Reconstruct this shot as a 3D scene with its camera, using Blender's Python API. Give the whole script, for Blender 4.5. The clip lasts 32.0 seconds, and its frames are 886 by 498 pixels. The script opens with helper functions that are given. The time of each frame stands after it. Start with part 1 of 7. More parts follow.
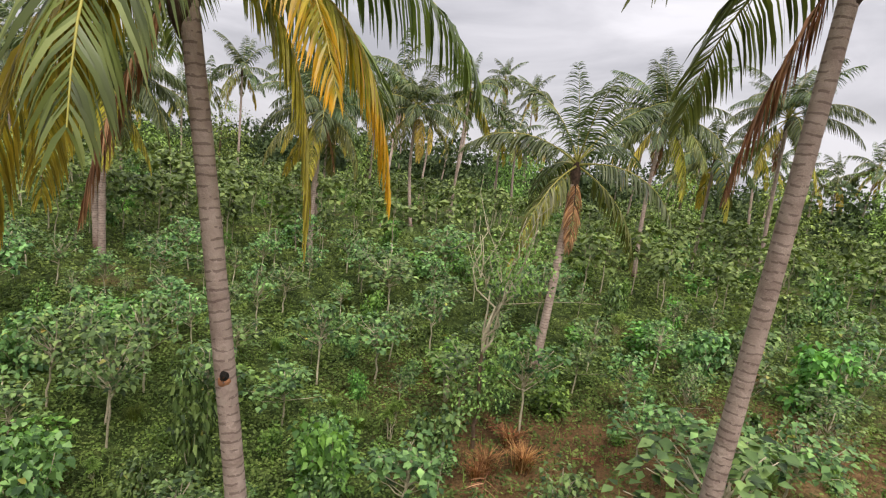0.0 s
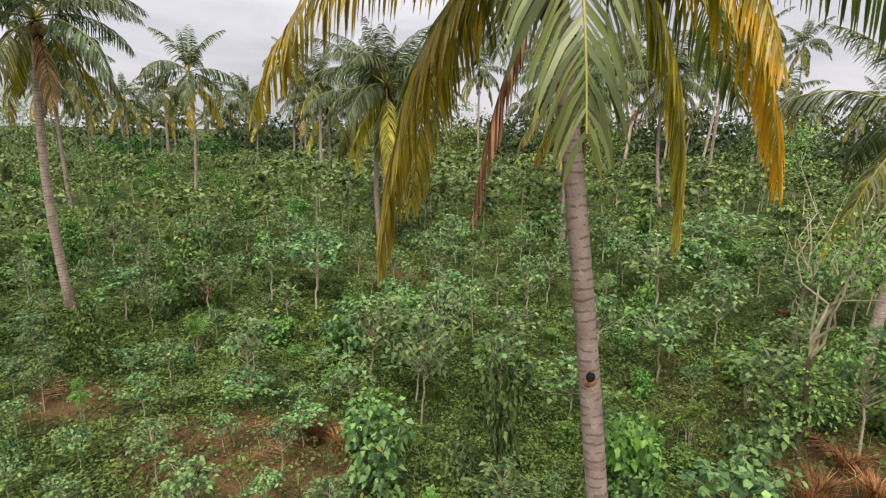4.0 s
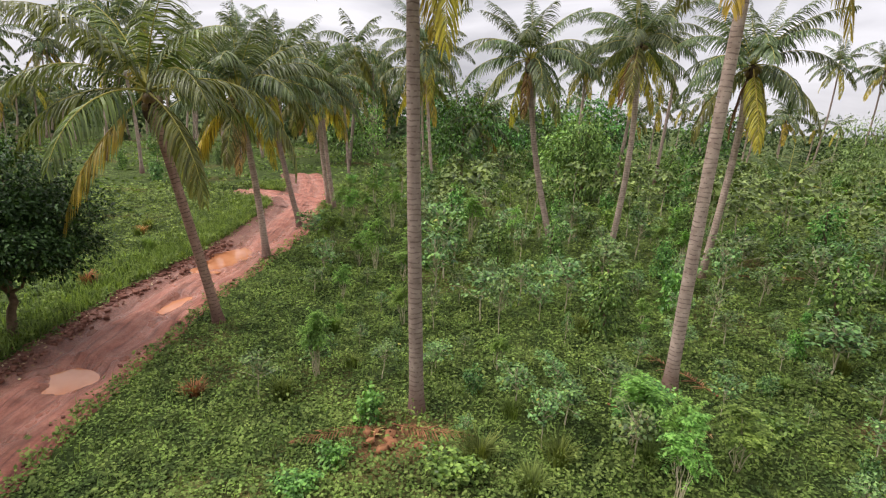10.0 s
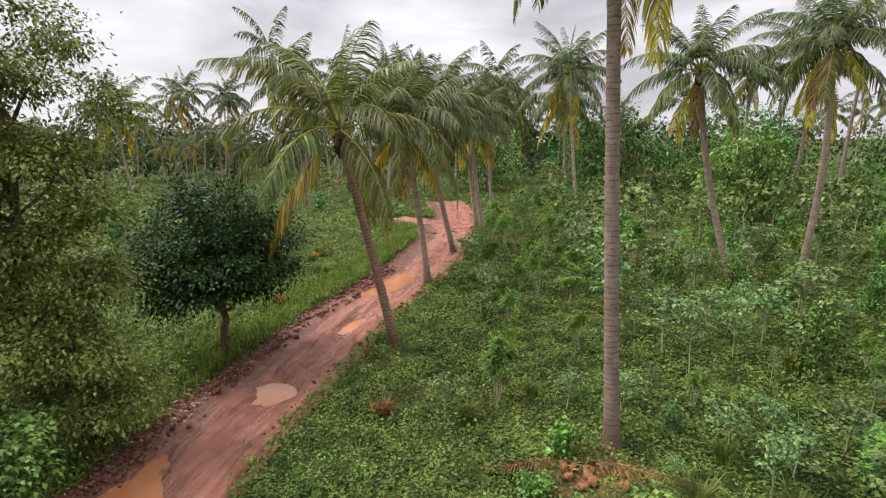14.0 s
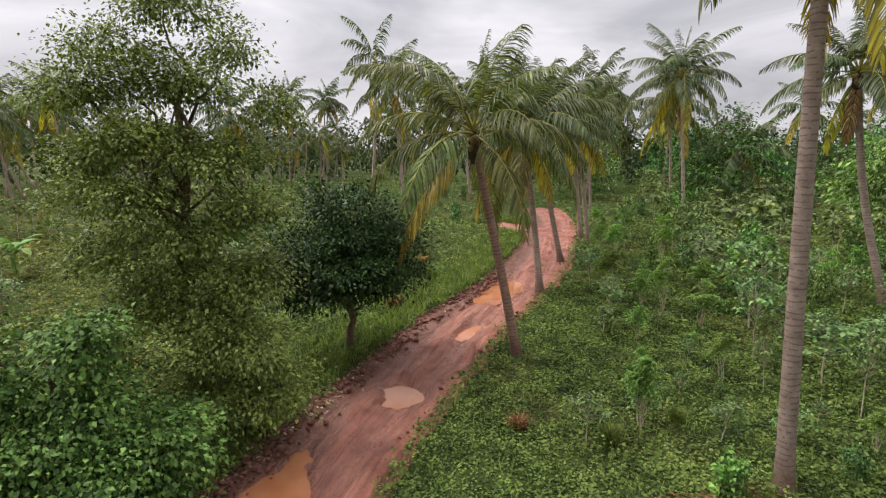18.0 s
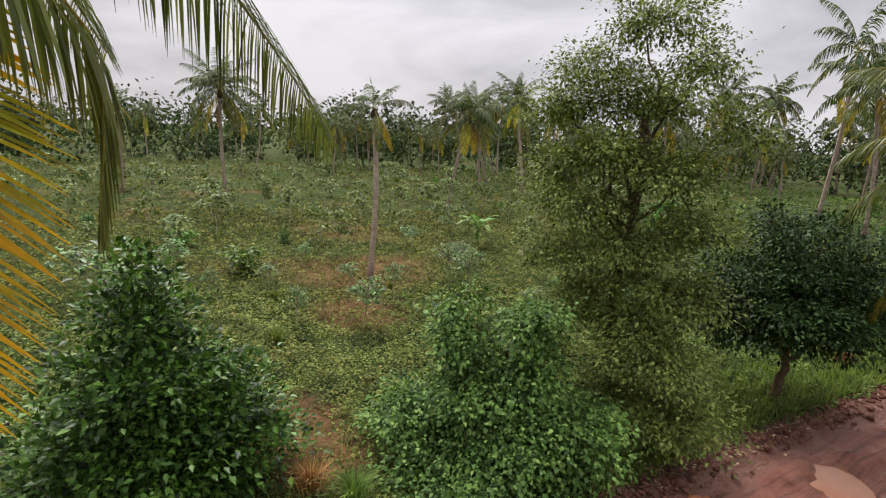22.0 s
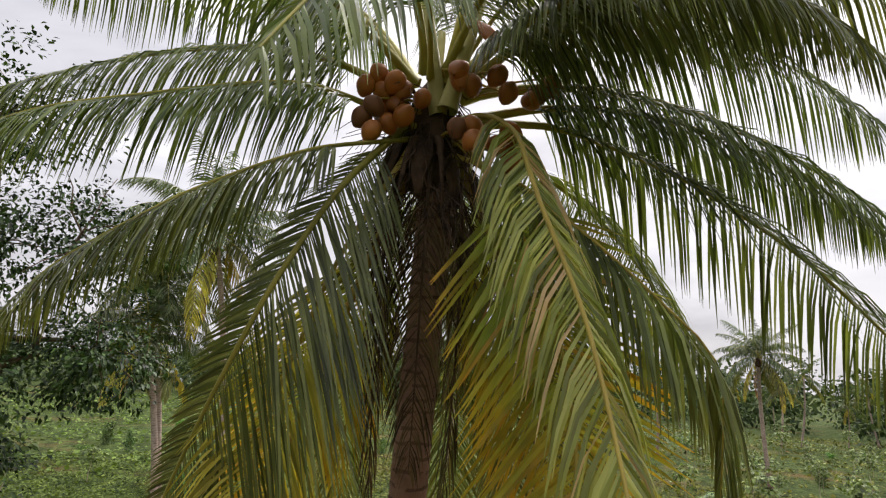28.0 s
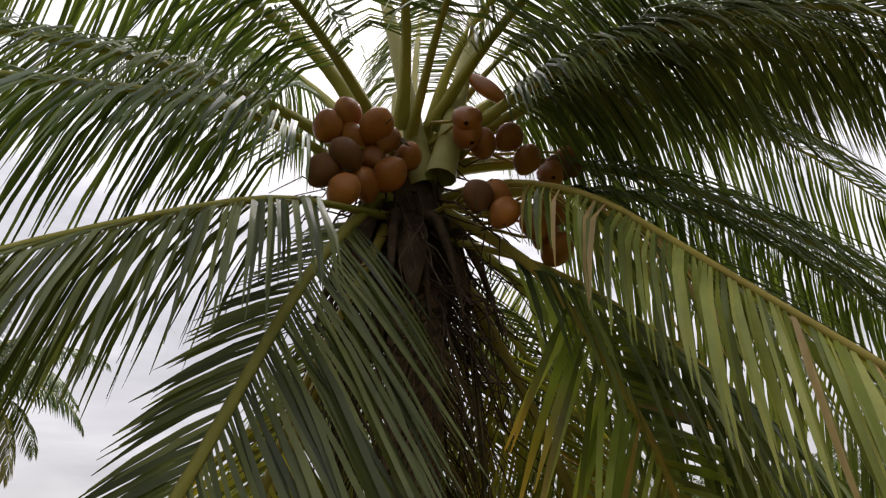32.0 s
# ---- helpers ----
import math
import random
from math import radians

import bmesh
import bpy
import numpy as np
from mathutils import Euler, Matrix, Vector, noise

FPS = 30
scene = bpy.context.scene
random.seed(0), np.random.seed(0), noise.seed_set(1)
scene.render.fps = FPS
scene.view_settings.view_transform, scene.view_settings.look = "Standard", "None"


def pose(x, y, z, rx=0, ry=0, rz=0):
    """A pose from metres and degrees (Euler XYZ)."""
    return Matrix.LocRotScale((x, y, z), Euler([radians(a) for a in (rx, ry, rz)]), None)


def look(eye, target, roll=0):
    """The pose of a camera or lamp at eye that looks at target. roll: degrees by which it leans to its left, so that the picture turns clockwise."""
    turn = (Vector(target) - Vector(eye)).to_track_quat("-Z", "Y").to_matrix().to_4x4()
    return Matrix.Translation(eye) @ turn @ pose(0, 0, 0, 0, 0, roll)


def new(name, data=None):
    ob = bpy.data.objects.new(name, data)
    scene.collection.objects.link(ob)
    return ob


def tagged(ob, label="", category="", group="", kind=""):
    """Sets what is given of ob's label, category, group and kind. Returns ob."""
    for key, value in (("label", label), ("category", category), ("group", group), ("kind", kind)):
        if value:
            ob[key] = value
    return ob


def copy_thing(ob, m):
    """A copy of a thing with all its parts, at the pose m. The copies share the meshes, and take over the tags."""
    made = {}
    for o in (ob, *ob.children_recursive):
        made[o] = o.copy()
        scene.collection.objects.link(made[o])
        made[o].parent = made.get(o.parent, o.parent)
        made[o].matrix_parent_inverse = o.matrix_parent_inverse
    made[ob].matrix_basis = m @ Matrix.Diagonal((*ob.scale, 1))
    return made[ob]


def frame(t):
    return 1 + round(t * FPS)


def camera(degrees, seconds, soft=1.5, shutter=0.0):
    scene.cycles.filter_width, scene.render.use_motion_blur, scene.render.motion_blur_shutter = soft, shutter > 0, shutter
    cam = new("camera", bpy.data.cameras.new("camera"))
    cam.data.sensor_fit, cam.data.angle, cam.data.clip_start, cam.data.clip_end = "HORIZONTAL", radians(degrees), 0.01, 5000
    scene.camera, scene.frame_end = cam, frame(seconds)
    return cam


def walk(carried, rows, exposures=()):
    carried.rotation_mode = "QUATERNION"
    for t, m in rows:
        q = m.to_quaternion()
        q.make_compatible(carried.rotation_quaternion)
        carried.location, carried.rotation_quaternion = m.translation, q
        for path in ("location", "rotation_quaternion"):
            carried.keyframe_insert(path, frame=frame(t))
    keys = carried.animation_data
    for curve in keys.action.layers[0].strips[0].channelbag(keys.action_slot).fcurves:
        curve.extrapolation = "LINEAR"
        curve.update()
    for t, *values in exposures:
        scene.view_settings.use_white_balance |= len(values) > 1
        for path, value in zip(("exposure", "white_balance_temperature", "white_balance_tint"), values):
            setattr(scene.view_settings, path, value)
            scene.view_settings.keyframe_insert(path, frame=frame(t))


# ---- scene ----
cam = camera(79.38, 32.0, soft=1.22)
# seconds, eye, target, roll
PATH = [
    (0, (2.219, -0.912, 5.469), (3.692, 0.402, 5.145), 7.3),
    (0.5, (2.116, -0.812, 5.43), (3.532, 0.542, 5.031), 7.9),
    (1, (2.085, -0.838, 5.454), (3.432, 0.58, 5.035), 7.0),
    (1.5, (1.978, -0.703, 5.44), (3.268, 0.764, 5.01), 4.1),
    (2, (1.853, -0.625, 5.468), (2.987, 0.963, 5.032), 1.2),
    (2.5, (1.768, -0.458, 5.454), (2.785, 1.216, 5.047), 1.5),
    (3, (1.639, -0.249, 5.437), (2.47, 1.523, 5.025), 0.3),
    (3.5, (1.501, -0.065, 5.414), (2.308, 1.716, 4.99), 0.9),
    (5.5, (0.935, 0.469, 5.346), (1.336, 2.377, 4.901), 0.9),
    (6, (0.777, 0.651, 5.286), (0.777, 2.598, 4.831), 0.9),
    (6.5, (0.585, 0.643, 5.312), (0.303, 2.565, 4.835), 3.4),
    (7, (0.436, 0.547, 5.313), (-0.155, 2.399, 4.841), 4.0),
    (7.5, (0.345, 0.485, 5.256), (-0.685, 2.122, 4.748), 3.2),
    (8, (0.318, 0.486, 5.246), (-0.902, 1.981, 4.72), 3.0),
    (8.5, (0.297, 0.458, 5.264), (-1.042, 1.848, 4.74), 3.5),
    (9, (0.269, 0.402, 5.25), (-1.121, 1.746, 4.739), 4.7),
    (9.5, (0.217, 0.298, 5.263), (-1.242, 1.582, 4.791), 3.2),
    (10, (0.194, 0.194, 5.272), (-1.393, 1.314, 4.796), 2.7),
    (10.5, (0.085, 0.113, 5.22), (-1.568, 1.135, 4.749), 2.2),
    (11, (0.0, 0.0, 5.204), (-1.712, 0.915, 4.72), 0.2),
    (11.5, (-0.086, -0.155, 5.155), (-1.808, 0.741, 4.674), 1.0),
    (12, (-0.165, -0.297, 5.114), (-1.938, 0.518, 4.674), 1.7),
    (12.5, (-0.271, -0.375, 5.201), (-2.071, 0.374, 4.758), -0.4),
    (13, (-0.358, -0.494, 5.213), (-2.187, 0.199, 4.796), 1.1),
    (13.5, (-0.402, -0.635, 5.204), (-2.233, 0.059, 4.796), 0.5),
    (14, (-0.508, -0.682, 5.166), (-2.339, 0.022, 4.776), -0.6),
    (14.5, (-0.578, -0.766, 5.15), (-2.37, 0.034, 4.765), 1.0),
    (16.5, (-0.874, -1.298, 5.217), (-2.701, -0.57, 4.854), 1.2),
    (17, (-0.951, -1.507, 5.193), (-2.812, -0.867, 4.831), 1.0),
    (17.5, (-1.141, -1.66, 5.145), (-3.037, -1.139, 4.777), 0.1),
    (18, (-1.16, -1.827, 5.198), (-3.079, -1.404, 4.827), 0.1),
    (18.5, (-1.193, -1.969, 5.252), (-3.112, -1.541, 4.886), -0.6),
    (19, (-1.21, -2.119, 5.303), (-3.158, -1.839, 4.946), -0.5),
    (19.5, (-1.267, -2.3, 5.355), (-3.232, -2.191, 5.002), 1.4),
    (20, (-1.258, -2.43, 5.416), (-3.221, -2.485, 5.04), 0.8),
    (20.5, (-1.308, -2.556, 5.51), (-3.232, -2.904, 5.089), 1.3),
    (21, (-1.262, -2.533, 5.503), (-3.117, -3.144, 5.067), 2.1),
    (21.5, (-1.225, -2.542, 5.51), (-2.999, -3.363, 5.086), 2.7),
    (22, (-1.187, -2.532, 5.519), (-2.891, -3.493, 5.104), 2.7),
    (22.5, (-1.128, -2.545, 5.515), (-2.734, -3.658, 5.087), 3.0),
    (23, (-1.112, -2.558, 5.512), (-2.636, -3.779, 5.078), 3.2),
    (23.5, (-1.087, -2.543, 5.503), (-2.523, -3.865, 5.066), 3.0),
    (24, (-1.041, -2.583, 5.526), (-2.334, -4.049, 5.103), 2.3),
    (24.5, (-0.962, -2.591, 5.566), (-2.104, -4.195, 5.211), 2.4),
    (25, (-0.909, -2.65, 5.576), (-1.914, -4.368, 5.38), 1.9),
    (25.5, (-0.823, -2.626, 5.625), (-1.645, -4.449, 5.567), 1.6),
    (26, (-0.764, -2.626, 5.631), (-1.38, -4.529, 5.616), 0.0),
    (26.5, (-0.723, -2.628, 5.657), (-1.188, -4.572, 5.74), -0.8),
    (28.5, (-0.928, -3.14, 5.85), (-1.149, -5.062, 6.361), 4.6),
    (29, (-0.789, -3.414, 5.826), (-0.96, -5.336, 6.355), 4.1),
    (29.5, (-0.649, -3.677, 5.872), (-0.865, -5.607, 6.35), 3.3),
    (30, (-0.52, -3.872, 5.908), (-0.767, -5.795, 6.4), 2.4),
    (30.5, (-0.586, -4.113, 5.913), (-0.944, -5.953, 6.611), 3.9),
    (31, (-0.463, -4.245, 6.042), (-1.048, -6.005, 6.791), 0.0),
    (31.5, (-0.4, -4.32, 6.066), (-1.083, -6.0, 6.91), -1.6),
    (32, (-0.344, -4.398, 6.107), (-1.178, -5.967, 7.024), -3.1),
]
walk(cam, [(t, look(eye, target, roll)) for t, eye, target, roll in PATH],
     [(t, stops, 6500, 15) for t, stops in ((0, 0.52), (3.5, 0.55), (7, 0.6), (9, 0.66), (12, 0.7), (14, 0.66), (18, 0.52), (20, 0.42), (22.5, 0.4), (24.5, 0.52), (28, 0.56), (30, 0.52), (32, 0.38))])

# ---------------------------------------------------------------- light
world = bpy.data.worlds.new("overcast")
scene.world = world
world.use_nodes = True
wt = world.node_tree
for n in list(wt.nodes):
    wt.nodes.remove(n)
w_out = wt.nodes.new("ShaderNodeOutputWorld")
w_bg = wt.nodes.new("ShaderNodeBackground")
w_sky = wt.nodes.new("ShaderNodeTexSky")
w_sky.sky_type = "NISHITA"
w_sky.sun_disc = False
w_sky.sun_elevation = radians(48)
w_sky.sun_rotation = radians(205)
w_sky.air_density, w_sky.dust_density = 1.0, 3.0
w_co = wt.nodes.new("ShaderNodeTexCoord")
w_map = wt.nodes.new("ShaderNodeMapping")
w_map.inputs["Scale"].default_value = (1.0, 1.0, 3.4)
w_n1 = wt.nodes.new("ShaderNodeTexNoise")
w_n1.inputs["Scale"].default_value = 2.3
w_n1.inputs["Detail"].default_value = 7.0
w_n1.inputs["Roughness"].default_value = 0.52
w_n1.inputs["Distortion"].default_value = 0.6
w_ramp = wt.nodes.new("ShaderNodeValToRGB")
w_ramp.color_ramp.elements[0].position = 0.33
w_ramp.color_ramp.elements[0].color = (0.40, 0.405, 0.425, 1)
w_ramp.color_ramp.elements[1].position = 0.62
w_ramp.color_ramp.elements[1].color = (0.70, 0.70, 0.715, 1)
w_skys = wt.nodes.new("ShaderNodeMix")
w_skys.data_type = "RGBA"
w_skys.blend_type = "MULTIPLY"
w_skys.inputs["Factor"].default_value = 1.0
w_skys.inputs["B"].default_value = (0.09, 0.09, 0.09, 1)
w_mix = wt.nodes.new("ShaderNodeMix")
w_mix.data_type = "RGBA"
w_mix.inputs["Factor"].default_value = 0.93
wt.links.new(w_co.outputs["Generated"], w_map.inputs["Vector"])
wt.links.new(w_map.outputs["Vector"], w_n1.inputs["Vector"])
wt.links.new(w_n1.outputs["Fac"], w_ramp.inputs["Fac"])
wt.links.new(w_sky.outputs["Color"], w_skys.inputs["A"])
wt.links.new(w_skys.outputs["Result"], w_mix.inputs["A"])
wt.links.new(w_ramp.outputs["Color"], w_mix.inputs["B"])
wt.links.new(w_mix.outputs["Result"], w_bg.inputs["Color"])
w_bg.inputs["Strength"].default_value = 1.0
# an overcast sky is brightest overhead
w_sep = wt.nodes.new("ShaderNodeSeparateXYZ")
wt.links.new(w_co.outputs["Generated"], w_sep.inputs[0])
w_up = wt.nodes.new("ShaderNodeMath")
w_up.operation, w_up.use_clamp = "MAXIMUM", True
w_up.inputs[1].default_value = 0.0
wt.links.new(w_sep.outputs["Z"], w_up.inputs[0])
w_pow = wt.nodes.new("ShaderNodeMath")
w_pow.operation = "POWER"
w_pow.inputs[1].default_value = 1.6
wt.links.new(w_up.outputs[0], w_pow.inputs[0])
w_gain = wt.nodes.new("ShaderNodeMath")
w_gain.operation = "MULTIPLY_ADD"
w_gain.inputs[1].default_value, w_gain.inputs[2].default_value = 1.2, 0.86
wt.links.new(w_pow.outputs[0], w_gain.inputs[0])
wt.links.new(w_gain.outputs[0], w_bg.inputs["Strength"])
wt.links.new(w_bg.outputs["Background"], w_out.inputs["Surface"])

sun = new("sun", bpy.data.lights.new("sun", "SUN"))
sun.data.energy = 2.6
sun.data.angle = radians(35)
sun.data.color = (1.0, 0.96, 0.9)
sun.matrix_world = look((-10, -14, 24), (0, 0, 0))


# ---------------------------------------------------------------- materials
def node_mat(name):
    m = bpy.data.materials.new(name)
    m.use_nodes = True
    nt = m.node_tree
    for n in list(nt.nodes):
        nt.nodes.remove(n)
    out = nt.nodes.new("ShaderNodeOutputMaterial")
    return m, nt, out


def noise_node(nt, scale, detail=4.0, rough=0.55, coord="Object"):
    co = nt.nodes.new("ShaderNodeTexCoord")
    n = nt.nodes.new("ShaderNodeTexNoise")
    n.inputs["Scale"].default_value = scale
    n.inputs["Detail"].default_value = detail
    n.inputs["Roughness"].default_value = rough
    nt.links.new(co.outputs[coord], n.inputs["Vector"])
    return n


def world_noise(nt, scale, detail=4.0, rough=0.55):
    g = nt.nodes.new("ShaderNodeNewGeometry")
    n = nt.nodes.new("ShaderNodeTexNoise")
    n.inputs["Scale"].default_value = scale
    n.inputs["Detail"].default_value = detail
    n.inputs["Roughness"].default_value = rough
    nt.links.new(g.outputs["Position"], n.inputs["Vector"])
    return n


def ramp(nt, src, stops):
    r = nt.nodes.new("ShaderNodeValToRGB")
    e = r.color_ramp.elements
    while len(e) < len(stops):
        e.new(0.5)
    for k, (p, c) in enumerate(stops):
        e[k].position, e[k].color = p, (*c, 1)
    nt.links.new(src, r.inputs["Fac"])
    return r.outputs["Color"]


def mixc(nt, fac, a, b, mode="MIX"):
    m = nt.nodes.new("ShaderNodeMix")
    m.data_type = "RGBA"
    m.blend_type = mode
    for socket, v in (("Factor", fac), ("A", a), ("B", b)):
        if isinstance(v, (int, float)):
            m.inputs[socket].default_value = v
        elif isinstance(v, tuple):
            m.inputs[socket].default_value = (*v, 1)
        else:
            nt.links.new(v, m.inputs[socket])
    return m.outputs["Result"]


def math_node(nt, op, a, b=0.0):
    m = nt.nodes.new("ShaderNodeMath")
    m.operation = op
    for k, v in enumerate((a, b)):
        if isinstance(v, (int, float)):
            m.inputs[k].default_value = v
        else:
            nt.links.new(v, m.inputs[k])
    return m.outputs[0]


def leaf_mat(name, dark, mid, light, old=None, rough=0.5, spec=0.35, through_light=0.3, tip=None, vary=1.0, patch=0.6, aged=0.988):
    """Leaves: one tint per leaf and per plant, a little light shining through. tip: colour towards the end of a frond."""
    m, nt, out = node_mat(name)
    geo = nt.nodes.new("ShaderNodeNewGeometry")
    info = nt.nodes.new("ShaderNodeObjectInfo")
    hi = tuple(m0 + (c * 1.2 - m0) * vary for c, m0 in zip(light, mid))
    # the lowest tint is deepened to stand for shaded undersides and gaps
    lo = tuple(m0 + (c * 0.55 - m0) * vary for c, m0 in zip(dark, mid))
    stops = [(0.0, lo), (0.45, mid), (min(0.95, aged - 0.01), hi)] + ([(aged, hi), (1.0 if aged > 0.95 else aged + 0.01, old)] if old else [])
    col = ramp(nt, geo.outputs["Random Per Island"], stops)
    vein = noise_node(nt, 9.0, 3.0)
    col = mixc(nt, 0.35, col, ramp(nt, vein.outputs["Fac"], [(0.3, (0.55, 0.55, 0.5)), (0.7, (1.25, 1.25, 1.1))]), "MULTIPLY")
    # clump-sized noise paints lit tops and shaded hollows into the leaf colour
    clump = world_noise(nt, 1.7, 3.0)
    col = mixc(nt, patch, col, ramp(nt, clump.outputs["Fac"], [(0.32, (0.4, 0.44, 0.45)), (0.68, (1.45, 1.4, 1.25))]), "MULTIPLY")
    hue = nt.nodes.new("ShaderNodeHueSaturation")
    nt.links.new(col, hue.inputs["Color"])
    nt.links.new(math_node(nt, "MULTIPLY_ADD", info.outputs["Random"], 0.05), hue.inputs["Hue"])
    hue.inputs["Hue"].links[0].from_node.inputs[2].default_value = 0.475
    val = math_node(nt, "MULTIPLY_ADD", info.outputs["Random"], 0.45)
    val.node.inputs[2].default_value = 0.78
    nt.links.new(val, hue.inputs["Value"])
    col = hue.outputs["Color"]
    if tip:
        at = nt.nodes.new("ShaderNodeAttribute")
        at.attribute_name = "along"
        wob = noise_node(nt, 2.2, 3.0)
        f = math_node(nt, "ADD", at.outputs["Fac"], math_node(nt, "MULTIPLY", math_node(nt, "SUBTRACT", wob.outputs["Fac"], 0.5), 1.1))
        f = math_node(nt, "MULTIPLY", f, tip[1])
        f.node.use_clamp = True
        f = math_node(nt, "POWER", f, tip[2] if len(tip) > 2 else 1.6)
        col = mixc(nt, f, col, tip[0])
    b = nt.nodes.new("ShaderNodeBsdfPrincipled")
    nt.links.new(col, b.inputs["Base Color"])
    b.inputs["Roughness"].default_value = rough
    b.inputs["Specular IOR Level"].default_value = spec * 0.6
    tr = nt.nodes.new("ShaderNodeBsdfTranslucent")
    nt.links.new(mixc(nt, 1.0, col, (1.3, 1.35, 0.6), "MULTIPLY"), tr.inputs["Color"])
    mx = nt.nodes.new("ShaderNodeMixShader")
    mx.inputs["Fac"].default_value = through_light
    nt.links.new(b.outputs[0], mx.inputs[1])
    nt.links.new(tr.outputs[0], mx.inputs[2])
    nt.links.new(mx.outputs[0], out.inputs["Surface"])
    return m


def solid_mat(name, stops, scale=6.0, rough=0.85, bump=0.3, bump_scale=30.0, spec=0.2, detail=6.0):
    m, nt, out = node_mat(name)
    n = noise_node(nt, scale, detail)
    info = nt.nodes.new("ShaderNodeObjectInfo")
    col = ramp(nt, n.outputs["Fac"], stops)
    shade = math_node(nt, "MULTIPLY_ADD", info.outputs["Random"], 0.3)
    shade.node.inputs[2].default_value = 0.85
    comb = nt.nodes.new("ShaderNodeCombineColor")
    for k in range(3):
        nt.links.new(shade, comb.inputs[k])
    col = mixc(nt, 1.0, col, comb.outputs[0], "MULTIPLY")
    b = nt.nodes.new("ShaderNodeBsdfPrincipled")
    nt.links.new(col, b.inputs["Base Color"])
    b.inputs["Roughness"].default_value = rough
    b.inputs["Specular IOR Level"].default_value = spec
    n2 = noise_node(nt, bump_scale, 5.0)
    bp = nt.nodes.new("ShaderNodeBump")
    bp.inputs["Strength"].default_value = bump
    bp.inputs["Distance"].default_value = 0.02
    nt.links.new(n2.outputs["Fac"], bp.inputs["Height"])
    nt.links.new(bp.outputs[0], b.inputs["Normal"])
    nt.links.new(b.outputs[0], out.inputs["Surface"])
    return m


def trunk_mat(name, pale, dark, scar, base, ring=0.34):
    """Ringed palm bark: 'along' holds the metres up the trunk."""
    m, nt, out = node_mat(name)
    at = nt.nodes.new("ShaderNodeAttribute")
    at.attribute_name = "along"
    n = noise_node(nt, 5.0, 6.0)
    col = ramp(nt, n.outputs["Fac"], [(0.3, dark), (0.7, pale)])
    info = nt.nodes.new("ShaderNodeObjectInfo")
    shade = math_node(nt, "MULTIPLY_ADD", info.outputs["Random"], 0.5)
    shade.node.inputs[2].default_value = 0.7
    comb = nt.nodes.new("ShaderNodeCombineColor")
    for k in range(3):
        nt.links.new(shade, comb.inputs[k])
    col = mixc(nt, 1.0, col, comb.outputs[0], "MULTIPLY")
    wob = math_node(nt, "MULTIPLY", noise_node(nt, 3.4, 4.0).outputs["Fac"], 0.13)
    ph = math_node(nt, "FRACT", math_node(nt, "MULTIPLY", math_node(nt, "ADD", at.outputs["Fac"], wob), 10.5))
    edge = math_node(nt, "LESS_THAN", ph, 0.24)
    patch = math_node(nt, "GREATER_THAN", noise_node(nt, 11.0, 3.0).outputs["Fac"], 0.46)
    edge = math_node(nt, "MULTIPLY", edge, patch)
    col = mixc(nt, math_node(nt, "MULTIPLY", edge, ring), col, scar)
    low = math_node(nt, "MULTIPLY_ADD", at.outputs["Fac"], -1.6)
    low.node.inputs[2].default_value = 1.25
    low.node.use_clamp = True
    col = mixc(nt, math_node(nt, "MULTIPLY", low, 0.7), col, base)
    b = nt.nodes.new("ShaderNodeBsdfPrincipled")
    nt.links.new(col, b.inputs["Base Color"])
    b.inputs["Roughness"].default_value = 0.88
    b.inputs["Specular IOR Level"].default_value = 0.2
    bp = nt.nodes.new("ShaderNodeBump")
    bp.inputs["Strength"].default_value = 0.5
    bp.inputs["Distance"].default_value = 0.03
    nt.links.new(math_node(nt, "ADD", math_node(nt, "MULTIPLY", ph, 0.5), noise_node(nt, 28.0, 5.0).outputs["Fac"]), bp.inputs["Height"])
    nt.links.new(bp.outputs[0], b.inputs["Normal"])
    nt.links.new(b.outputs[0], out.inputs["Surface"])
    return m


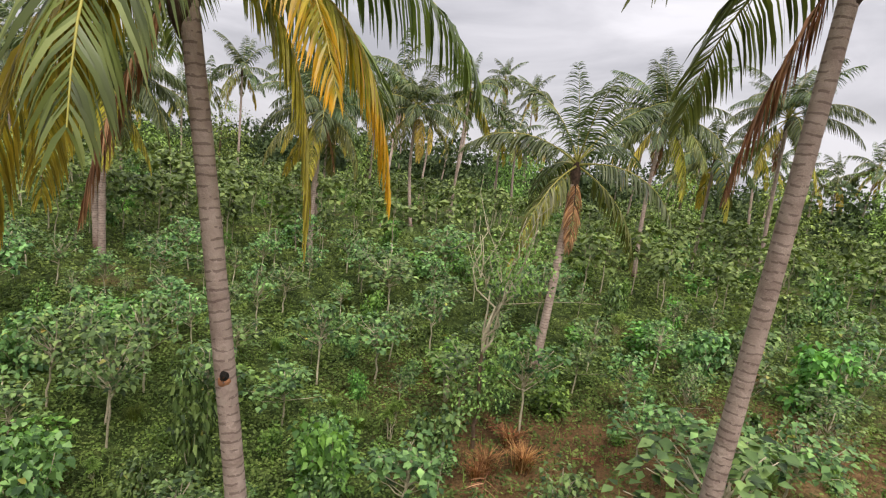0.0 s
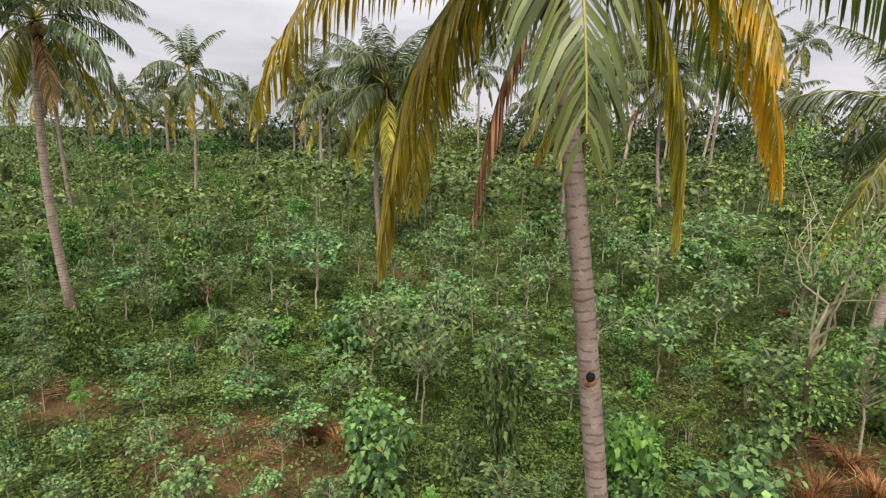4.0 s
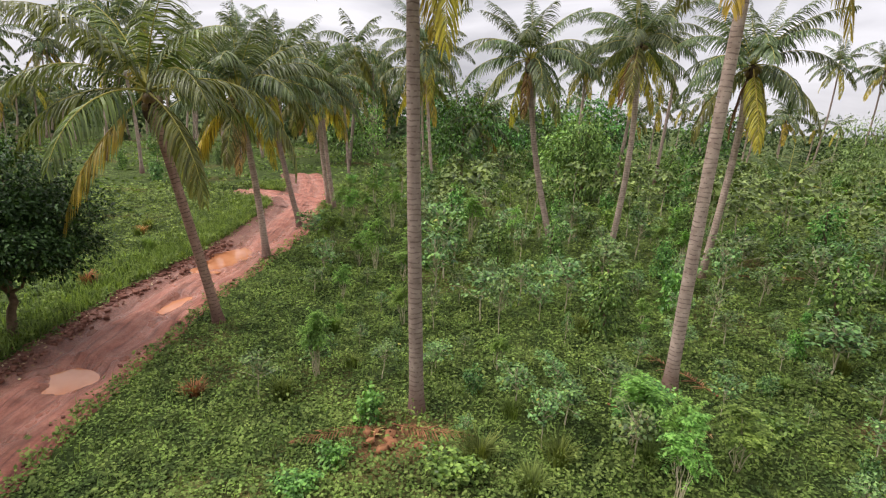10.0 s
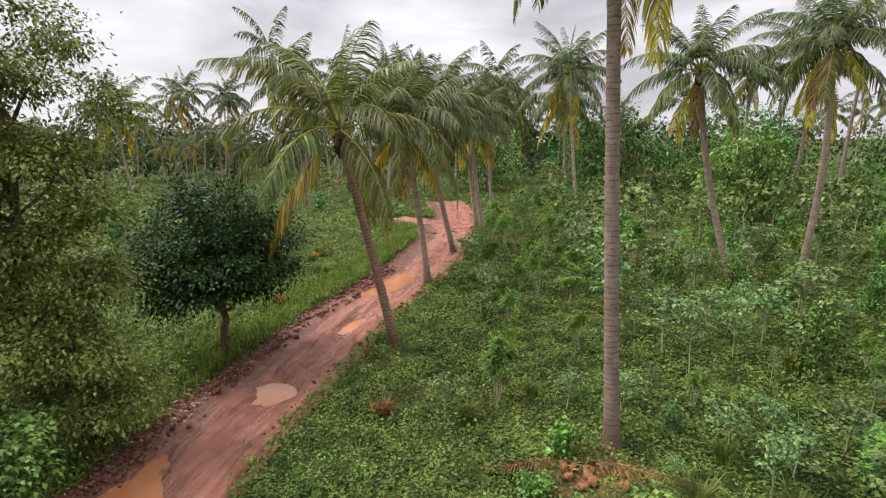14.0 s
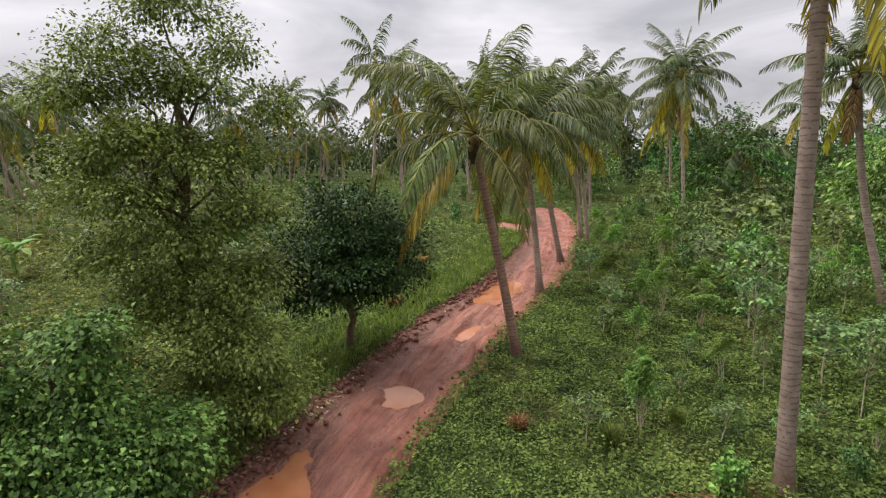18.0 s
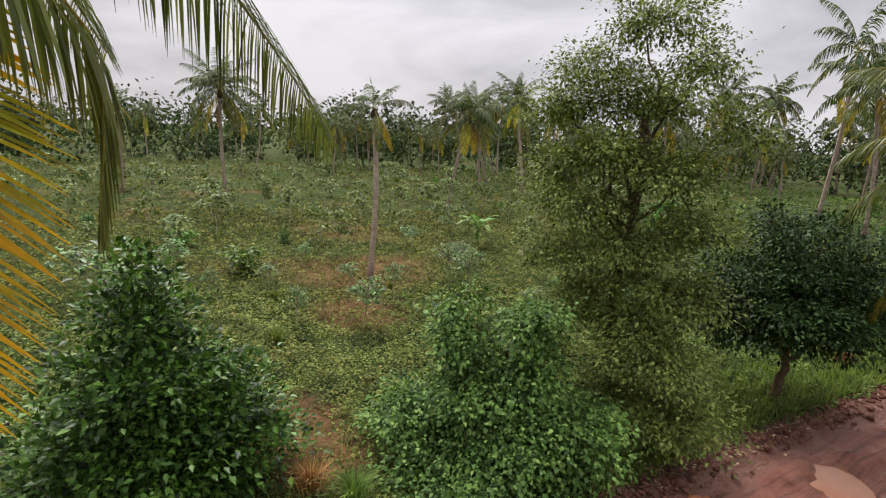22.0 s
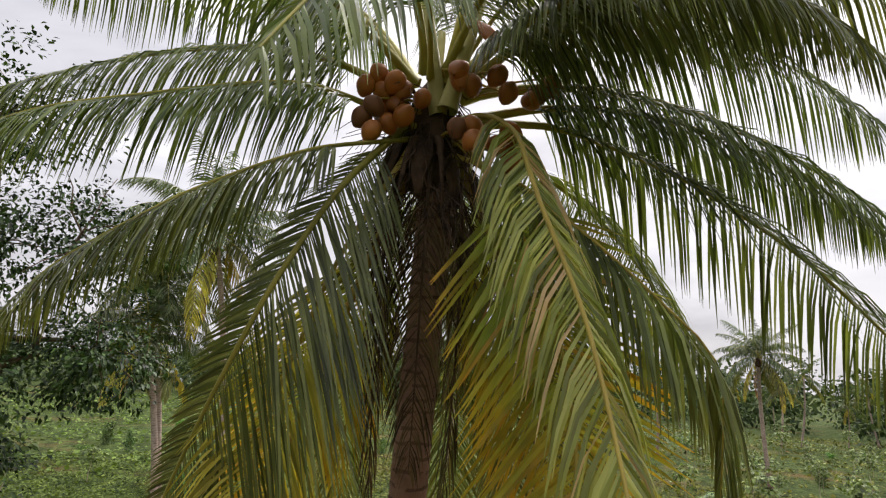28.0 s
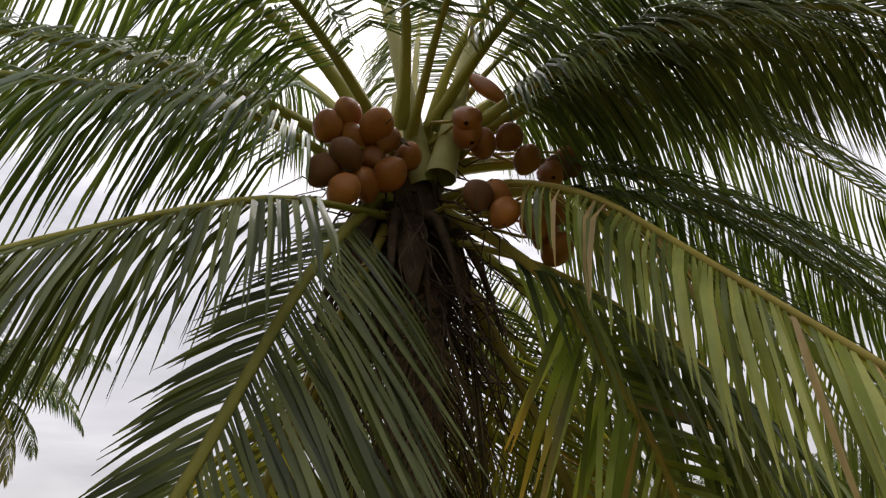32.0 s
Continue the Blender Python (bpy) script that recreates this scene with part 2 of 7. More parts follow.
def ground_mat(name):
    m, nt, out = node_mat(name)
    big = world_noise(nt, 0.16, 5.0)
    mid = world_noise(nt, 1.3, 6.0, 0.65)
    fine = world_noise(nt, 14.0, 5.0, 0.7)
    # greens darkened to stand for the shade under the weeds
    green = ramp(nt, mid.outputs["Fac"], [(0.28, (0.030, 0.048, 0.015)), (0.5, (0.062, 0.092, 0.028)), (0.72, (0.108, 0.138, 0.046))])
    soil = ramp(nt, mid.outputs["Fac"], [(0.3, (0.10, 0.055, 0.032)), (0.55, (0.24, 0.125, 0.066)), (0.75, (0.30, 0.19, 0.10))])
    at = nt.nodes.new("ShaderNodeAttribute")
    at.attribute_name = "along"
    f = math_node(nt, "ADD", math_node(nt, "MULTIPLY", big.outputs["Fac"], 0.9), math_node(nt, "MULTIPLY", fine.outputs["Fac"], 0.35))
    f = math_node(nt, "ADD", f, math_node(nt, "MULTIPLY", at.outputs["Fac"], 0.4))
    fr = ramp(nt, f, [(0.68, (0, 0, 0)), (0.88, (0.8, 0.8, 0.8))])
    # same clump noise as the leaves: shade between mounds put into the colour
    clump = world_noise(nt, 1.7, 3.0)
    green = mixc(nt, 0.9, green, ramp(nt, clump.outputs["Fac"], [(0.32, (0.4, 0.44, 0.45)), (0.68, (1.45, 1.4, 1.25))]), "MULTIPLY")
    col = mixc(nt, fr, green, soil)
    sp = ramp(nt, fine.outputs["Fac"], [(0.3, (0.45, 0.45, 0.42)), (0.65, (1.35, 1.35, 1.2))])
    col = mixc(nt, 0.8, col, sp, "MULTIPLY")
    b = nt.nodes.new("ShaderNodeBsdfPrincipled")
    nt.links.new(col, b.inputs["Base Color"])
    b.inputs["Roughness"].default_value = 0.95
    b.inputs["Specular IOR Level"].default_value = 0.1
    bp = nt.nodes.new("ShaderNodeBump")
    bp.inputs["Strength"].default_value = 0.9
    bp.inputs["Distance"].default_value = 0.12
    nt.links.new(math_node(nt, "ADD", fine.outputs["Fac"], mid.outputs["Fac"]), bp.inputs["Height"])
    nt.links.new(bp.outputs[0], b.inputs["Normal"])
    nt.links.new(b.outputs[0], out.inputs["Surface"])
    return m


def road_mat(name):
    """Red laterite mud: drier crumbly edges, wet smooth wheel tracks. 'wet' holds how wet the spot is."""
    m, nt, out = node_mat(name)
    at = nt.nodes.new("ShaderNodeAttribute")
    at.attribute_name = "along"
    mid = world_noise(nt, 1.1, 6.0, 0.65)
    fine = world_noise(nt, 17.0, 6.0, 0.7)
    col = ramp(nt, mid.outputs["Fac"], [(0.3, (0.175, 0.056, 0.036)), (0.5, (0.335, 0.122, 0.079)), (0.72, (0.43, 0.195, 0.138))])
    sp = ramp(nt, fine.outputs["Fac"], [(0.3, (0.6, 0.6, 0.6)), (0.7, (1.3, 1.3, 1.3))])
    col = mixc(nt, 0.7, col, sp, "MULTIPLY")
    # tyre streaks run along the road; the far verge is churned dark earth
    side = nt.nodes.new("ShaderNodeAttribute")
    side.attribute_name = "side"
    run = nt.nodes.new("ShaderNodeAttribute")
    run.attribute_name = "run"
    xy = nt.nodes.new("ShaderNodeCombineXYZ")
    nt.links.new(math_node(nt, "MULTIPLY", side.outputs["Fac"], 7.0), xy.inputs[0])
    nt.links.new(math_node(nt, "MULTIPLY", run.outputs["Fac"], 0.55), xy.inputs[1])
    streak = nt.nodes.new("ShaderNodeTexNoise")
    streak.inputs["Scale"].default_value = 1.0
    streak.inputs["Detail"].default_value = 5.0
    streak.inputs["Roughness"].default_value = 0.6
    streak.inputs["Distortion"].default_value = 0.8
    nt.links.new(xy.outputs[0], streak.inputs["Vector"])
    col = mixc(nt, 0.85, col, ramp(nt, streak.outputs["Fac"], [(0.34, (0.36, 0.32, 0.32)), (0.5, (0.95, 0.95, 0.95)), (0.66, (1.3, 1.35, 1.4))]), "MULTIPLY")
    verge = math_node(nt, "ADD", side.outputs["Fac"], math_node(nt, "MULTIPLY", math_node(nt, "SUBTRACT", mid.outputs["Fac"], 0.5), 1.6))
    vf = ramp(nt, verge, [(0.28, (0, 0, 0)), (0.75, (0.85, 0.85, 0.85))])
    col = mixc(nt, vf, col, ramp(nt, fine.outputs["Fac"], [(0.4, (0.075, 0.032, 0.024)), (0.66, (0.26, 0.12, 0.085))]))
    wet = math_node(nt, "ADD", at.outputs["Fac"], math_node(nt, "MULTIPLY", math_node(nt, "SUBTRACT", mid.outputs["Fac"], 0.5), 1.2))
    wetc = nt.nodes.new("ShaderNodeClamp")
    nt.links.new(wet, wetc.inputs["Value"])
    col = mixc(nt, math_node(nt, "MULTIPLY", wetc.outputs[0], 0.3), col, (0.40, 0.19, 0.13))
    b = nt.nodes.new("ShaderNodeBsdfPrincipled")
    nt.links.new(col, b.inputs["Base Color"])
    ro = math_node(nt, "MULTIPLY_ADD", wetc.outputs[0], -0.7)
    ro.node.inputs[2].default_value = 0.9
    nt.links.new(ro, b.inputs["Roughness"])
    b.inputs["Specular IOR Level"].default_value = 0.5
    bp = nt.nodes.new("ShaderNodeBump")
    bp.inputs["Strength"].default_value = 0.6
    bp.inputs["Distance"].default_value = 0.08
    nt.links.new(math_node(nt, "ADD", fine.outputs["Fac"], math_node(nt, "MULTIPLY", streak.outputs["Fac"], 2.0)), bp.inputs["Height"])
    nt.links.new(bp.outputs[0], b.inputs["Normal"])
    nt.links.new(b.outputs[0], out.inputs["Surface"])
    return m


def water_mat(name):
    """Muddy puddle water: opaque orange silt under a smooth reflecting surface."""
    m, nt, out = node_mat(name)
    n = world_noise(nt, 1.6, 3.0)
    col = ramp(nt, n.outputs["Fac"], [(0.35, (0.42, 0.160, 0.070)), (0.65, (0.50, 0.22, 0.11))])
    b = nt.nodes.new("ShaderNodeBsdfPrincipled")
    nt.links.new(col, b.inputs["Base Color"])
    b.inputs["Roughness"].default_value = 0.06
    b.inputs["Specular IOR Level"].default_value = 0.4
    bp = nt.nodes.new("ShaderNodeBump")
    bp.inputs["Strength"].default_value = 0.05
    bp.inputs["Distance"].default_value = 0.01
    nt.links.new(world_noise(nt, 7.0, 2.0).outputs["Fac"], bp.inputs["Height"])
    nt.links.new(bp.outputs[0], b.inputs["Normal"])
    nt.links.new(b.outputs[0], out.inputs["Surface"])
    return m


M_GROUND = ground_mat("ground_green")
M_ROAD = road_mat("laterite_mud")
M_WATER = water_mat("muddy_water")
M_TRUNK = trunk_mat("palm_bark", (0.52, 0.405, 0.335), (0.30, 0.220, 0.180), (0.06, 0.030, 0.026), (0.12, 0.055, 0.04), 0.5)
M_TRUNK_RED = trunk_mat("palm_bark_reddish", (0.38, 0.24, 0.185), (0.22, 0.13, 0.10), (0.05, 0.024, 0.02), (0.08, 0.035, 0.028), 0.6)
M_FROND = leaf_mat("frond_green", (0.060, 0.092, 0.027), (0.108, 0.145, 0.042), (0.175, 0.205, 0.068), None, 0.36, 0.6, 0.22, ((0.300, 0.250, 0.065), 0.25))
# yellow-green with tan leaflets, lightened to stand for light falling on the frond
M_FROND_LIT = leaf_mat("frond_green_lit", (0.150, 0.205, 0.052), (0.275, 0.340, 0.085), (0.450, 0.480, 0.155), (0.60, 0.44, 0.23), 0.36, 0.6, 0.36, ((0.58, 0.43, 0.10), 0.4), aged=0.86)
M_FROND_AGED = leaf_mat("frond_dull_olive", (0.080, 0.110, 0.040), (0.130, 0.155, 0.052), (0.200, 0.215, 0.070), (0.32, 0.20, 0.05), 0.45, 0.45, 0.25, ((0.36, 0.25, 0.06), 0.45))
M_MANGO = leaf_mat("mango_leaf", (0.014, 0.030, 0.011), (0.030, 0.058, 0.018), (0.062, 0.108, 0.030), None, 0.4, 0.25, 0.1)
# sapling leaf colour lightened to stand for pale haze over the distance
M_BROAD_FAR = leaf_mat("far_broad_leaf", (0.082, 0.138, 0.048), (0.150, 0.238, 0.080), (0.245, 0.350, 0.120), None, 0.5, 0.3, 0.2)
# copy of the frond green for distant palms, greyed as if by haze
M_FROND_FAR = leaf_mat("frond_green_far", (0.056, 0.090, 0.040), (0.088, 0.126, 0.055), (0.140, 0.174, 0.080), None, 0.45, 0.5, 0.2, ((0.280, 0.250, 0.084), 0.2))
M_FROND_OLD = leaf_mat("frond_yellowing", (0.200, 0.200, 0.045), (0.370, 0.320, 0.058), (0.540, 0.440, 0.085), (0.50, 0.26, 0.05), 0.42, 0.5, 0.34, ((0.54, 0.34, 0.05), 0.55))
M_FROND_TURN = leaf_mat("frond_olive", (0.125, 0.165, 0.032), (0.215, 0.265, 0.045), (0.330, 0.370, 0.070), (0.46, 0.28, 0.08), 0.36, 0.6, 0.42, ((0.74, 0.41, 0.03), 1.35, 2.3), aged=0.93)
M_FROND_DRY = leaf_mat("frond_dry_brown", (0.204, 0.104, 0.052), (0.348, 0.189, 0.095), (0.511, 0.322, 0.173), None, 0.8, 0.15, 0.15)
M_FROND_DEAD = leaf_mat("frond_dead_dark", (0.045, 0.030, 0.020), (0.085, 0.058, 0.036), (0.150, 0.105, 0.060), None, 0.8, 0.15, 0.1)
M_RIB = solid_mat("frond_rib", [(0.3, (0.24, 0.23, 0.05)), (0.7, (0.40, 0.35, 0.08))], 3.0, 0.5, 0.1)
M_RIB_OLD = solid_mat("frond_rib_yellow", [(0.3, (0.30, 0.22, 0.045)), (0.7, (0.42, 0.33, 0.07))], 3.0, 0.5, 0.1)
M_FIBRE = solid_mat("palm_fibre", [(0.3, (0.035, 0.022, 0.016)), (0.7, (0.11, 0.07, 0.045))], 8.0, 0.95, 0.6)
M_STALK = solid_mat("frond_stalk", [(0.3, (0.26, 0.24, 0.075)), (0.7, (0.44, 0.40, 0.15))], 3.0, 0.5, 0.15)
M_CLOD = solid_mat("earth_clod", [(0.3, (0.085, 0.035, 0.026)), (0.7, (0.26, 0.12, 0.085))], 9.0, 0.95, 0.5)
M_NUT = solid_mat("coconut_orange", [(0.3, (0.26, 0.075, 0.015)), (0.7, (0.47, 0.170, 0.033))], 5.0, 0.42, 0.1, 30.0, 0.45)
M_NUT_GREEN = solid_mat("coconut_dull", [(0.3, (0.12, 0.07, 0.03)), (0.7, (0.22, 0.15, 0.05))], 5.0, 0.5, 0.1, 30.0, 0.4)
M_NUT_BROWN = solid_mat("coconut_brown", [(0.3, (0.10, 0.040, 0.018)), (0.7, (0.20, 0.085, 0.035))], 5.0, 0.6, 0.1, 30.0, 0.3)
M_STEM = solid_mat("pale_stem", [(0.3, (0.34, 0.29, 0.19)), (0.7, (0.58, 0.51, 0.36))], 8.0, 0.85, 0.3)
M_BARK = solid_mat("brown_bark", [(0.3, (0.07, 0.045, 0.03)), (0.7, (0.19, 0.13, 0.085))], 6.0, 0.9, 0.6)
M_BROAD = leaf_mat("broad_leaf", (0.044, 0.096, 0.034), (0.112, 0.205, 0.066), (0.205, 0.325, 0.108), (0.480, 0.420, 0.096), 0.42, 0.4, 0.16)
M_BRIGHT = leaf_mat("bright_leaf", (0.070, 0.155, 0.036), (0.130, 0.265, 0.058), (0.215, 0.375, 0.082), None, 0.4, 0.4, 0.2)
M_FEATHER = leaf_mat("feathery_leaf", (0.125, 0.235, 0.060), (0.195, 0.335, 0.085), (0.280, 0.430, 0.115), None, 0.6, 0.2, 0.35)
M_VINE = leaf_mat("vine_leaf", (0.044, 0.098, 0.026), (0.100, 0.205, 0.050), (0.190, 0.320, 0.082), None, 0.5, 0.25, 0.12)
# the two brightest tints paint green highlights onto some leaves
M_DARK = leaf_mat("dark_glossy_leaf", (0.020, 0.062, 0.014), (0.056, 0.155, 0.028), (0.120, 0.275, 0.050), (0.180, 0.340, 0.060), 0.3, 0.4, 0.15)
M_TREE = leaf_mat("tree_leaf", (0.105, 0.175, 0.046), (0.198, 0.306, 0.080), (0.275, 0.390, 0.108), None, 0.5, 0.3, 0.16)
M_WILLOW = leaf_mat("grey_green_leaf", (0.108, 0.151, 0.061), (0.161, 0.217, 0.086), (0.238, 0.293, 0.113), None, 0.6, 0.3, 0.25)
# greyed dark green: the haze before the woods is put into the colour
M_WOODS = leaf_mat("far_woods_leaf", (0.030, 0.046, 0.024), (0.052, 0.074, 0.036), (0.085, 0.11, 0.05), None, 0.7, 0.2, 0.2)
# dark ends of the weed tints stand for shaded depth between leaves
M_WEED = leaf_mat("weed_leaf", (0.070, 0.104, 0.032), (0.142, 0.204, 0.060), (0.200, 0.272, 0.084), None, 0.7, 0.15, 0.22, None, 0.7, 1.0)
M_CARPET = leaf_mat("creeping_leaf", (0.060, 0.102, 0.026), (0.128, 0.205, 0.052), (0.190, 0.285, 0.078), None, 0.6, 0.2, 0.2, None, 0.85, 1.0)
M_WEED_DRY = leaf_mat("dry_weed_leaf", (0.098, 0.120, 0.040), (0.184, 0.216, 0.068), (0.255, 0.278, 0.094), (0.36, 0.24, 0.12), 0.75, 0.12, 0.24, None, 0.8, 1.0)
M_GRASS = leaf_mat("grass_blade", (0.108, 0.158, 0.046), (0.170, 0.232, 0.066), (0.245, 0.310, 0.092), None, 0.65, 0.15, 0.3, None, 0.7)
M_DRYGRASS = leaf_mat("dry_grass", (0.216, 0.104, 0.052), (0.388, 0.189, 0.086), (0.560, 0.340, 0.156), None, 0.85, 0.1, 0.2)
# charred stump, and the black that stands for shade in the trunk hole
M_CHAR_HOLE = solid_mat("char_and_hole_black", [(0.3, (0.008, 0.007, 0.006)), (0.7, (0.03, 0.025, 0.02))], 6.0, 0.9, 0.6)
M_HUSK = solid_mat("coconut_husk", [(0.3, (0.16, 0.065, 0.03)), (0.7, (0.34, 0.16, 0.08))], 8.0, 0.9, 0.5)


# ---------------------------------------------------------------- mesh helpers
def mesh_np(name, verts, faces, mats, along=None, smooth=False):
    """A mesh from numpy arrays; all faces have the same number of corners."""
    verts = np.asarray(verts, np.float32)
    faces = np.asarray(faces, np.int32)
    me = bpy.data.meshes.new(name)
    k = faces.shape[1]
    me.vertices.add(len(verts))
    me.vertices.foreach_set("co", verts.ravel())
    me.loops.add(len(faces) * k)
    me.loops.foreach_set("vertex_index", faces.ravel())
    me.polygons.add(len(faces))
    me.polygons.foreach_set("loop_start", np.arange(0, len(faces) * k, k, dtype=np.int32))
    if smooth:
        me.polygons.foreach_set("use_smooth", np.ones(len(faces), bool))
    if along is not None:
        a = me.attributes.new("along", "FLOAT", "POINT")
        a.data.foreach_set("value", np.asarray(along, np.float32))
    for m in mats:
        me.materials.append(m)
    me.update(calc_edges=True)
    return me


def put(name, me, parent=None, label="", m=None):
    ob = new(name, me)
    if parent is not None:
        ob.parent = parent
    if m is not None:
        ob.matrix_basis = m
    if label:
        tagged(ob, label)
    return ob


def join_np(parts):
    """Joins (verts, faces) pairs, and their 'along' values where given."""
    vs, fs, al, n = [], [], [], 0
    for p in parts:
        vs.append(p[0])
        fs.append(p[1] + n)
        al.append(p[2] if len(p) > 2 else np.zeros(len(p[0])))
        n += len(p[0])
    return np.concatenate(vs), np.concatenate(fs), np.concatenate(al)


def tube(points, radii, sides=8, cap=True):
    """A tapered tube of quads along points."""
    pts = np.asarray(points, float)
    n = len(pts)
    tan = np.gradient(pts, axis=0)
    tan /= np.linalg.norm(tan, axis=1)[:, None] + 1e-9
    ref = np.where(np.abs(tan[:, 2:3]) > 0.9, [[1.0, 0, 0]], [[0, 0, 1.0]])
    ref = np.repeat([[1.0, 0.02, 0]], n, 0) if np.abs(tan[:, 2]).mean() > 0.7 else ref
    u = np.cross(tan, ref)
    u /= np.linalg.norm(u, axis=1)[:, None] + 1e-9
    v = np.cross(tan, u)
    a = np.arange(sides) * 2 * np.pi / sides
    ring = np.cos(a)[None, :, None] * u[:, None] + np.sin(a)[None, :, None] * v[:, None]
    verts = (pts[:, None] + ring * np.asarray(radii, float)[:, None, None]).reshape(-1, 3)
    i, j = np.meshgrid(np.arange(n - 1), np.arange(sides), indexing="ij")
    a0 = (i * sides + j).ravel()
    a1 = (i * sides + (j + 1) % sides).ravel()
    faces = np.stack([a0, a1, a1 + sides, a0 + sides], 1)
    d = np.concatenate([[0], np.cumsum(np.linalg.norm(np.diff(pts, axis=0), axis=1))])
    al = np.repeat(d, sides)
    if cap:
        faces = np.concatenate([faces, [[(n - 1) * sides + k for k in (0, sides // 4, sides // 2, (3 * sides) // 4)]]])
    return verts, faces, al


def unit(v):
    return v / (np.linalg.norm(v, axis=-1, keepdims=True) + 1e-9)


def leaves(rng, base, way, up, length, width, fold=0.25, droop=0.3):
    """Ovate leaf blades, each two bent quads about a midrib: base, two shoulders, a middle and a tip."""
    n = len(base)
    way = unit(way)
    side = unit(np.cross(way, up))
    nor = np.cross(side, way)
    L, W = np.asarray(length)[:, None], np.asarray(width)[:, None]
    mid = base + way * L * 0.45
    tip = base + way * L - np.array([0, 0, 1.0]) * L * droop
    lf = mid + side * W * 0.5 + nor * W * fold
    rt = mid - side * W * 0.5 + nor * W * fold
    verts = np.stack([base, lf, tip, rt, mid], 1).reshape(-1, 3)
    k = np.arange(n)[:, None] * 5
    faces = np.concatenate([k + [[0, 4, 2, 1]], k + [[0, 3, 2, 4]]])
    return verts, faces


def flat_leaves(rng, base, way, up, length, width):
    """Small leaves seen from afar: one bent quad each."""
    way = unit(way)
    side = unit(np.cross(way, up))
    L, W = np.asarray(length)[:, None], np.asarray(width)[:, None]
    mid = base + way * L * 0.5
    tip = base + way * L - np.array([0, 0, 1.0]) * L * 0.15
    verts = np.stack([base, mid + side * W * 0.5, tip, mid - side * W * 0.5], 1).reshape(-1, 3)
    return verts, np.arange(len(base))[:, None] * 4 + np.array([[0, 3, 2, 1]])


def ball_points(rng, n, centre, radii, shell=0.45):
    d = unit(rng.normal(size=(n, 3)))
    r = rng.random(n) ** shell
    return np.asarray(centre) + d * r[:, None] * np.asarray(radii), d


def blob_leaves(rng, n, blobs, size, hang=0.35, fold=0.2, aspect=0.55, shell=0.4):
    """Leaves over a set of lobes (centre, radii), denser near their surface."""
    w = np.array([b[1][0] * b[1][1] + b[1][2] * b[1][0] for b in blobs])
    pick = rng.choice(len(blobs), n, p=w / w.sum())
    c = np.array([b[0] for b in blobs])[pick]
    r = np.array([b[1] for b in blobs])[pick]
    d = unit(rng.normal(size=(n, 3)))
    rad = rng.random(n) ** shell * rng.uniform(0.85, 1.12, n)
    p = c + d * r * rad[:, None]
    way = d * 0.7 + rng.normal(size=(n, 3)) * 0.6 + np.array([0, 0, -hang])
    up = d * 0.6 + rng.normal(size=(n, 3)) * 0.4 + np.array([0, 0, 0.9])
    L = size * rng.uniform(0.6, 1.3, n)
    return leaves(rng, p, way, up, L, L * aspect, fold, 0.15)


# ---------------------------------------------------------------- the lie of the land
ROAD_LINE = [(16, -6.5), (6, -4.8), (-2.5, -4.4), (-6.2, -4.15), (-9.3, -2.7), (-12.0, -1.15), (-14.7, 0.7), (-17.3, 2.6),
             (-19.6, 4.6), (-22.4, 6.6), (-26.2, 8.9), (-31.5, 11.6), (-37, 14.2), (-46, 17)]


def smooth_line(pts, step=0.12):
    pts = np.asarray(pts, float)
    out = []
    for k in range(len(pts) - 1):
        p0, p1, p2, p3 = pts[max(k - 1, 0)], pts[k], pts[k + 1], pts[min(k + 2, len(pts) - 1)]
        n = max(2, int(np.linalg.norm(p2 - p1) / step))
        s = np.linspace(0, 1, n, endpoint=False)[:, None]
        out.append(0.5 * (2 * p1 + (p2 - p0) * s + (2 * p0 - 5 * p1 + 4 * p2 - p3) * s**2 + (3 * p1 - p0 - 3 * p2 + p3) * s**3))
    return np.concatenate(out + [pts[-1:]])


ROAD_MID = smooth_line(ROAD_LINE)
BRANCH_MID = smooth_line([(-30.2, 11.2), (-32.6, 11.3), (-34.6, 10.6), (-37, 9.4)])
ROAD_ALL = np.concatenate([ROAD_MID[::4], BRANCH_MID[::4]])


def wave(x, y, scale, seed):
    """Cheap smooth unevenness made of sines."""
    r = np.random.default_rng(seed)
    z = 0.0
    for k in range(6):
        a, f, p = r.uniform(0, 6.28), r.uniform(0.6, 1.8) / scale, r.uniform(0, 6.28)
        z = z + np.sin((x * np.cos(a) + y * np.sin(a)) * f + p)
    return z / 6


def land(x, y):
    """Height of the land, without the road's cut."""
    x, y = np.asarray(x, float), np.asarray(y, float)
    z = -1.0 * np.exp(-((x - 10) ** 2 + (y - 9) ** 2) / 72) - 0.5 * np.exp(-((x + 11) ** 2 + (y + 3) ** 2) / 72)
    return z + 0.10 * wave(x, y, 1.6, 3) + 0.05 * wave(x, y, 0.5, 4)


def road_far(x, y):
    """Distance from the road's middle line."""
    p = np.stack([np.ravel(x), np.ravel(y)], 1)
    out = np.full(len(p), 99.0)
    near = (p[:, 0] > -50) & (p[:, 0] < 20) & (p[:, 1] > -11) & (p[:, 1] < 22)
    idx = np.nonzero(near)[0]
    for s in range(0, len(idx), 4000):
        q = p[idx[s:s + 4000]]
        out[idx[s:s + 4000]] = np.sqrt(((q[:, None] - ROAD_ALL[None]) ** 2).sum(2).min(1))
    return out.reshape(np.shape(x))


def height(x, y):
    """Height of the ground sheet; it dips under the road."""
    d = road_far(x, y)
    return land(x, y) - 0.5 * np.clip((1.6 - d) / 0.35, 0, 1)


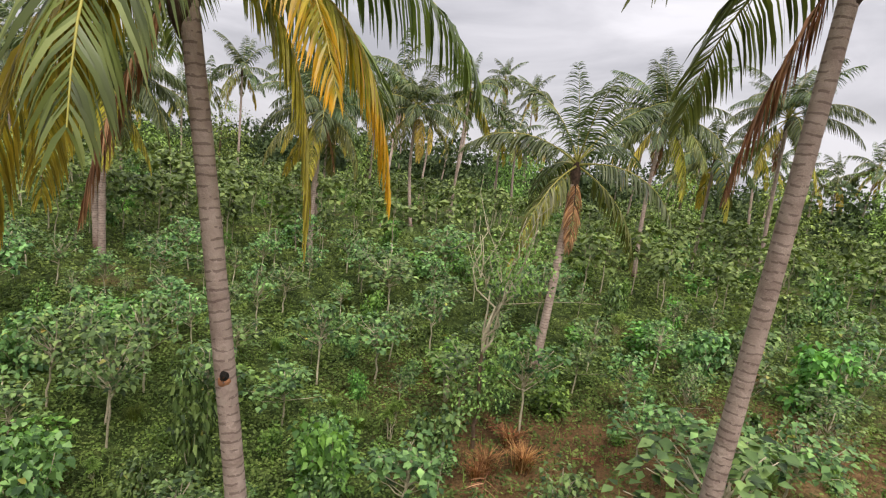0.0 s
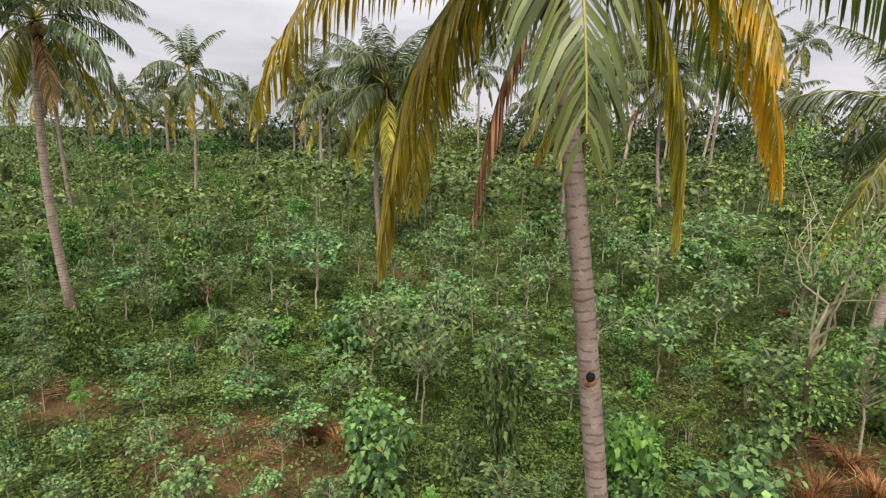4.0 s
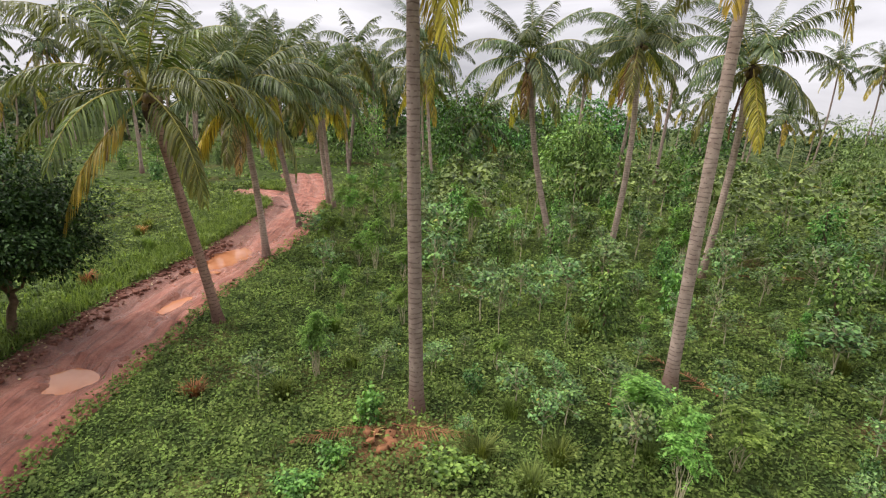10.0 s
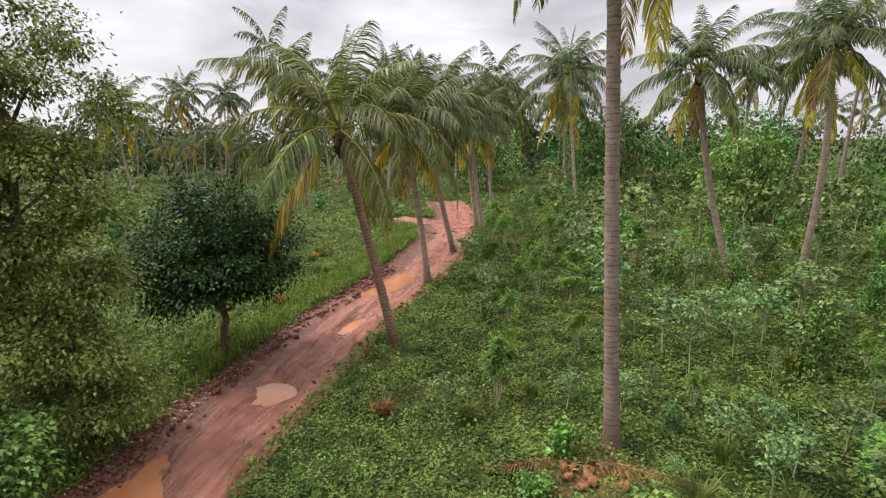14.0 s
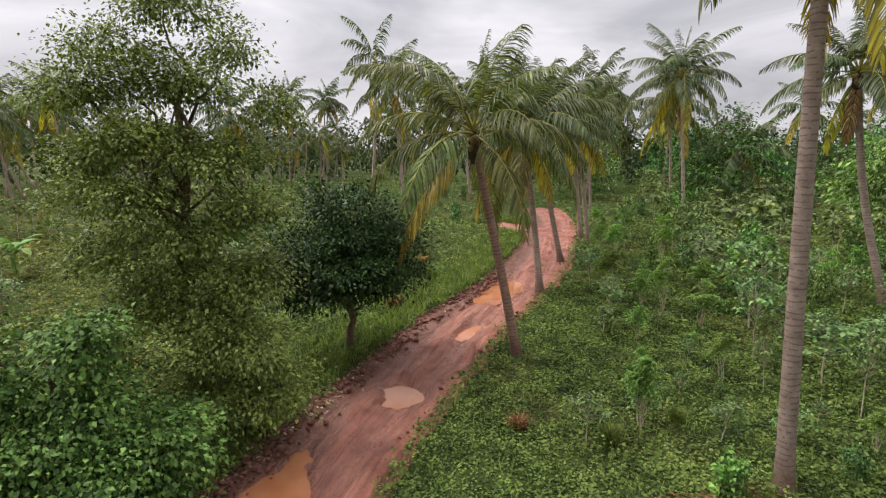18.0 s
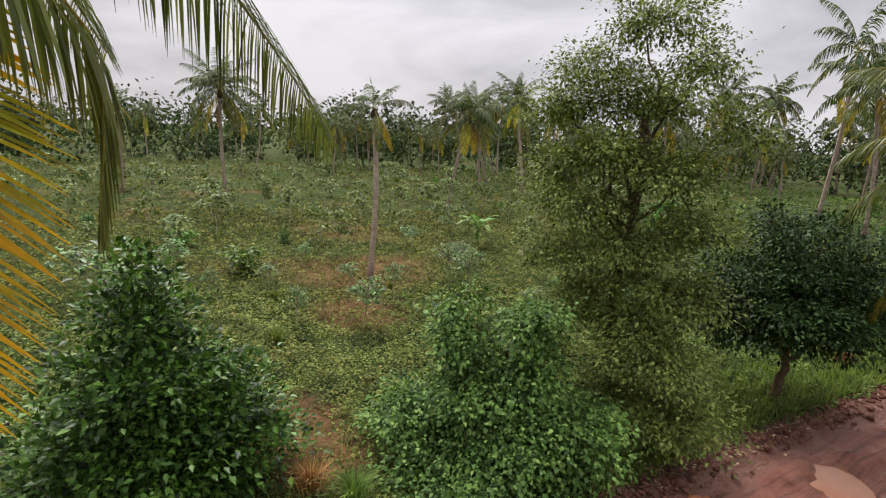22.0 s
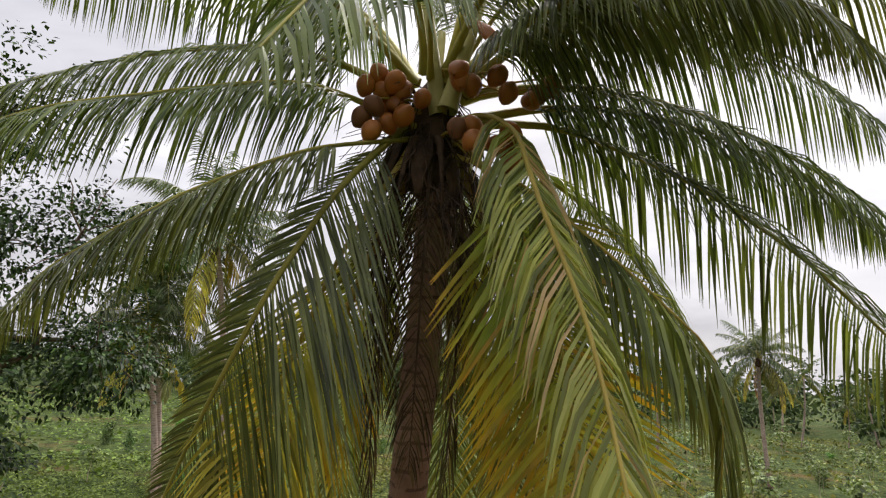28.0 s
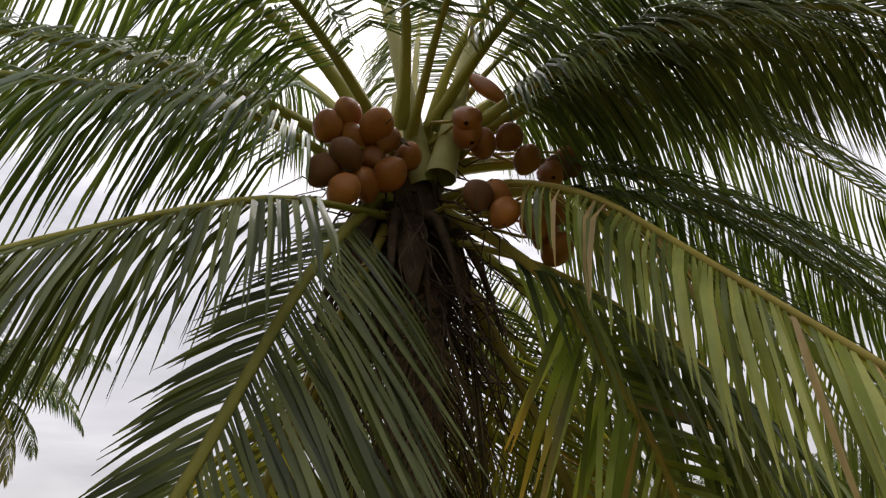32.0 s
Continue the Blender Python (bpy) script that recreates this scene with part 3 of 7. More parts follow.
def spot(x, y):
    return float(land(np.array([x]), np.array([y]))[0])


# palms: base x, base y, trunk top offset x, y, height, frond length, style
PALMS_EAST = [
    (4.95, 3.53, -0.8, 0.59, 7.27, 3.19, 4),
    (8.3, 0.34, 0.05, -0.31, 8.3, 3.9, 4),
    (16.25, 7.19, 0.13, -0.24, 6.27, 3.55, 1),
    (37.21, 30.07, 0.28, -0.31, 11.35, 4.6, 0),
    (31.7, 29.08, -0.41, 0.4, 9, 4.6, 0),
    (22.93, 29.3, -0.15, 0.1, 8.77, 4.56, 0),
    (9.07, 24.96, 0.07, -0.02, 6.79, 3.91, 0),
    (34.06, 11.69, 0.04, -0.11, 9.34, 4.6, 0),
    (46.04, 12.1, 0.02, -0.08, 8.04, 4.6, 0),
    (42.81, 6.9, -0.05, 0.26, 10.74, 4.6, 0),
    (16.78, 20.58, 0.04, -0.03, 7.09, 3.6, 0),
    (88.07, 5.74, 0.03, -0.45, 11.25, 4.6, 0),
]
PALMS_EAST_FAR = [
    (11.95, 50.17, 0.01, -0, 7.28, 4.18, 0),
    (66.44, 69.1, 0.07, -0.06, 14.63, 4.6, 0),
    (78.13, 56.21, -0.61, 0.8, 20.46, 4.6, 0),
    (81.05, 52.11, -0.49, 0.72, 18.21, 4.6, 0),
    (96.67, 9.27, -0.1, 0.93, 9.77, 4.6, 0),
    (57.78, 76.15, -0.5, 0.36, 18.49, 4.6, 0),
    (2.91, 86.2, 1.16, -0.02, 9.07, 4.6, 0),
    (7.34, 94.22, 1.06, -0.07, 9.62, 4.6, 0),
    (77.79, 56.46, -0.12, 0.16, 13.21, 4.6, 0),
    (22.11, 65.91, 0.29, -0.09, 9.23, 4.6, 0),
    (88.59, 38.65, -0.18, 0.39, 12.44, 4.6, 0),
    (92.3, 29.25, -0.26, 0.78, 11.68, 4.6, 0),
    (13.22, 70.92, 0.26, -0.04, 9.26, 4.6, 0),
]
PALMS_NORTH = [
    (-5.49, 10.31, 0.24, 0.15, 10.3, 3.68, 0),
    (-2.63, 18.72, 0.06, 0.01, 8.16, 3.12, 0),
    (-9.81, 18.93, 0.44, 0.25, 7.4, 2.94, 0),
    (-14.19, 19.26, 0.15, 0.11, 8.52, 2.98, 0),
    (8.42, 21.83, -0.01, 0, 7.29, 3.46, 0),
    (-25.66, 33.74, 0.57, 0.45, 10.11, 4.6, 0),
    (0.59, 47.55, 0.23, 0, 9.47, 4.47, 0),
    (11.84, 70.68, 0.21, -0.03, 13.38, 4.6, 0),
    (-6.77, 71.58, 0.43, 0.04, 8.4, 4.17, 0),
    (10.93, 48.14, 0.1, -0.02, 9.45, 3.91, 0),
    (-6.79, 41.73, -0.09, -0.02, 8.85, 3.99, 0),
    (16.81, 52.29, 0.64, -0.2, 7.12, 4.6, 0),
    (30.58, 55.99, -0.12, 0.06, 12.27, 4.6, 0),
]
PALMS_NORTH_FAR = [
    (-31.13, 61.04, -0.05, -0.03, 11.05, 4.6, 0),
    (-33.89, 89.1, 0.9, 0.35, 14.81, 4.6, 0),
    (-28.95, 90.88, 0.73, 0.24, 14.21, 4.6, 0),
    (-24.09, 92.34, 0.6, 0.16, 13.99, 4.6, 0),
    (-37.85, 87.44, 0.23, 0.1, 7.34, 4.6, 0),
    (-53.49, 78.63, 0.31, 0.21, 8.76, 4.51, 0),
    (-56.1, 76.74, 0.27, 0.2, 6.74, 3.47, 0),
    (8.47, 95.34, -0.03, 0, 10.63, 4.6, 0),
    (-3.85, 95.54, 0.43, 0.02, 10.46, 4.17, 0),
    (-18.3, 93.71, 0.49, 0.1, 11.5, 4.6, 0),
    (30.88, 71.74, -0.28, 0.12, 9.33, 4.6, 0),
    (-41.98, 85.49, 0.24, 0.12, 7.22, 3.12, 0),
    (-14.05, 94.49, 0.61, 0.09, 8.87, 4.16, 0),
]
PALMS_NORTHWEST = [
    (-7.55, 5.22, -0.28, -0.27, 9.3, 2.8, 0),
    (-14.09, 3.07, -0.26, -1.21, 5.77, 3.42, 2),
    (-19.54, 5.99, -0.23, -0.74, 5.75, 3.4, 0),
    (-24.17, 8.96, -0.43, -1.17, 6.36, 3.74, 0),
    (-29.67, 12.75, -0.27, -0.62, 6.69, 3.52, 0),
    (-36.49, 24.66, -0.52, -0.76, 10.27, 4.6, 0),
    (-14.78, 16.35, -1.16, -1.07, 7.58, 2.93, 0),
    (-28.2, 32.51, 0.02, 0.02, 9.34, 2.83, 0),
    (-42.95, 28.02, -0.32, -0.49, 8.91, 4.6, 0),
    (-41.44, 19.52, -0.25, -0.52, 7.78, 4.01, 0),
    (-28.17, 12.45, -0.27, -0.66, 6.35, 2.93, 0),
    (-40.1, 33.05, -0.42, -0.52, 4.95, 4.55, 0),
]
PALMS_WEST_FAR = [
    (-56.18, -9.4, 0.15, -0.87, 8.3, 4.6, 0),
    (-81.63, -8.01, -0.04, 0.42, 11.12, 4.6, 0),
    (-95.34, -2.09, -0.01, 0.7, 12.05, 4.6, 0),
    (-47.3, 4.79, -0.1, -1, 10.15, 4.51, 0),
    (-80.36, 13.53, 0.12, 0.66, 13.63, 4.6, 0),
    (-53.63, 13.73, 0.03, 0.12, 11.08, 4.6, 0),
    (-59.69, 19.77, -0.15, -0.45, 12.28, 4.6, 0),
    (-67.79, 27.13, -0.11, -0.27, 11.75, 4.6, 0),
    (-66.98, 35.13, -0.31, -0.58, 10.98, 4.6, 0),
    (-78.57, 43.89, -0.05, -0.09, 7.26, 4.6, 0),
    (-51.99, 50.39, -0.03, -0.03, 9.61, 4.6, 0),
    (-56.47, 44.08, -0.2, -0.26, 5.62, 4.6, 0),
]
PALMS_SOUTHWEST = [
    (-38.3, -23.19, -0.64, 1.17, 7.08, 3.43, 0),
    (-96.2, -1.16, 0.01, 0.5, 13, 4.6, 0),
    (-95.28, 11.16, -0.01, -0.09, 17.65, 4.6, 0),
    (-94.27, 17, -0.16, -0.78, 16.2, 4.6, 0),
    (-96.06, -7.43, -0.03, 0.62, 13.43, 4.6, 0),
    (-17.28, -14.81, -0.03, 0.04, 6.38, 1.6, 3),
    (-26.23, -34.32, 0.18, -0.14, 7.78, 3.26, 0),
    (-25.03, -45.07, -0.09, 0.05, 6.76, 1.78, 3),
    (-63.36, -31.72, 0.66, -1.38, 7.48, 4.02, 0),
    (-70.74, -29.57, 0.53, -1.33, 10.13, 3.83, 0),
    (-74.6, -35.62, 1.08, -2.27, 6.68, 4.6, 0),
    (-65.8, -31.38, -0.07, 0.16, 9.24, 4.6, 0),
    (-83, -50.44, -0.63, 1.08, 10.69, 4.6, 0),
]
PALMS_SOUTH = [
    (6.36, -26.32, 1.16, 0.4, 6.49, 3.33, 0),
    (6.73, -27.83, 1.18, 0.4, 8.64, 3.82, 0),
    (3.76, -24.68, 1.32, 0.34, 10.3, 4.27, 0),
    (-55.1, -28.64, 0.32, -0.66, 7.7, 3.96, 0),
    (-54.26, -23.2, 0.44, -1.12, 9.46, 3.35, 0),
    (-6.69, -36.67, -0.47, 0.08, 7.18, 2.53, 0),
]
# small trees and shrubs: x, y, height, width, kind
PLANTS_EAST = [
    (15.38, 2.53, 1.9, 1.1, 0),
    (5.3, 1.4, 2.5, 1.5, 1),
    (5.28, 9.82, 2.83, 1.75, 0),
    (10.43, 10.34, 2.83, 2.39, 0),
    (6.63, 11.86, 2.71, 1.99, 0),
    (15.24, 3.83, 1.88, 1.61, 0),
    (14.54, 2.27, 1.76, 1.81, 0),
    (18.15, 0.14, 1.85, 1.96, 0),
    (11.46, 8.16, 1.88, 1.31, 0),
    (21.39, 3.88, 2.03, 2.41, 0),
    (4.7, 11.78, 2.30, 1.82, 0),
    (3.68, 7.76, 1.85, 1.72, 1),
    (6.19, 7.89, 2.22, 1.54, 1),
    (7.52, 5.97, 2.24, 1.83, 1),
    (10.28, 5.78, 1.77, 1.83, 1),
    (7.13, 5.57, 1.05, 1.53, 1),
    (1.92, 11.28, 1.11, 1.43, 0),
    (3.87, 9.02, 1.24, 1.89, 1),
    (8.01, 6.74, 1.52, 1.93, 1),
    (8.55, 6.9, 1.76, 1.73, 1),
]
PLANTS_NORTH = [
    (0.31, 8.86, 1.56, 0.90, 0),
    (1.82, 11.31, 2.28, 1.52, 0),
    (-3.77, 13.93, 1.87, 1.44, 0),
    (2.24, 8.68, 2.00, 1.13, 0),
    (5.53, 10.75, 2.40, 2.12, 0),
    (9.02, 12.2, 2.30, 2.53, 0),
    (-0.73, 19.62, 2.12, 1.32, 0),
    (8.05, 23.9, 2.31, 1.45, 0),
    (-2.87, 15.07, 1.11, 0.77, 0),
    (-4.17, 11.87, 0.41, 0.7, 1),
    (-4.55, 7.77, 1.39, 1.34, 2),
    (-3.68, 7.68, 1.57, 1.26, 2),
    (3.83, 12.8, 1.20, 1.45, 0),
    (-1.99, 13.44, 1.04, 0.88, 0),
    (0.36, 12.46, 1.34, 1.25, 0),
]
PLANTS_MIDDLE = [
    (-9.62, 2.82, 2.08, 1.71, 0),
    (-9.03, 8.5, 2.79, 1.07, 0),
    (-5.31, 6.32, 1.72, 0.94, 0),
    (-4.19, 7.28, 1.68, 1.24, 0),
    (-3.29, 7.09, 1.54, 0.99, 2),
    (-3.21, 8.64, 1.17, 1.15, 2),
    (-8.5, 6.18, 1.06, 0.72, 0),
    (-10.47, 7.54, 1.53, 0.85, 0),
    (-8.05, 9.8, 1.79, 0.62, 0),
    (-3.75, 13.82, 2.04, 1.83, 0),
    (-5.91, 15.88, 0.78, 0.73, 0),
    (-11.76, 9.31, 1.57, 0.98, 0),
    (-9.83, 4.1, 1.73, 1.21, 2),
    (-5.5, 4.62, 0.84, 1.35, 1),
    (-6.59, 2.53, 0.6, 1.01, 1),
    (-4.19, 11.66, 0.46, 0.83, 1),
    (-5.18, 11.92, 0.64, 0.86, 0),
    (-2.97, 15.87, 1.19, 1.38, 0),
    (-0.48, 13.16, 1.34, 1.28, 0),
]
PLANTS_ROAD = [
    (-9.89, 4.1, 1.68, 0.95, 2),
    (-6.89, 3.21, 0.83, 0.84, 1),
    (-15.78, 8.62, 1.97, 3.28, 2),
    (-16.54, 10.72, 2.11, 3.16, 2),
    (-17.55, 7.74, 2.11, 2.66, 2),
    (-22.11, 12.85, 2.44, 3.26, 2),
    (-18.09, 14.54, 2.39, 2.97, 2),
    (-9.88, 4.19, 1.62, 1.21, 0),
    (-12.01, 8.66, 2.67, 1.8, 0),
    (-14.34, 8.92, 2, 1.85, 2),
    (-16.68, 8.44, 1.69, 2.22, 2),
    (-8.62, 6.34, 1.05, 1.15, 0),
    (-11.19, 7.05, 1.31, 1.2, 2),
    (-16, 11.75, 2.21, 2.39, 2),
    (-19.55, 17.48, 2.28, 3.43, 2),
]
PLANTS_FIELD = [
    (-11.94, -13.35, 1.52, 1.01, 0),
    (-14.82, -18.89, 2.03, 2.52, 1),
    (-17.34, -18.33, 1.44, 1.1, 0),
    (-23.07, -16.7, 1.61, 1.4, 0),
    (-15.71, -14.59, 1.59, 1.43, 0),
    (-29.16, -18.3, 1.43, 1.55, 0),
    (-12, -17.31, 1.5, 0.99, 0),
    (-20.49, -20.26, 1.57, 1.27, 0),
    (-23.01, -26.6, 2.07, 1.73, 0),
    (-35.98, -25.84, 1.77, 2.01, 0),
    (-17.59, -27.37, 1.54, 1.91, 0),
    (-48.11, -28.68, 2.22, 2.57, 0),
    (-35.6, -33.29, 1.94, 2.45, 0),
]

# ---------------------------------------------------------------- ground and road
# bare soil: x, y, radius
BARE = ((11.3, 4.6, 1.7), (13.6, 2.6, 1.5), (-1.6, 12.3, 0.7), (-7.5, -8.5, 0.7), (-8.4, -9.9, 0.6), (-7.6, -10.2, 0.5), (1.4, 9.3, 1.1), (3.2, 9.0, 0.9), (-7.0, 4.3, 0.45), (17, 0.5, 2.0), (-18, -16, 1.6), (-24, -22, 2.2), (-14, -13, 1.0))


def build_ground():
    r = np.concatenate([np.arange(0.5, 34, 0.3), 34 * 1.045 ** np.arange(0, 112)])
    n = 400
    a = np.arange(n) * 2 * np.pi / n
    x, y = np.outer(r, np.cos(a)) - 2.0, np.outer(r, np.sin(a))
    z = height(x, y)
    verts = np.stack([x, y, z], 2).reshape(-1, 3)
    i, j = np.meshgrid(np.arange(len(r) - 1), np.arange(n), indexing="ij")
    a0, a1 = (i * n + j).ravel(), (i * n + (j + 1) % n).ravel()
    faces = np.stack([a0, a0 + n, a1 + n, a1], 1)
    faces = np.concatenate([faces, [[0, n // 4, n // 2, 3 * n // 4]]])
    bare = np.zeros(x.shape)
    for bx, by, br in BARE:
        bare = bare + np.exp(-((x - bx) ** 2 + (y - by) ** 2) / (2 * br * br))
    me = mesh_np("ground", verts, faces, [M_GROUND], along=bare.ravel(), smooth=True)
    return tagged(put("ground", me), "uneven plantation ground of weeds, grass and red-brown soil", "ground", kind="structure")


PUDDLES = [(-9.75, -2.95, 1.1, 0.66), (-13.0, -0.2, 0.56, 0.46), (-20.3, 4.75, 1.6, 0.62), (-16.4, 2.35, 0.8, 0.22)]


def road_way(px, py):
    i = int(((ROAD_MID - [px, py]) ** 2).sum(1).argmin())
    return unit(ROAD_MID[min(i + 2, len(ROAD_MID) - 1)] - ROAD_MID[i - 2])


def road_surface(s_mid, off, x, y):
    """Road height and wetness: ruts, churned edges, hollows that hold the puddles."""
    rut = np.exp(-((np.abs(off) - 0.62) / 0.2) ** 2)
    z = land(x, y) * 0.9 - 0.09 - 0.07 * rut + 0.05 * np.exp(-(off / 0.25) ** 2)
    z = z + 0.035 * wave(x, y, 0.28, 11) + 0.02 * wave(x, y, 0.11, 12) + 0.05 * np.clip(np.abs(off) - 1.0, 0, 1)
    z = z + 0.022 * np.sin(off * 19 + 2.2 * wave(x, y, 1.2, 15)) * np.clip(1.25 - np.abs(off), 0, 1)
    churn = np.exp(-((off - 0.95) / 0.4) ** 2) * np.clip(1 - np.abs(x + 14) / 6, 0, 1)
    z = z + churn * 0.16 * wave(x, y, 0.16, 13)
    wet = 0.25 + 0.45 * rut
    for px, py, ra, rb in PUDDLES:
        t = road_way(px, py)
        u, v = (x - px) * t[0] + (y - py) * t[1], -(x - px) * t[1] + (y - py) * t[0]
        q = (u / (1.22 * ra)) ** 2 + (v / (1.22 * rb)) ** 2
        q = q * (1 + 0.9 * wave(x, y, 0.24, 61) + 0.55 * wave(x, y, 0.09, 62))
        b = np.exp(-q * q)
        z = z * (1 - b) + (land(x, y) * 0.9 - 0.30) * b
        wet = wet + 0.8 * np.exp(-q * 0.45)
    wet = wet - 0.9 * np.clip(np.abs(off) - 0.95, 0, 0.5)
    return z, wet


def build_road(mid, label):
    tan = unit(np.gradient(mid, axis=0))
    nor = np.stack([-tan[:, 1], tan[:, 0]], 1)
    off = np.linspace(-1.75, 1.75, 36)
    wob = 0.14 * wave(mid[:, 0] * 2, mid[:, 1] * 2, 0.6, 21)
    x = mid[:, 0][:, None] + nor[:, 0][:, None] * (off[None] * (1 + wob[:, None]))
    y = mid[:, 1][:, None] + nor[:, 1][:, None] * (off[None] * (1 + wob[:, None]))
    z, wet = road_surface(mid, np.repeat(off[None], len(mid), 0), x, y)
    z[:, 0] -= 0.3
    z[:, -1] -= 0.3
    verts = np.stack([x, y, z], 2).reshape(-1, 3)
    n = len(off)
    i, j = np.meshgrid(np.arange(len(mid) - 1), np.arange(n - 1), indexing="ij")
    a0 = (i * n + j).ravel()
    faces = np.stack([a0, a0 + n, a0 + n + 1, a0 + 1], 1)
    me = mesh_np("road", verts, faces, [M_ROAD], along=wet.ravel(), smooth=True)
    gone = np.concatenate([[0], np.cumsum(np.linalg.norm(np.diff(mid, axis=0), axis=1))])
    for key, val in (("side", np.repeat(off[None], len(mid), 0)), ("run", np.repeat(gone[:, None], n, 1))):
        me.attributes.new(key, "FLOAT", "POINT").data.foreach_set("value", val.astype(np.float32).ravel())
    tagged(put("road", me), label, "dirt road", kind="structure")


def build_puddle(px, py, ra, rb, k):
    rng = np.random.default_rng(60 + k)
    t = road_way(px, py)
    n = 48
    a = np.arange(n) * 2 * np.pi / n
    w = 1 + 0.07 * np.sin(2 * a + rng.uniform(0, 6)) + 0.05 * np.sin(3 * a + rng.uniform(0, 6)) + 0.02 * np.sin(7 * a + rng.uniform(0, 6))
    u, v = 1.45 * ra * w * np.cos(a), 1.45 * rb * w * np.sin(a)
    z0 = 0.9 * spot(px, py) - 0.222
    ring = np.stack([px + u * t[0] - v * t[1], py + u * t[1] + v * t[0], np.full(n, z0)], 1)
    low = ring - [0, 0, 0.02]
    verts = np.concatenate([[[px, py, z0]], ring, low])
    f = [[0, 1 + q, 1 + (q + 1) % n] for q in range(n)]
    me = bpy.data.meshes.new("puddle")
    me.from_pydata(verts.tolist(), [], f + [[1 + q, 1 + n + q, 1 + n + (q + 1) % n, 1 + (q + 1) % n] for q in range(n)])
    me.materials.append(M_WATER)
    tagged(put("puddle", me), "shallow orange muddy puddle lying in the road", "puddle", "puddles in the road")


build_ground()
build_road(ROAD_MID, "wet red laterite dirt road with muddy wheel ruts")
build_road(BRANCH_MID, "pale red dirt track that leaves the road")
for k, row in enumerate(PUDDLES):
    build_puddle(*row, k)


def build_clods():
    """Lumps of earth that the wheels have thrown on the far verge."""
    rng = np.random.default_rng(64)
    pick = np.nonzero((ROAD_MID[:, 0] < -5) & (ROAD_MID[:, 0] > -22))[0]
    n = 900
    k = rng.choice(pick, n)
    tan = unit(np.gradient(ROAD_MID, axis=0))[k]
    off = np.where(rng.random(n) < 0.93, rng.normal(1.2, 0.22, n), rng.normal(-1.35, 0.12, n))
    x, y = ROAD_MID[k, 0] - tan[:, 1] * off, ROAD_MID[k, 1] + tan[:, 0] * off
    z = land(x, y) * 0.9 - 0.075 + 0.05 * np.clip(np.abs(off) - 1.0, 0, 1)
    size = rng.uniform(0.02, 0.06, n) * rng.choice([1, 1, 1.6], n)
    box = np.array([(a, b, c) for a in (-1, 1) for b in (-1, 1) for c in (-1, 1)], float)
    V = (np.stack([x, y, z], 1)[:, None] + box[None] * size[:, None, None] * rng.uniform(0.4, 1.1, (n, 8, 1)) * [1, 1, 0.7]).reshape(-1, 3)
    quad = np.array([[0, 1, 3, 2], [4, 6, 7, 5], [0, 4, 5, 1], [2, 3, 7, 6], [0, 2, 6, 4], [1, 5, 7, 3]])
    F = (np.arange(n)[:, None, None] * 8 + quad[None]).reshape(-1, 4)
    tagged(put("mud_clods", mesh_np("mud_clods", V, F, [M_CLOD])), "dark red-brown lumps of earth along the road verge", "earth clods", kind="stuff")


build_clods()


# ---------------------------------------------------------------- coconut palms
def rachis(elev, bend, n=14, sway=0.0, power=1.25):
    """Unit-length midrib that leaves the crown at elev degrees and bends down by bend degrees on the way."""
    s = np.linspace(0, 1, n)
    a = np.radians(elev - bend * s**power)
    d = np.stack([np.cos(a), sway * np.sin(s * 2.4), np.sin(a)], 1)
    p = np.concatenate([[[0, 0, 0]], np.cumsum((d[1:] + d[:-1]) / 2, axis=0)]) / (n - 1)
    return p


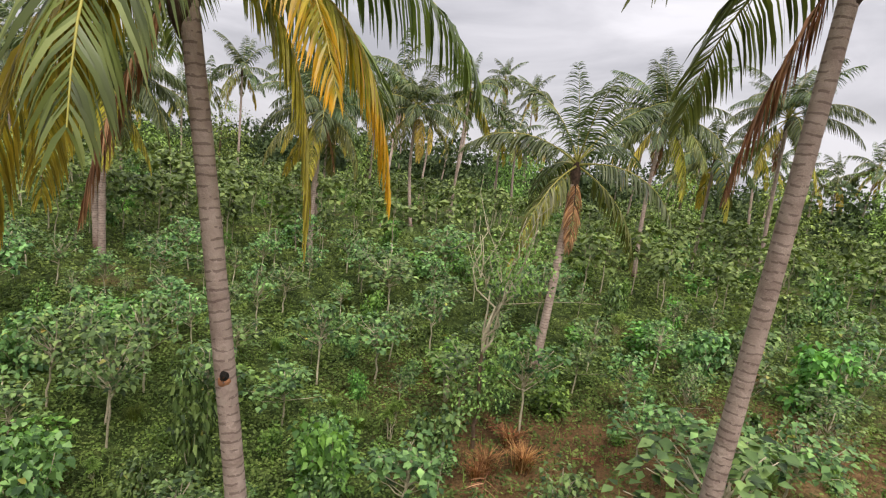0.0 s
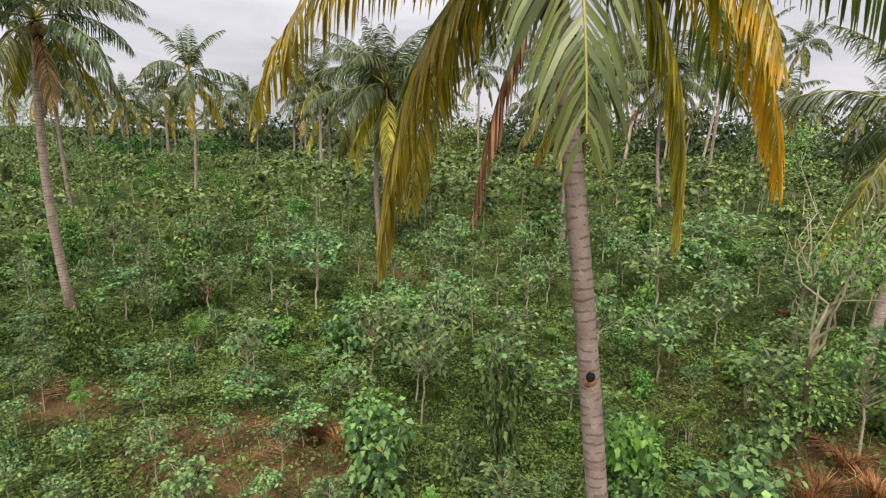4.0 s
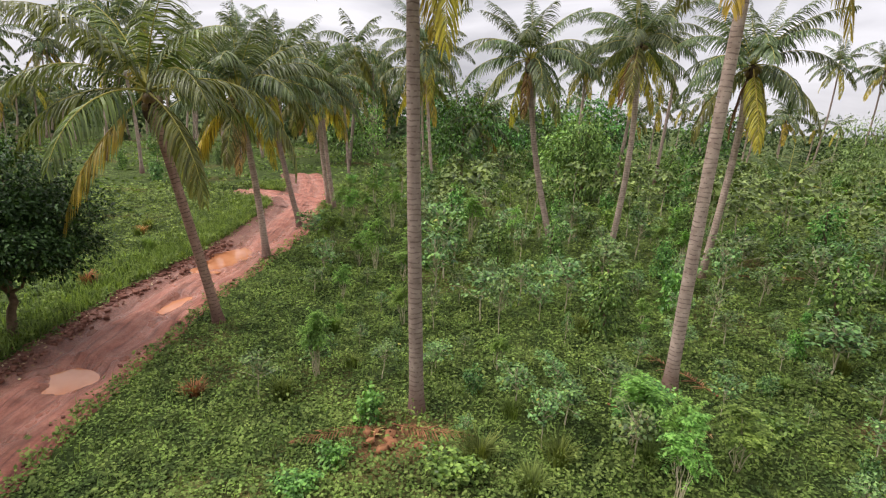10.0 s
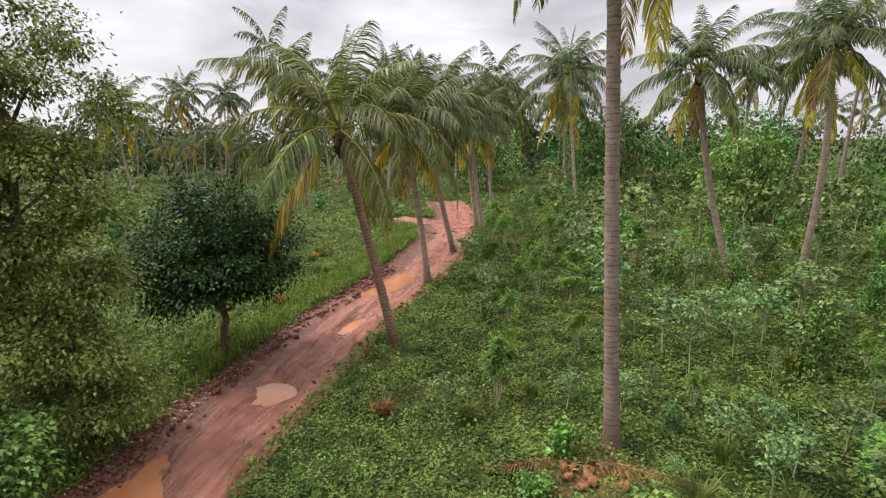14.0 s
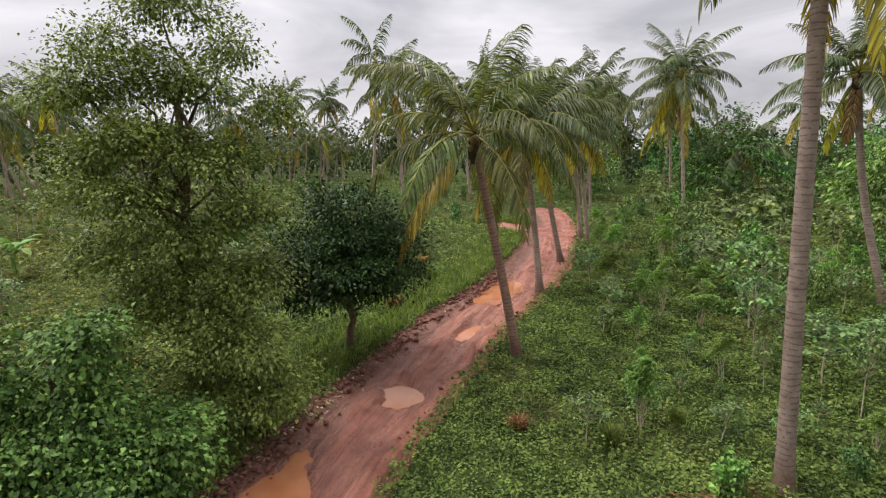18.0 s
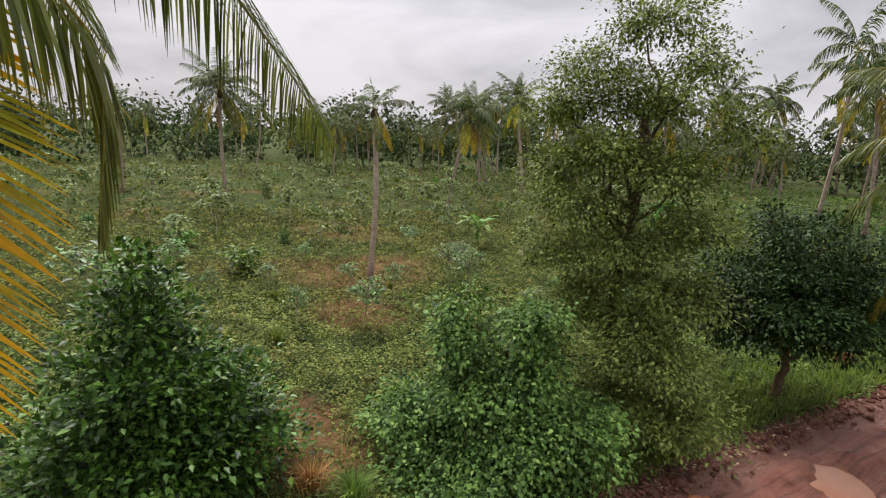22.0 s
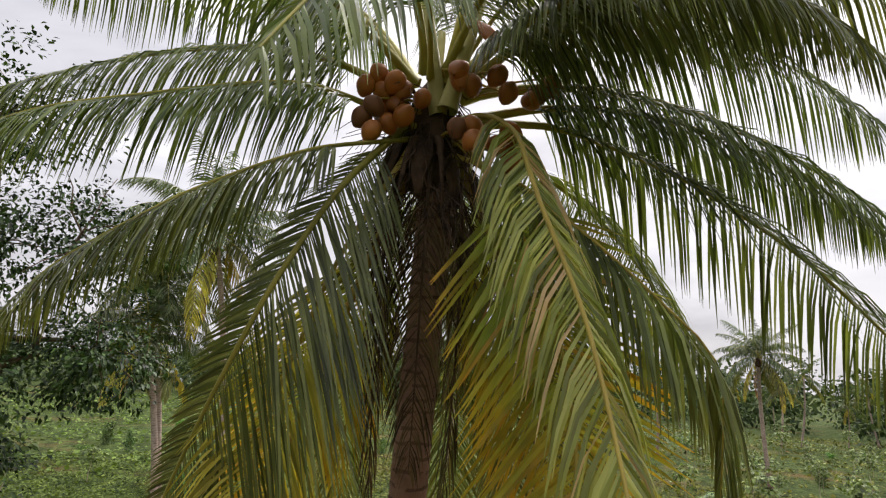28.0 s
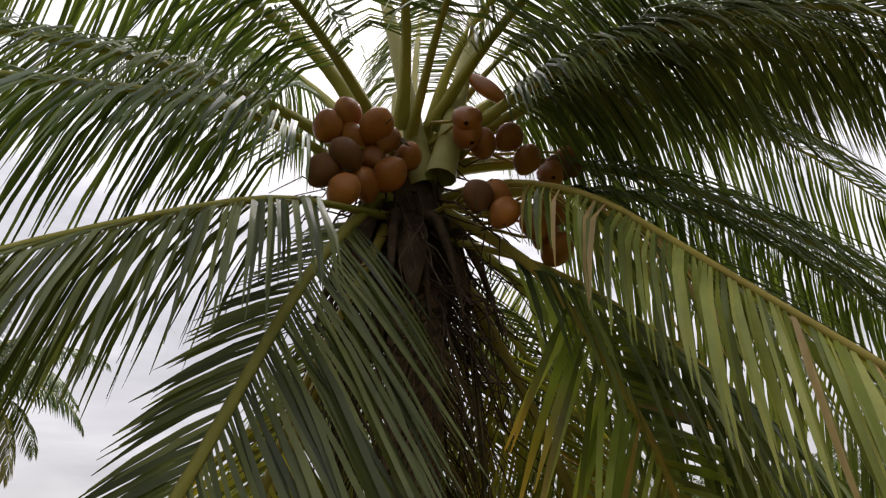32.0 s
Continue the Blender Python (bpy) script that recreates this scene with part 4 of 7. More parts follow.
def frond_mesh(name, pts, length, count, mats, seed, leaf=0.2, width=0.011, droop=0.55, start=0.16, gaps=0.06, fwd=0.55, face=None, rib=1.0, lop=1.0, twist=0.55):
    """One feather frond: a tapered rib and count leaflets a side, each a long folded strip that hangs from the rib."""
    rng = np.random.default_rng(seed)
    pts = np.asarray(pts, float) * length
    seg = np.concatenate([[0], np.cumsum(np.linalg.norm(np.diff(pts, axis=0), axis=1))])
    tot = seg[-1]
    rad = np.interp(seg / tot, [0, 0.05, 0.2, 1], [0.013, 0.0085, 0.006, 0.0012]) * tot * rib
    rv, rf, _ = tube(pts, rad, 5, cap=False)
    ral = np.repeat(seg / tot, 5) * 0.3
    u = np.linspace(start, 0.995, count)
    u = np.concatenate([u, u + 0.5 / count])
    sgn = np.concatenate([np.ones(count), -np.ones(count)])
    keep = rng.random(len(u)) > gaps
    u, sgn = np.clip(u[keep] + rng.normal(0, 0.15 / count, keep.sum()), 0, 1), sgn[keep]
    tan_all = unit(np.gradient(pts, axis=0))
    pos = np.stack([np.interp(u * tot, seg, pts[:, k]) for k in range(3)], 1)
    tan = unit(np.stack([np.interp(u * tot, seg, tan_all[:, k]) for k in range(3)], 1))
    flat = np.repeat(unit(np.cross(pts[-1] - pts[0], [0, 0, 1.0]) + [1e-6, 0, 0])[None], len(u), 0)
    if face is not None:
        flat = unit(np.cross(tan, np.asarray(face, float)))
    side = unit(flat - tan * (flat * tan).sum(1, keepdims=True)) * sgn[:, None]
    L = leaf * tot * np.interp(u, [0.1, 0.25, 0.5, 0.8, 0.95, 1.0], [0.62, 0.95, 1.0, 0.72, 0.42, 0.28]) * rng.uniform(0.86, 1.1, len(u)) * np.where(sgn > 0, lop, 1.0)
    W = width * tot * rng.uniform(0.8, 1.15, len(u)) * np.interp(u, [0, 0.3, 1], [0.8, 1.0, 0.6])
    f = fwd + 0.55 * u[:, None] ** 2
    d0 = unit(side + tan * f + rng.normal(0, 0.06, (len(u), 3)))
    down = np.array([0, 0, -1.0])
    g = (droop * rng.uniform(0.75, 1.25, len(u)))[:, None]
    d1 = unit(d0 + down * g * 0.55)
    d2 = unit(d0 + down * g * 1.7)
    d3 = unit(d0 + down * g * 3.0)
    p0 = pos
    p1 = p0 + d1 * L[:, None] * 0.33
    p2 = p1 + d2 * L[:, None] * 0.36
    p3 = p2 + d3 * L[:, None] * 0.31
    wv = unit(tan - d1 * (tan * d1).sum(1, keepdims=True))
    hw = (W / 2)[:, None]
    tw = rng.normal(0, twist, len(u))[:, None]
    wv = wv * np.cos(tw) + np.cross(d1, wv) * np.sin(tw)
    V = np.stack([p0 - wv * hw * 0.5, p0 + wv * hw * 0.5, p1 - wv * hw, p1 + wv * hw, p2 - wv * hw * 0.85, p2 + wv * hw * 0.85,
                  p3 - wv * hw * 0.12, p3 + wv * hw * 0.12], 1).reshape(-1, 3)
    k = np.arange(len(u))[:, None] * 8
    Fq = np.concatenate([k + [[0, 1, 3, 2]], k + [[2, 3, 5, 4]], k + [[4, 5, 7, 6]]])
    al = np.stack([u * 0.55, u * 0.55, u * 0.6 + 0.08, u * 0.6 + 0.08, u * 0.65 + 0.2, u * 0.65 + 0.2, u * 0.7 + 0.38, u * 0.7 + 0.38], 1).ravel()
    v, fc, a = join_np([(rv, rf, ral), (V, Fq, al)])
    me = mesh_np(name, v, fc, mats, along=a)
    idx = np.zeros(len(fc), np.int32)
    idx[:len(rf)] = 1
    me.polygons.foreach_set("material_index", idx)
    return me


# frond ages: elevation at the crown, bend, green / olive / yellow / dry
AGES = [(84, 18, 0), (66, 52, 0), (48, 82, 0), (28, 92, 0), (8, 88, 0), (-18, 66, 1), (-46, 40, 2), (-70, 18, 3)]
FROND_MATS = [(M_FROND, M_RIB), (M_FROND_AGED, M_RIB), (M_FROND_OLD, M_RIB_OLD), (M_FROND_DRY, M_FIBRE)]
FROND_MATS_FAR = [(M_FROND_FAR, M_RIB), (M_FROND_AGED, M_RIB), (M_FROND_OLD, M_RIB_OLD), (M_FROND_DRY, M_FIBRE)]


def frond_set(count, mats, width, variants, seed):
    rows = []
    for k, (e, b, m) in enumerate(AGES):
        some = []
        for v in range(variants):
            rng = np.random.default_rng(seed + 31 * k + v)
            p = rachis(e + rng.uniform(-6, 6), b * rng.uniform(0.85, 1.15), sway=rng.uniform(-0.12, 0.12))
            some.append(frond_mesh("frond", p, 1.0, count, list(mats[m]), seed + k * 7 + v, width=width, leaf=0.25, droop=0.4 + 0.1 * k))
        rows.append(some)
    return rows


FRONDS_NEAR = frond_set(66, FROND_MATS, 0.0125, 2, 100)
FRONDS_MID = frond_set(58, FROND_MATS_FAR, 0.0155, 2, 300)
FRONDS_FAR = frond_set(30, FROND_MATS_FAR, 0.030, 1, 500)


def ellipsoid(centre, radii, seg=10, rings=7, point=0.0):
    a = np.arange(seg) * 2 * np.pi / seg
    h = np.linspace(-1, 1, rings) * 0.985
    r = np.sqrt(1 - h**2)
    V = np.stack([np.outer(r, np.cos(a)) * radii[0], np.outer(r, np.sin(a)) * radii[1], np.repeat((h * radii[2])[:, None], seg, 1)], 2)
    V[..., :2] *= (1 + 0.08 * np.cos(3 * a))[None, :, None]
    V[..., :2] *= (1 - point * np.clip(h, 0, 1))[:, None, None]
    V = V.reshape(-1, 3) + centre
    i, j = np.meshgrid(np.arange(rings - 1), np.arange(seg), indexing="ij")
    a0, a1 = (i * seg + j).ravel(), (i * seg + (j + 1) % seg).ravel()
    return V, np.stack([a0, a1, a1 + seg, a0 + seg], 1)


def trunk_points(dx, dy, h, seed, n):
    s = np.linspace(0, 1, n)
    rng = np.random.default_rng(seed)
    bow = rng.uniform(-0.25, 0.25, 2) * h / 9 * (0.3 if n > 60 else 1.0)
    ease = s ** rng.uniform(0.95, 1.12)
    return np.stack([dx * ease + bow[0] * np.sin(s * np.pi), dy * ease + bow[1] * np.sin(s * np.pi), h * s], 1)


def build_palm(x, y, dx, dy, h, flen, style, rank, label, group, seed):
    """A coconut palm: ringed trunk, fibrous crown shaft, and fronds of every age. rank 0 near, 1 middle, 2 far."""
    rng = np.random.default_rng(seed)
    palm = new("coconut_palm")
    palm.location = (x, y, spot(x, y) - 0.05)
    tagged(palm, label, "palm tree", group)
    n = (int(h / 0.055), 46, 14)[rank]
    sides = (14, 9, 6)[rank]
    r0 = {0: 0.125, 1: 0.13, 2: 0.12, 3: 0.11, 4: 0.105}[style]
    pts = trunk_points(dx, dy, h, seed, n)
    s = np.linspace(0, 1, n) * h
    rad = r0 * np.interp(s / h, [0, 0.6, 1], [1.08, 0.92, 0.78]) * (1 + 0.5 * np.exp(-s / 0.22))
    if rank == 0:
        rad = rad * (1 + 0.035 * (1 - ((s * 10.5) % 1.0)))
    v, f, a = tube(pts, rad, sides)
    put("trunk", mesh_np("trunk", v, f, [M_TRUNK if style != 2 else M_TRUNK_RED], along=a, smooth=True), palm)
    top = Vector(pts[-1])
    v, f = ellipsoid((0, 0, -0.05 * flen), (r0 * 1.35, r0 * 1.35, 0.14 * flen), 8, 6, 0.5)
    put("crown_shaft", mesh_np("crown_shaft", v, f, [M_FIBRE]), palm, m=Matrix.Translation(top))
    rows = (FRONDS_NEAR, FRONDS_MID, FRONDS_FAR)[rank]
    if style == 3:
        ages = [0, 1, 1, 2, 2, 3, 5, 6]
    elif style == 4:
        ages = [0, 1, 1, 2, 2, 2, 3, 3, 3, 4, 4, 4, 7]
    elif style == 1:
        ages = [0, 1, 1, 1, 2, 3, 4, 4, 5, 5, 6, 7]
    elif style == 2:
        ages = [0, 1, 1, 1, 2, 2, 2, 2, 3, 3, 3, 3, 4, 4, 4, 5, 5, 6]
    else:
        ages = ([0, 0, 1, 1, 1, 1, 2, 2, 2, 2, 3, 3, 3, 3, 4, 4, 4, 5, 5, 6, 6, 5], [0, 0, 1, 1, 1, 1, 1, 2, 2, 2, 2, 2, 3, 3, 3, 3, 4, 4, 4, 4, 5, 5, 5, 6, 6, 7],
                [0, 0, 1, 1, 2, 2, 3, 3, 3, 4, 4, 4, 5, 5, 6, 6])[rank]
    az = rng.uniform(0, 360)
    for age in ages:
        az += 137.5 + rng.uniform(-14, 14)
        me = rows[age][int(rng.integers(len(rows[age])))]
        size = flen * rng.uniform(0.88, 1.1) * (0.75 if age in (0, 7) else 1.0)
        m = Matrix.Translation(top + Vector((0, 0, 0.06 * flen - 0.025 * age * flen / 4))) @ pose(0, 0, 0, rng.uniform(-9, 9), rng.uniform(-7, 7), az) @ Matrix.Scale(size, 4)
        put("frond", me, palm, m=m)
    if rank < 2 and style in (0, 2):
        for c in range(3):
            a = rng.uniform(0, 6.28)
            for q in range(3):
                put("coconut", PALM_NUT, palm, m=Matrix.Translation(top + Vector((math.cos(a) * 0.2, math.sin(a) * 0.2, -0.04 * flen)) + Vector(rng.normal(0, 0.07, 3))))
    return palm


PALM_NUT = mesh_np("coconut_small", *ellipsoid((0, 0, 0), (0.08, 0.08, 0.105), 8, 6), [M_NUT_GREEN], smooth=True)
LABELS = {0: "tall coconut palm with a pale ringed trunk and drooping skirt", 1: "ragged coconut palm with sparse broken fronds",
          2: "leaning young coconut palm with full green crown", 3: "thin coconut palm with a small tuft of fronds", 4: "near coconut palm with yellowing fronds hanging low"}
seed = 1000
for group, rows, rank in (("palms east of the flight", PALMS_EAST, 1), ("palms east of the flight", PALMS_EAST_FAR, 2), ("palms of the open grove", PALMS_NORTH, 1),
                          ("palms of the open grove", PALMS_NORTH_FAR, 2), ("palms along the road", PALMS_NORTHWEST, 1), ("palms beyond the road", PALMS_WEST_FAR, 2),
                          ("palms of the western field", PALMS_SOUTHWEST, 2), ("palms of the western field", PALMS_SOUTH, 1)):
    for row in rows:
        seed += 1
        far = math.hypot(row[0], row[1])
        r = 0 if far < 17 else min(rank, 1) if far < 45 else 2
        build_palm(*row[:6], row[6], r, LABELS[row[6]], group, seed)


def hang_fronds(palm_row, rows, seed):
    """Old yellow fronds hanging from the crown of a near palm: points of the rib from the crown."""
    x, y, dx, dy, h = palm_row[:5]
    palm = min((o for o in scene.collection.objects if o.name.startswith("coconut_palm")), key=lambda o: math.hypot(o.location.x - x, o.location.y - y))
    for k, (mid, tip) in enumerate(rows):
        p = np.asarray([(0, 0, 0), mid, tip], float)
        s = np.linspace(0, 1, 16)[:, None]
        pts = (1 - s) ** 2 * p[0] + 2 * s * (1 - s) * p[1] + s**2 * p[2]
        me = frond_mesh("frond", pts, 1.0, 80, [M_FROND_OLD if k % 3 != 2 else M_FROND_TURN, M_RIB_OLD], seed + k, leaf=0.24, width=0.0115, droop=0.9, start=0.15)
        put("frond", me, palm, "yellowing frond hanging beside the trunk", Matrix.Translation((dx, dy, h)))


hang_fronds(PALMS_EAST[0], [((-1.0, 0.7, 0.35), (-1.25, 0.9, -2.75)), ((0.95, -0.65, 0.3), (0.95, -0.7, -2.3)), ((1.35, -0.95, 0.6), (1.6, -1.1, -1.8)), ((-0.6, 1.2, 0.4), (-0.7, 1.5, -2.2)), ((-1.6, 0.9, 0.9), (-2.3, 1.5, -1.2)),
                            ((0.2, -1.3, 0.8), (0.3, -1.9, -1.0))], 640)


# ---------------------------------------------------------------- saplings and shrubs
def limb(rng, a, b, r0, r1, n=6, wob=0.06):
    a, b = np.asarray(a, float), np.asarray(b, float)
    s = np.linspace(0, 1, n)[:, None]
    p = a + (b - a) * s + rng.normal(0, wob, (n, 3)) * np.sin(s * np.pi) * np.linalg.norm(b - a)
    return tube(p, np.interp(s[:, 0], [0, 1], [r0, r1]), 6)


def make_plant(name, stem, twigs, crown, stem_mat, crown_mat, label, category):
    root = new(name)
    tagged(root, label, category)
    put("stem", mesh_np("stem", stem[0], stem[1], [stem_mat], smooth=True), root)
    if twigs:
        v, f, _ = join_np(twigs)
        tagged(put("branchwork", mesh_np("branchwork", v, f, [stem_mat], smooth=True), root), kind="stuff")
    tagged(put("foliage", mesh_np("foliage", crown[0], crown[1], [crown_mat]), root), kind="stuff")
    return root


def whorl(rng, tip, n, size):
    """A spray of broad leaves round a twig's end."""
    a = rng.uniform(0, 6.28, n)
    e = rng.uniform(-0.5, 0.75, n)
    way = np.stack([np.cos(a) * np.cos(e), np.sin(a) * np.cos(e), np.sin(e)], 1)
    base = np.asarray(tip) + way * rng.uniform(0.03, 0.16, n)[:, None] + rng.normal(0, 0.04, (n, 3))
    way = way + np.array([0, 0, -0.35])
    up = np.array([0, 0, 1.0]) + rng.normal(0, 0.3, (n, 3))
    L = size * rng.uniform(0.65, 1.25, n)
    return leaves(rng, base, way, up, L, L * 0.78, 0.16, 0.28)


def sapling(seed, mat, detail):
    """Slim pale-stemmed sapling, 3 m high and 2 m wide, its broad leaves in tiers at the branch ends."""
    rng = np.random.default_rng(seed)
    top = np.array([rng.uniform(-0.15, 0.15), rng.uniform(-0.15, 0.15), 2.75])
    stem = limb(rng, (0, 0, -0.1), top, 0.03, 0.013, 9, 0.011)
    parts, crown = [], []
    per, size, tips = (12, 0.158, 25) if detail else (8, 0.28, 17)
    for k in range(tips):
        h = rng.uniform(0.56, 0.98)
        a = k * 2.4 + rng.uniform(-0.5, 0.5)
        r = rng.uniform(0.3, 0.95) * (1.0 - 0.75 * max(0, h - 0.6))
        foot = top * (h * 0.78)
        tip = np.array([foot[0] + np.cos(a) * r, foot[1] + np.sin(a) * r, 3.0 * h + rng.uniform(-0.15, 0.1)])
        parts.append(limb(rng, foot, tip, 0.015, 0.006, 4, 0.05))
        crown.append(whorl(rng, tip, per, size))
        if detail:
            crown.append(whorl(rng, foot * 0.4 + tip * 0.6 + [0, 0, 0.02], 4, size * 0.85))
    crown.append(whorl(rng, top + [0, 0, 0.1], per + 2, size))
    return make_plant("sapling", stem, parts, join_np(crown), M_STEM, mat, "slim pale-stemmed sapling with broad drooping green leaves", "sapling")


def shrub(seed, mat, n, size, label="bushy broad-leaved shrub standing in the weeds"):
    """Many-stemmed shrub, 1.5 m high and 1.5 m wide, leafy almost to the ground."""
    rng = np.random.default_rng(seed)
    parts, blobs = [], []
    for k in range(6):
        a = k * 1.05 + rng.uniform(-0.4, 0.4)
        r = rng.uniform(0.15, 0.5)
        tip = (np.cos(a) * r, np.sin(a) * r, rng.uniform(0.6, 1.3))
        parts.append(limb(rng, (np.cos(a) * 0.05, np.sin(a) * 0.05, -0.1), tip, 0.018, 0.006, 5, 0.05))
        s = rng.uniform(0.25, 0.42)
        blobs.append((tip, (s, s, s * 0.8)))
    blobs.append(((0, 0, 0.7), (0.5, 0.5, 0.45)))
    blobs.append(((0, 0, 0.3), (0.6, 0.6, 0.28)))
    return make_plant("shrub", parts[0], parts[1:], blob_leaves(rng, n, blobs, size, 0.35, 0.18, 0.72), M_STEM, mat, label, "shrub")


def feather_bush(seed, n=80):
    """Soft bush of compound leaves, 1.7 m high and 1.4 m wide."""
    rng = np.random.default_rng(seed)
    parts, crown = [], []
    tips = []
    for k in range(7):
        a = k * 0.95 + rng.uniform(-0.4, 0.4)
        r = rng.uniform(0.1, 0.45)
        tip = np.array([np.cos(a) * r, np.sin(a) * r, rng.uniform(0.8, 1.5)])
        tips.append(tip)
        parts.append(limb(rng, (0, 0, -0.1), tip, 0.016, 0.005, 6, 0.05))
    for k in range(n):
        tip = tips[k % len(tips)] + rng.normal(0, 0.06, 3)
        a, e = rng.uniform(0, 6.28), rng.uniform(-0.1, 0.9)
        L = rng.uniform(0.3, 0.5)
        s = np.linspace(0.15, 1, 11)[:, None]
        d = np.array([np.cos(a) * np.cos(e), np.sin(a) * np.cos(e), np.sin(e)])
        p = tip + d * s * L - np.array([0, 0, 1]) * s**2 * L * 0.45
        side = np.array([-np.sin(a), np.cos(a), 0])
        for sg in (1, -1):
            way = side * sg + d * 0.35 + rng.normal(0, 0.15, (11, 3)) + [0, 0, -0.15]
            q = rng.uniform(0.08, 0.14, 11)
            crown.append(leaves(rng, p, way, np.repeat([[0, 0, 1.0]], 11, 0), q, q * 0.5, 0.1, 0.1))
    return make_plant("feathery_shrub", parts[0], parts[1:], join_np(crown), M_STEM, M_FEATHER, "light green shrub with soft feathery compound leaves", "shrub")


def vine_column(seed, n=1500):
    """A stump or small tree smothered in creepers, 2 m high and 1.2 m wide."""
    rng = np.random.default_rng(seed)
    parts = [limb(rng, (0, 0, -0.1), (rng.uniform(-0.15, 0.15), rng.uniform(-0.15, 0.15), 1.8), 0.05, 0.02, 7, 0.03)]
    blobs = [((rng.uniform(-0.12, 0.12), rng.uniform(-0.12, 0.12), z), (r, r, 0.35)) for z, r in ((0.25, 0.55), (0.6, 0.48), (1.0, 0.42), (1.35, 0.45), (1.7, 0.32))]
    for k in range(4):
        a = rng.uniform(0, 6.28)
        blobs.append(((np.cos(a) * 0.45, np.sin(a) * 0.45, rng.uniform(0.7, 1.6)), (0.22, 0.22, 0.2)))
    return make_plant("creeper_covered_stump", parts[0], [], blob_leaves(rng, n, blobs, 0.1, 0.5, 0.15, 0.6), M_BARK, M_VINE, "small dead trunk smothered in dark green creepers", "shrub")


SAPS = [sapling(40 + k, M_BROAD, True) for k in range(6)]
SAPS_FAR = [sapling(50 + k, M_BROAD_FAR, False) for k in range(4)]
SHRUBS = [shrub(60 + k, M_BROAD if k % 2 else M_BRIGHT, 680, 0.16) for k in range(4)]
FEATHERS = [feather_bush(70 + k) for k in range(3)]
COLUMNS = [vine_column(80 + k) for k in range(3)]
KINDS = {0: (SAPS, 3.2, 2.05), 1: (SHRUBS, 1.85, 2.0), 2: (FEATHERS, 1.9, 1.7), 3: (COLUMNS, 2.05, 1.5), 4: (SAPS_FAR, 3.2, 2.2)}
USED = set()


def plant(x, y, h, w, kind, rng, group):
    protos, ph, pw = KINDS[kind]
    p = protos[int(rng.integers(len(protos)))]
    if kind == 2:
        h, w = h * 1.2, min(w, h * 0.95)
    sx = w / pw
    m = pose(x, y, spot(x, y) - 0.02, rng.uniform(-4, 4), rng.uniform(-4, 4), rng.uniform(0, 360)) @ Matrix.Diagonal((sx, sx, h / ph, 1))
    if p.name in USED:
        ob = copy_thing(p, m)
    else:
        USED.add(p.name)
        ob = p
        ob.matrix_basis = m
    tagged(ob, group=group)
    return ob


prng = np.random.default_rng(5)
placed = []
for group, rows in (("plants on the eastern slope", PLANTS_EAST), ("plants of the grove", PLANTS_NORTH), ("plants of the grove", PLANTS_MIDDLE),
                    ("plants beside the road", PLANTS_ROAD), ("plants of the western field", PLANTS_FIELD)):
    for x, y, h, w, kind in rows:
        plant(x, y, h, w, kind, prng, group)
        placed.append((x, y))
for x, y, h, w in ((-8.0, 11.2, 2.1, 1.5), (-1.25, 13.9, 1.9, 1.35), (-13.0, 14.2, 2.0, 1.3), (-17.5, 19.5, 2.2, 1.6), (-10.5, 17.5, 1.6, 1.3), (-13.9, 12.6, 1.9, 1.2), (-4.9, 8.5, 1.0, 1.6), (5.2, 15.5, 1.8, 1.2)):
    plant(x, y, h, w, 3, prng, "creeper-covered stumps")
    placed.append((x, y))
placed += [(r[0], r[1]) for r in PALMS_EAST + PALMS_NORTH + PALMS_NORTHWEST]


FAR_SAPS = []


def scatter(count, near, far, az0, az1, gap, chances, hs, group, seed, clear=()):
    """Sets plants at random over a sector seen from above the road: azimuth in degrees from +x."""
    rng = np.random.default_rng(seed)
    done = 0
    for _ in range(count * 30):
        if done >= count:
            break
        r = math.sqrt(rng.uniform(near**2, far**2))
        a = radians(rng.uniform(az0, az1))
        x, y = r * math.cos(a), r * math.sin(a)
        if any((x - cx) ** 2 + (y - cy) ** 2 < cr * cr for cx, cy, cr in clear) or any((x - q[0]) ** 2 + (y - q[1]) ** 2 < gap * gap for q in placed):
            continue
        if float(road_far(np.array([x]), np.array([y]))[0]) < 2.6:
            continue
        kind = int(rng.choice(len(chances), p=chances))
        h = rng.uniform(*hs) * (0.6 if kind in (1, 2) else 1.0)
        if kind == 0 and r > 26:
            kind = 4
        w = h * rng.uniform(0.6, 0.95) * (1.5 if kind in (1, 2) else 1)
        if kind == 4:
            FAR_SAPS.append((x, y, h, w, int(rng.integers(len(SAPS_FAR))), rng.uniform(0, 6.28)))
        else:
            plant(x, y, h, w, kind, rng, group)
        placed.append((x, y))
        done += 1


OPEN = [(11.3, 3.4, 1.9), (-8, 2.5, 4.2), (-22, 2.0, 5.5), (-26, 6.0, 4.0), (-16, -2, 3.0), (-6, 11, 2.2), (-5, 9, 3), (0, 0, 6.5), (-1.2, -6.9, 3.0), (-12.5, -4.7, 3.0), (-9.5, -5.9, 2.6), (-5.4, -9.9, 2.8)]
scatter(150, 9, 30, -2, 76, 1.3, [0.72, 0.2, 0.08, 0.0], (2.0, 3.7), "plants on the eastern slope", 11, OPEN)
scatter(330, 26, 66, -4, 82, 1.7, [0.65, 0.2, 0.15, 0.0], (2.6, 4.2), "plants on the eastern slope", 12, OPEN)
scatter(150, 12, 30, 78, 148, 1.35, [0.6, 0.15, 0.17, 0.08], (1.8, 3.3), "plants of the grove", 13, OPEN)
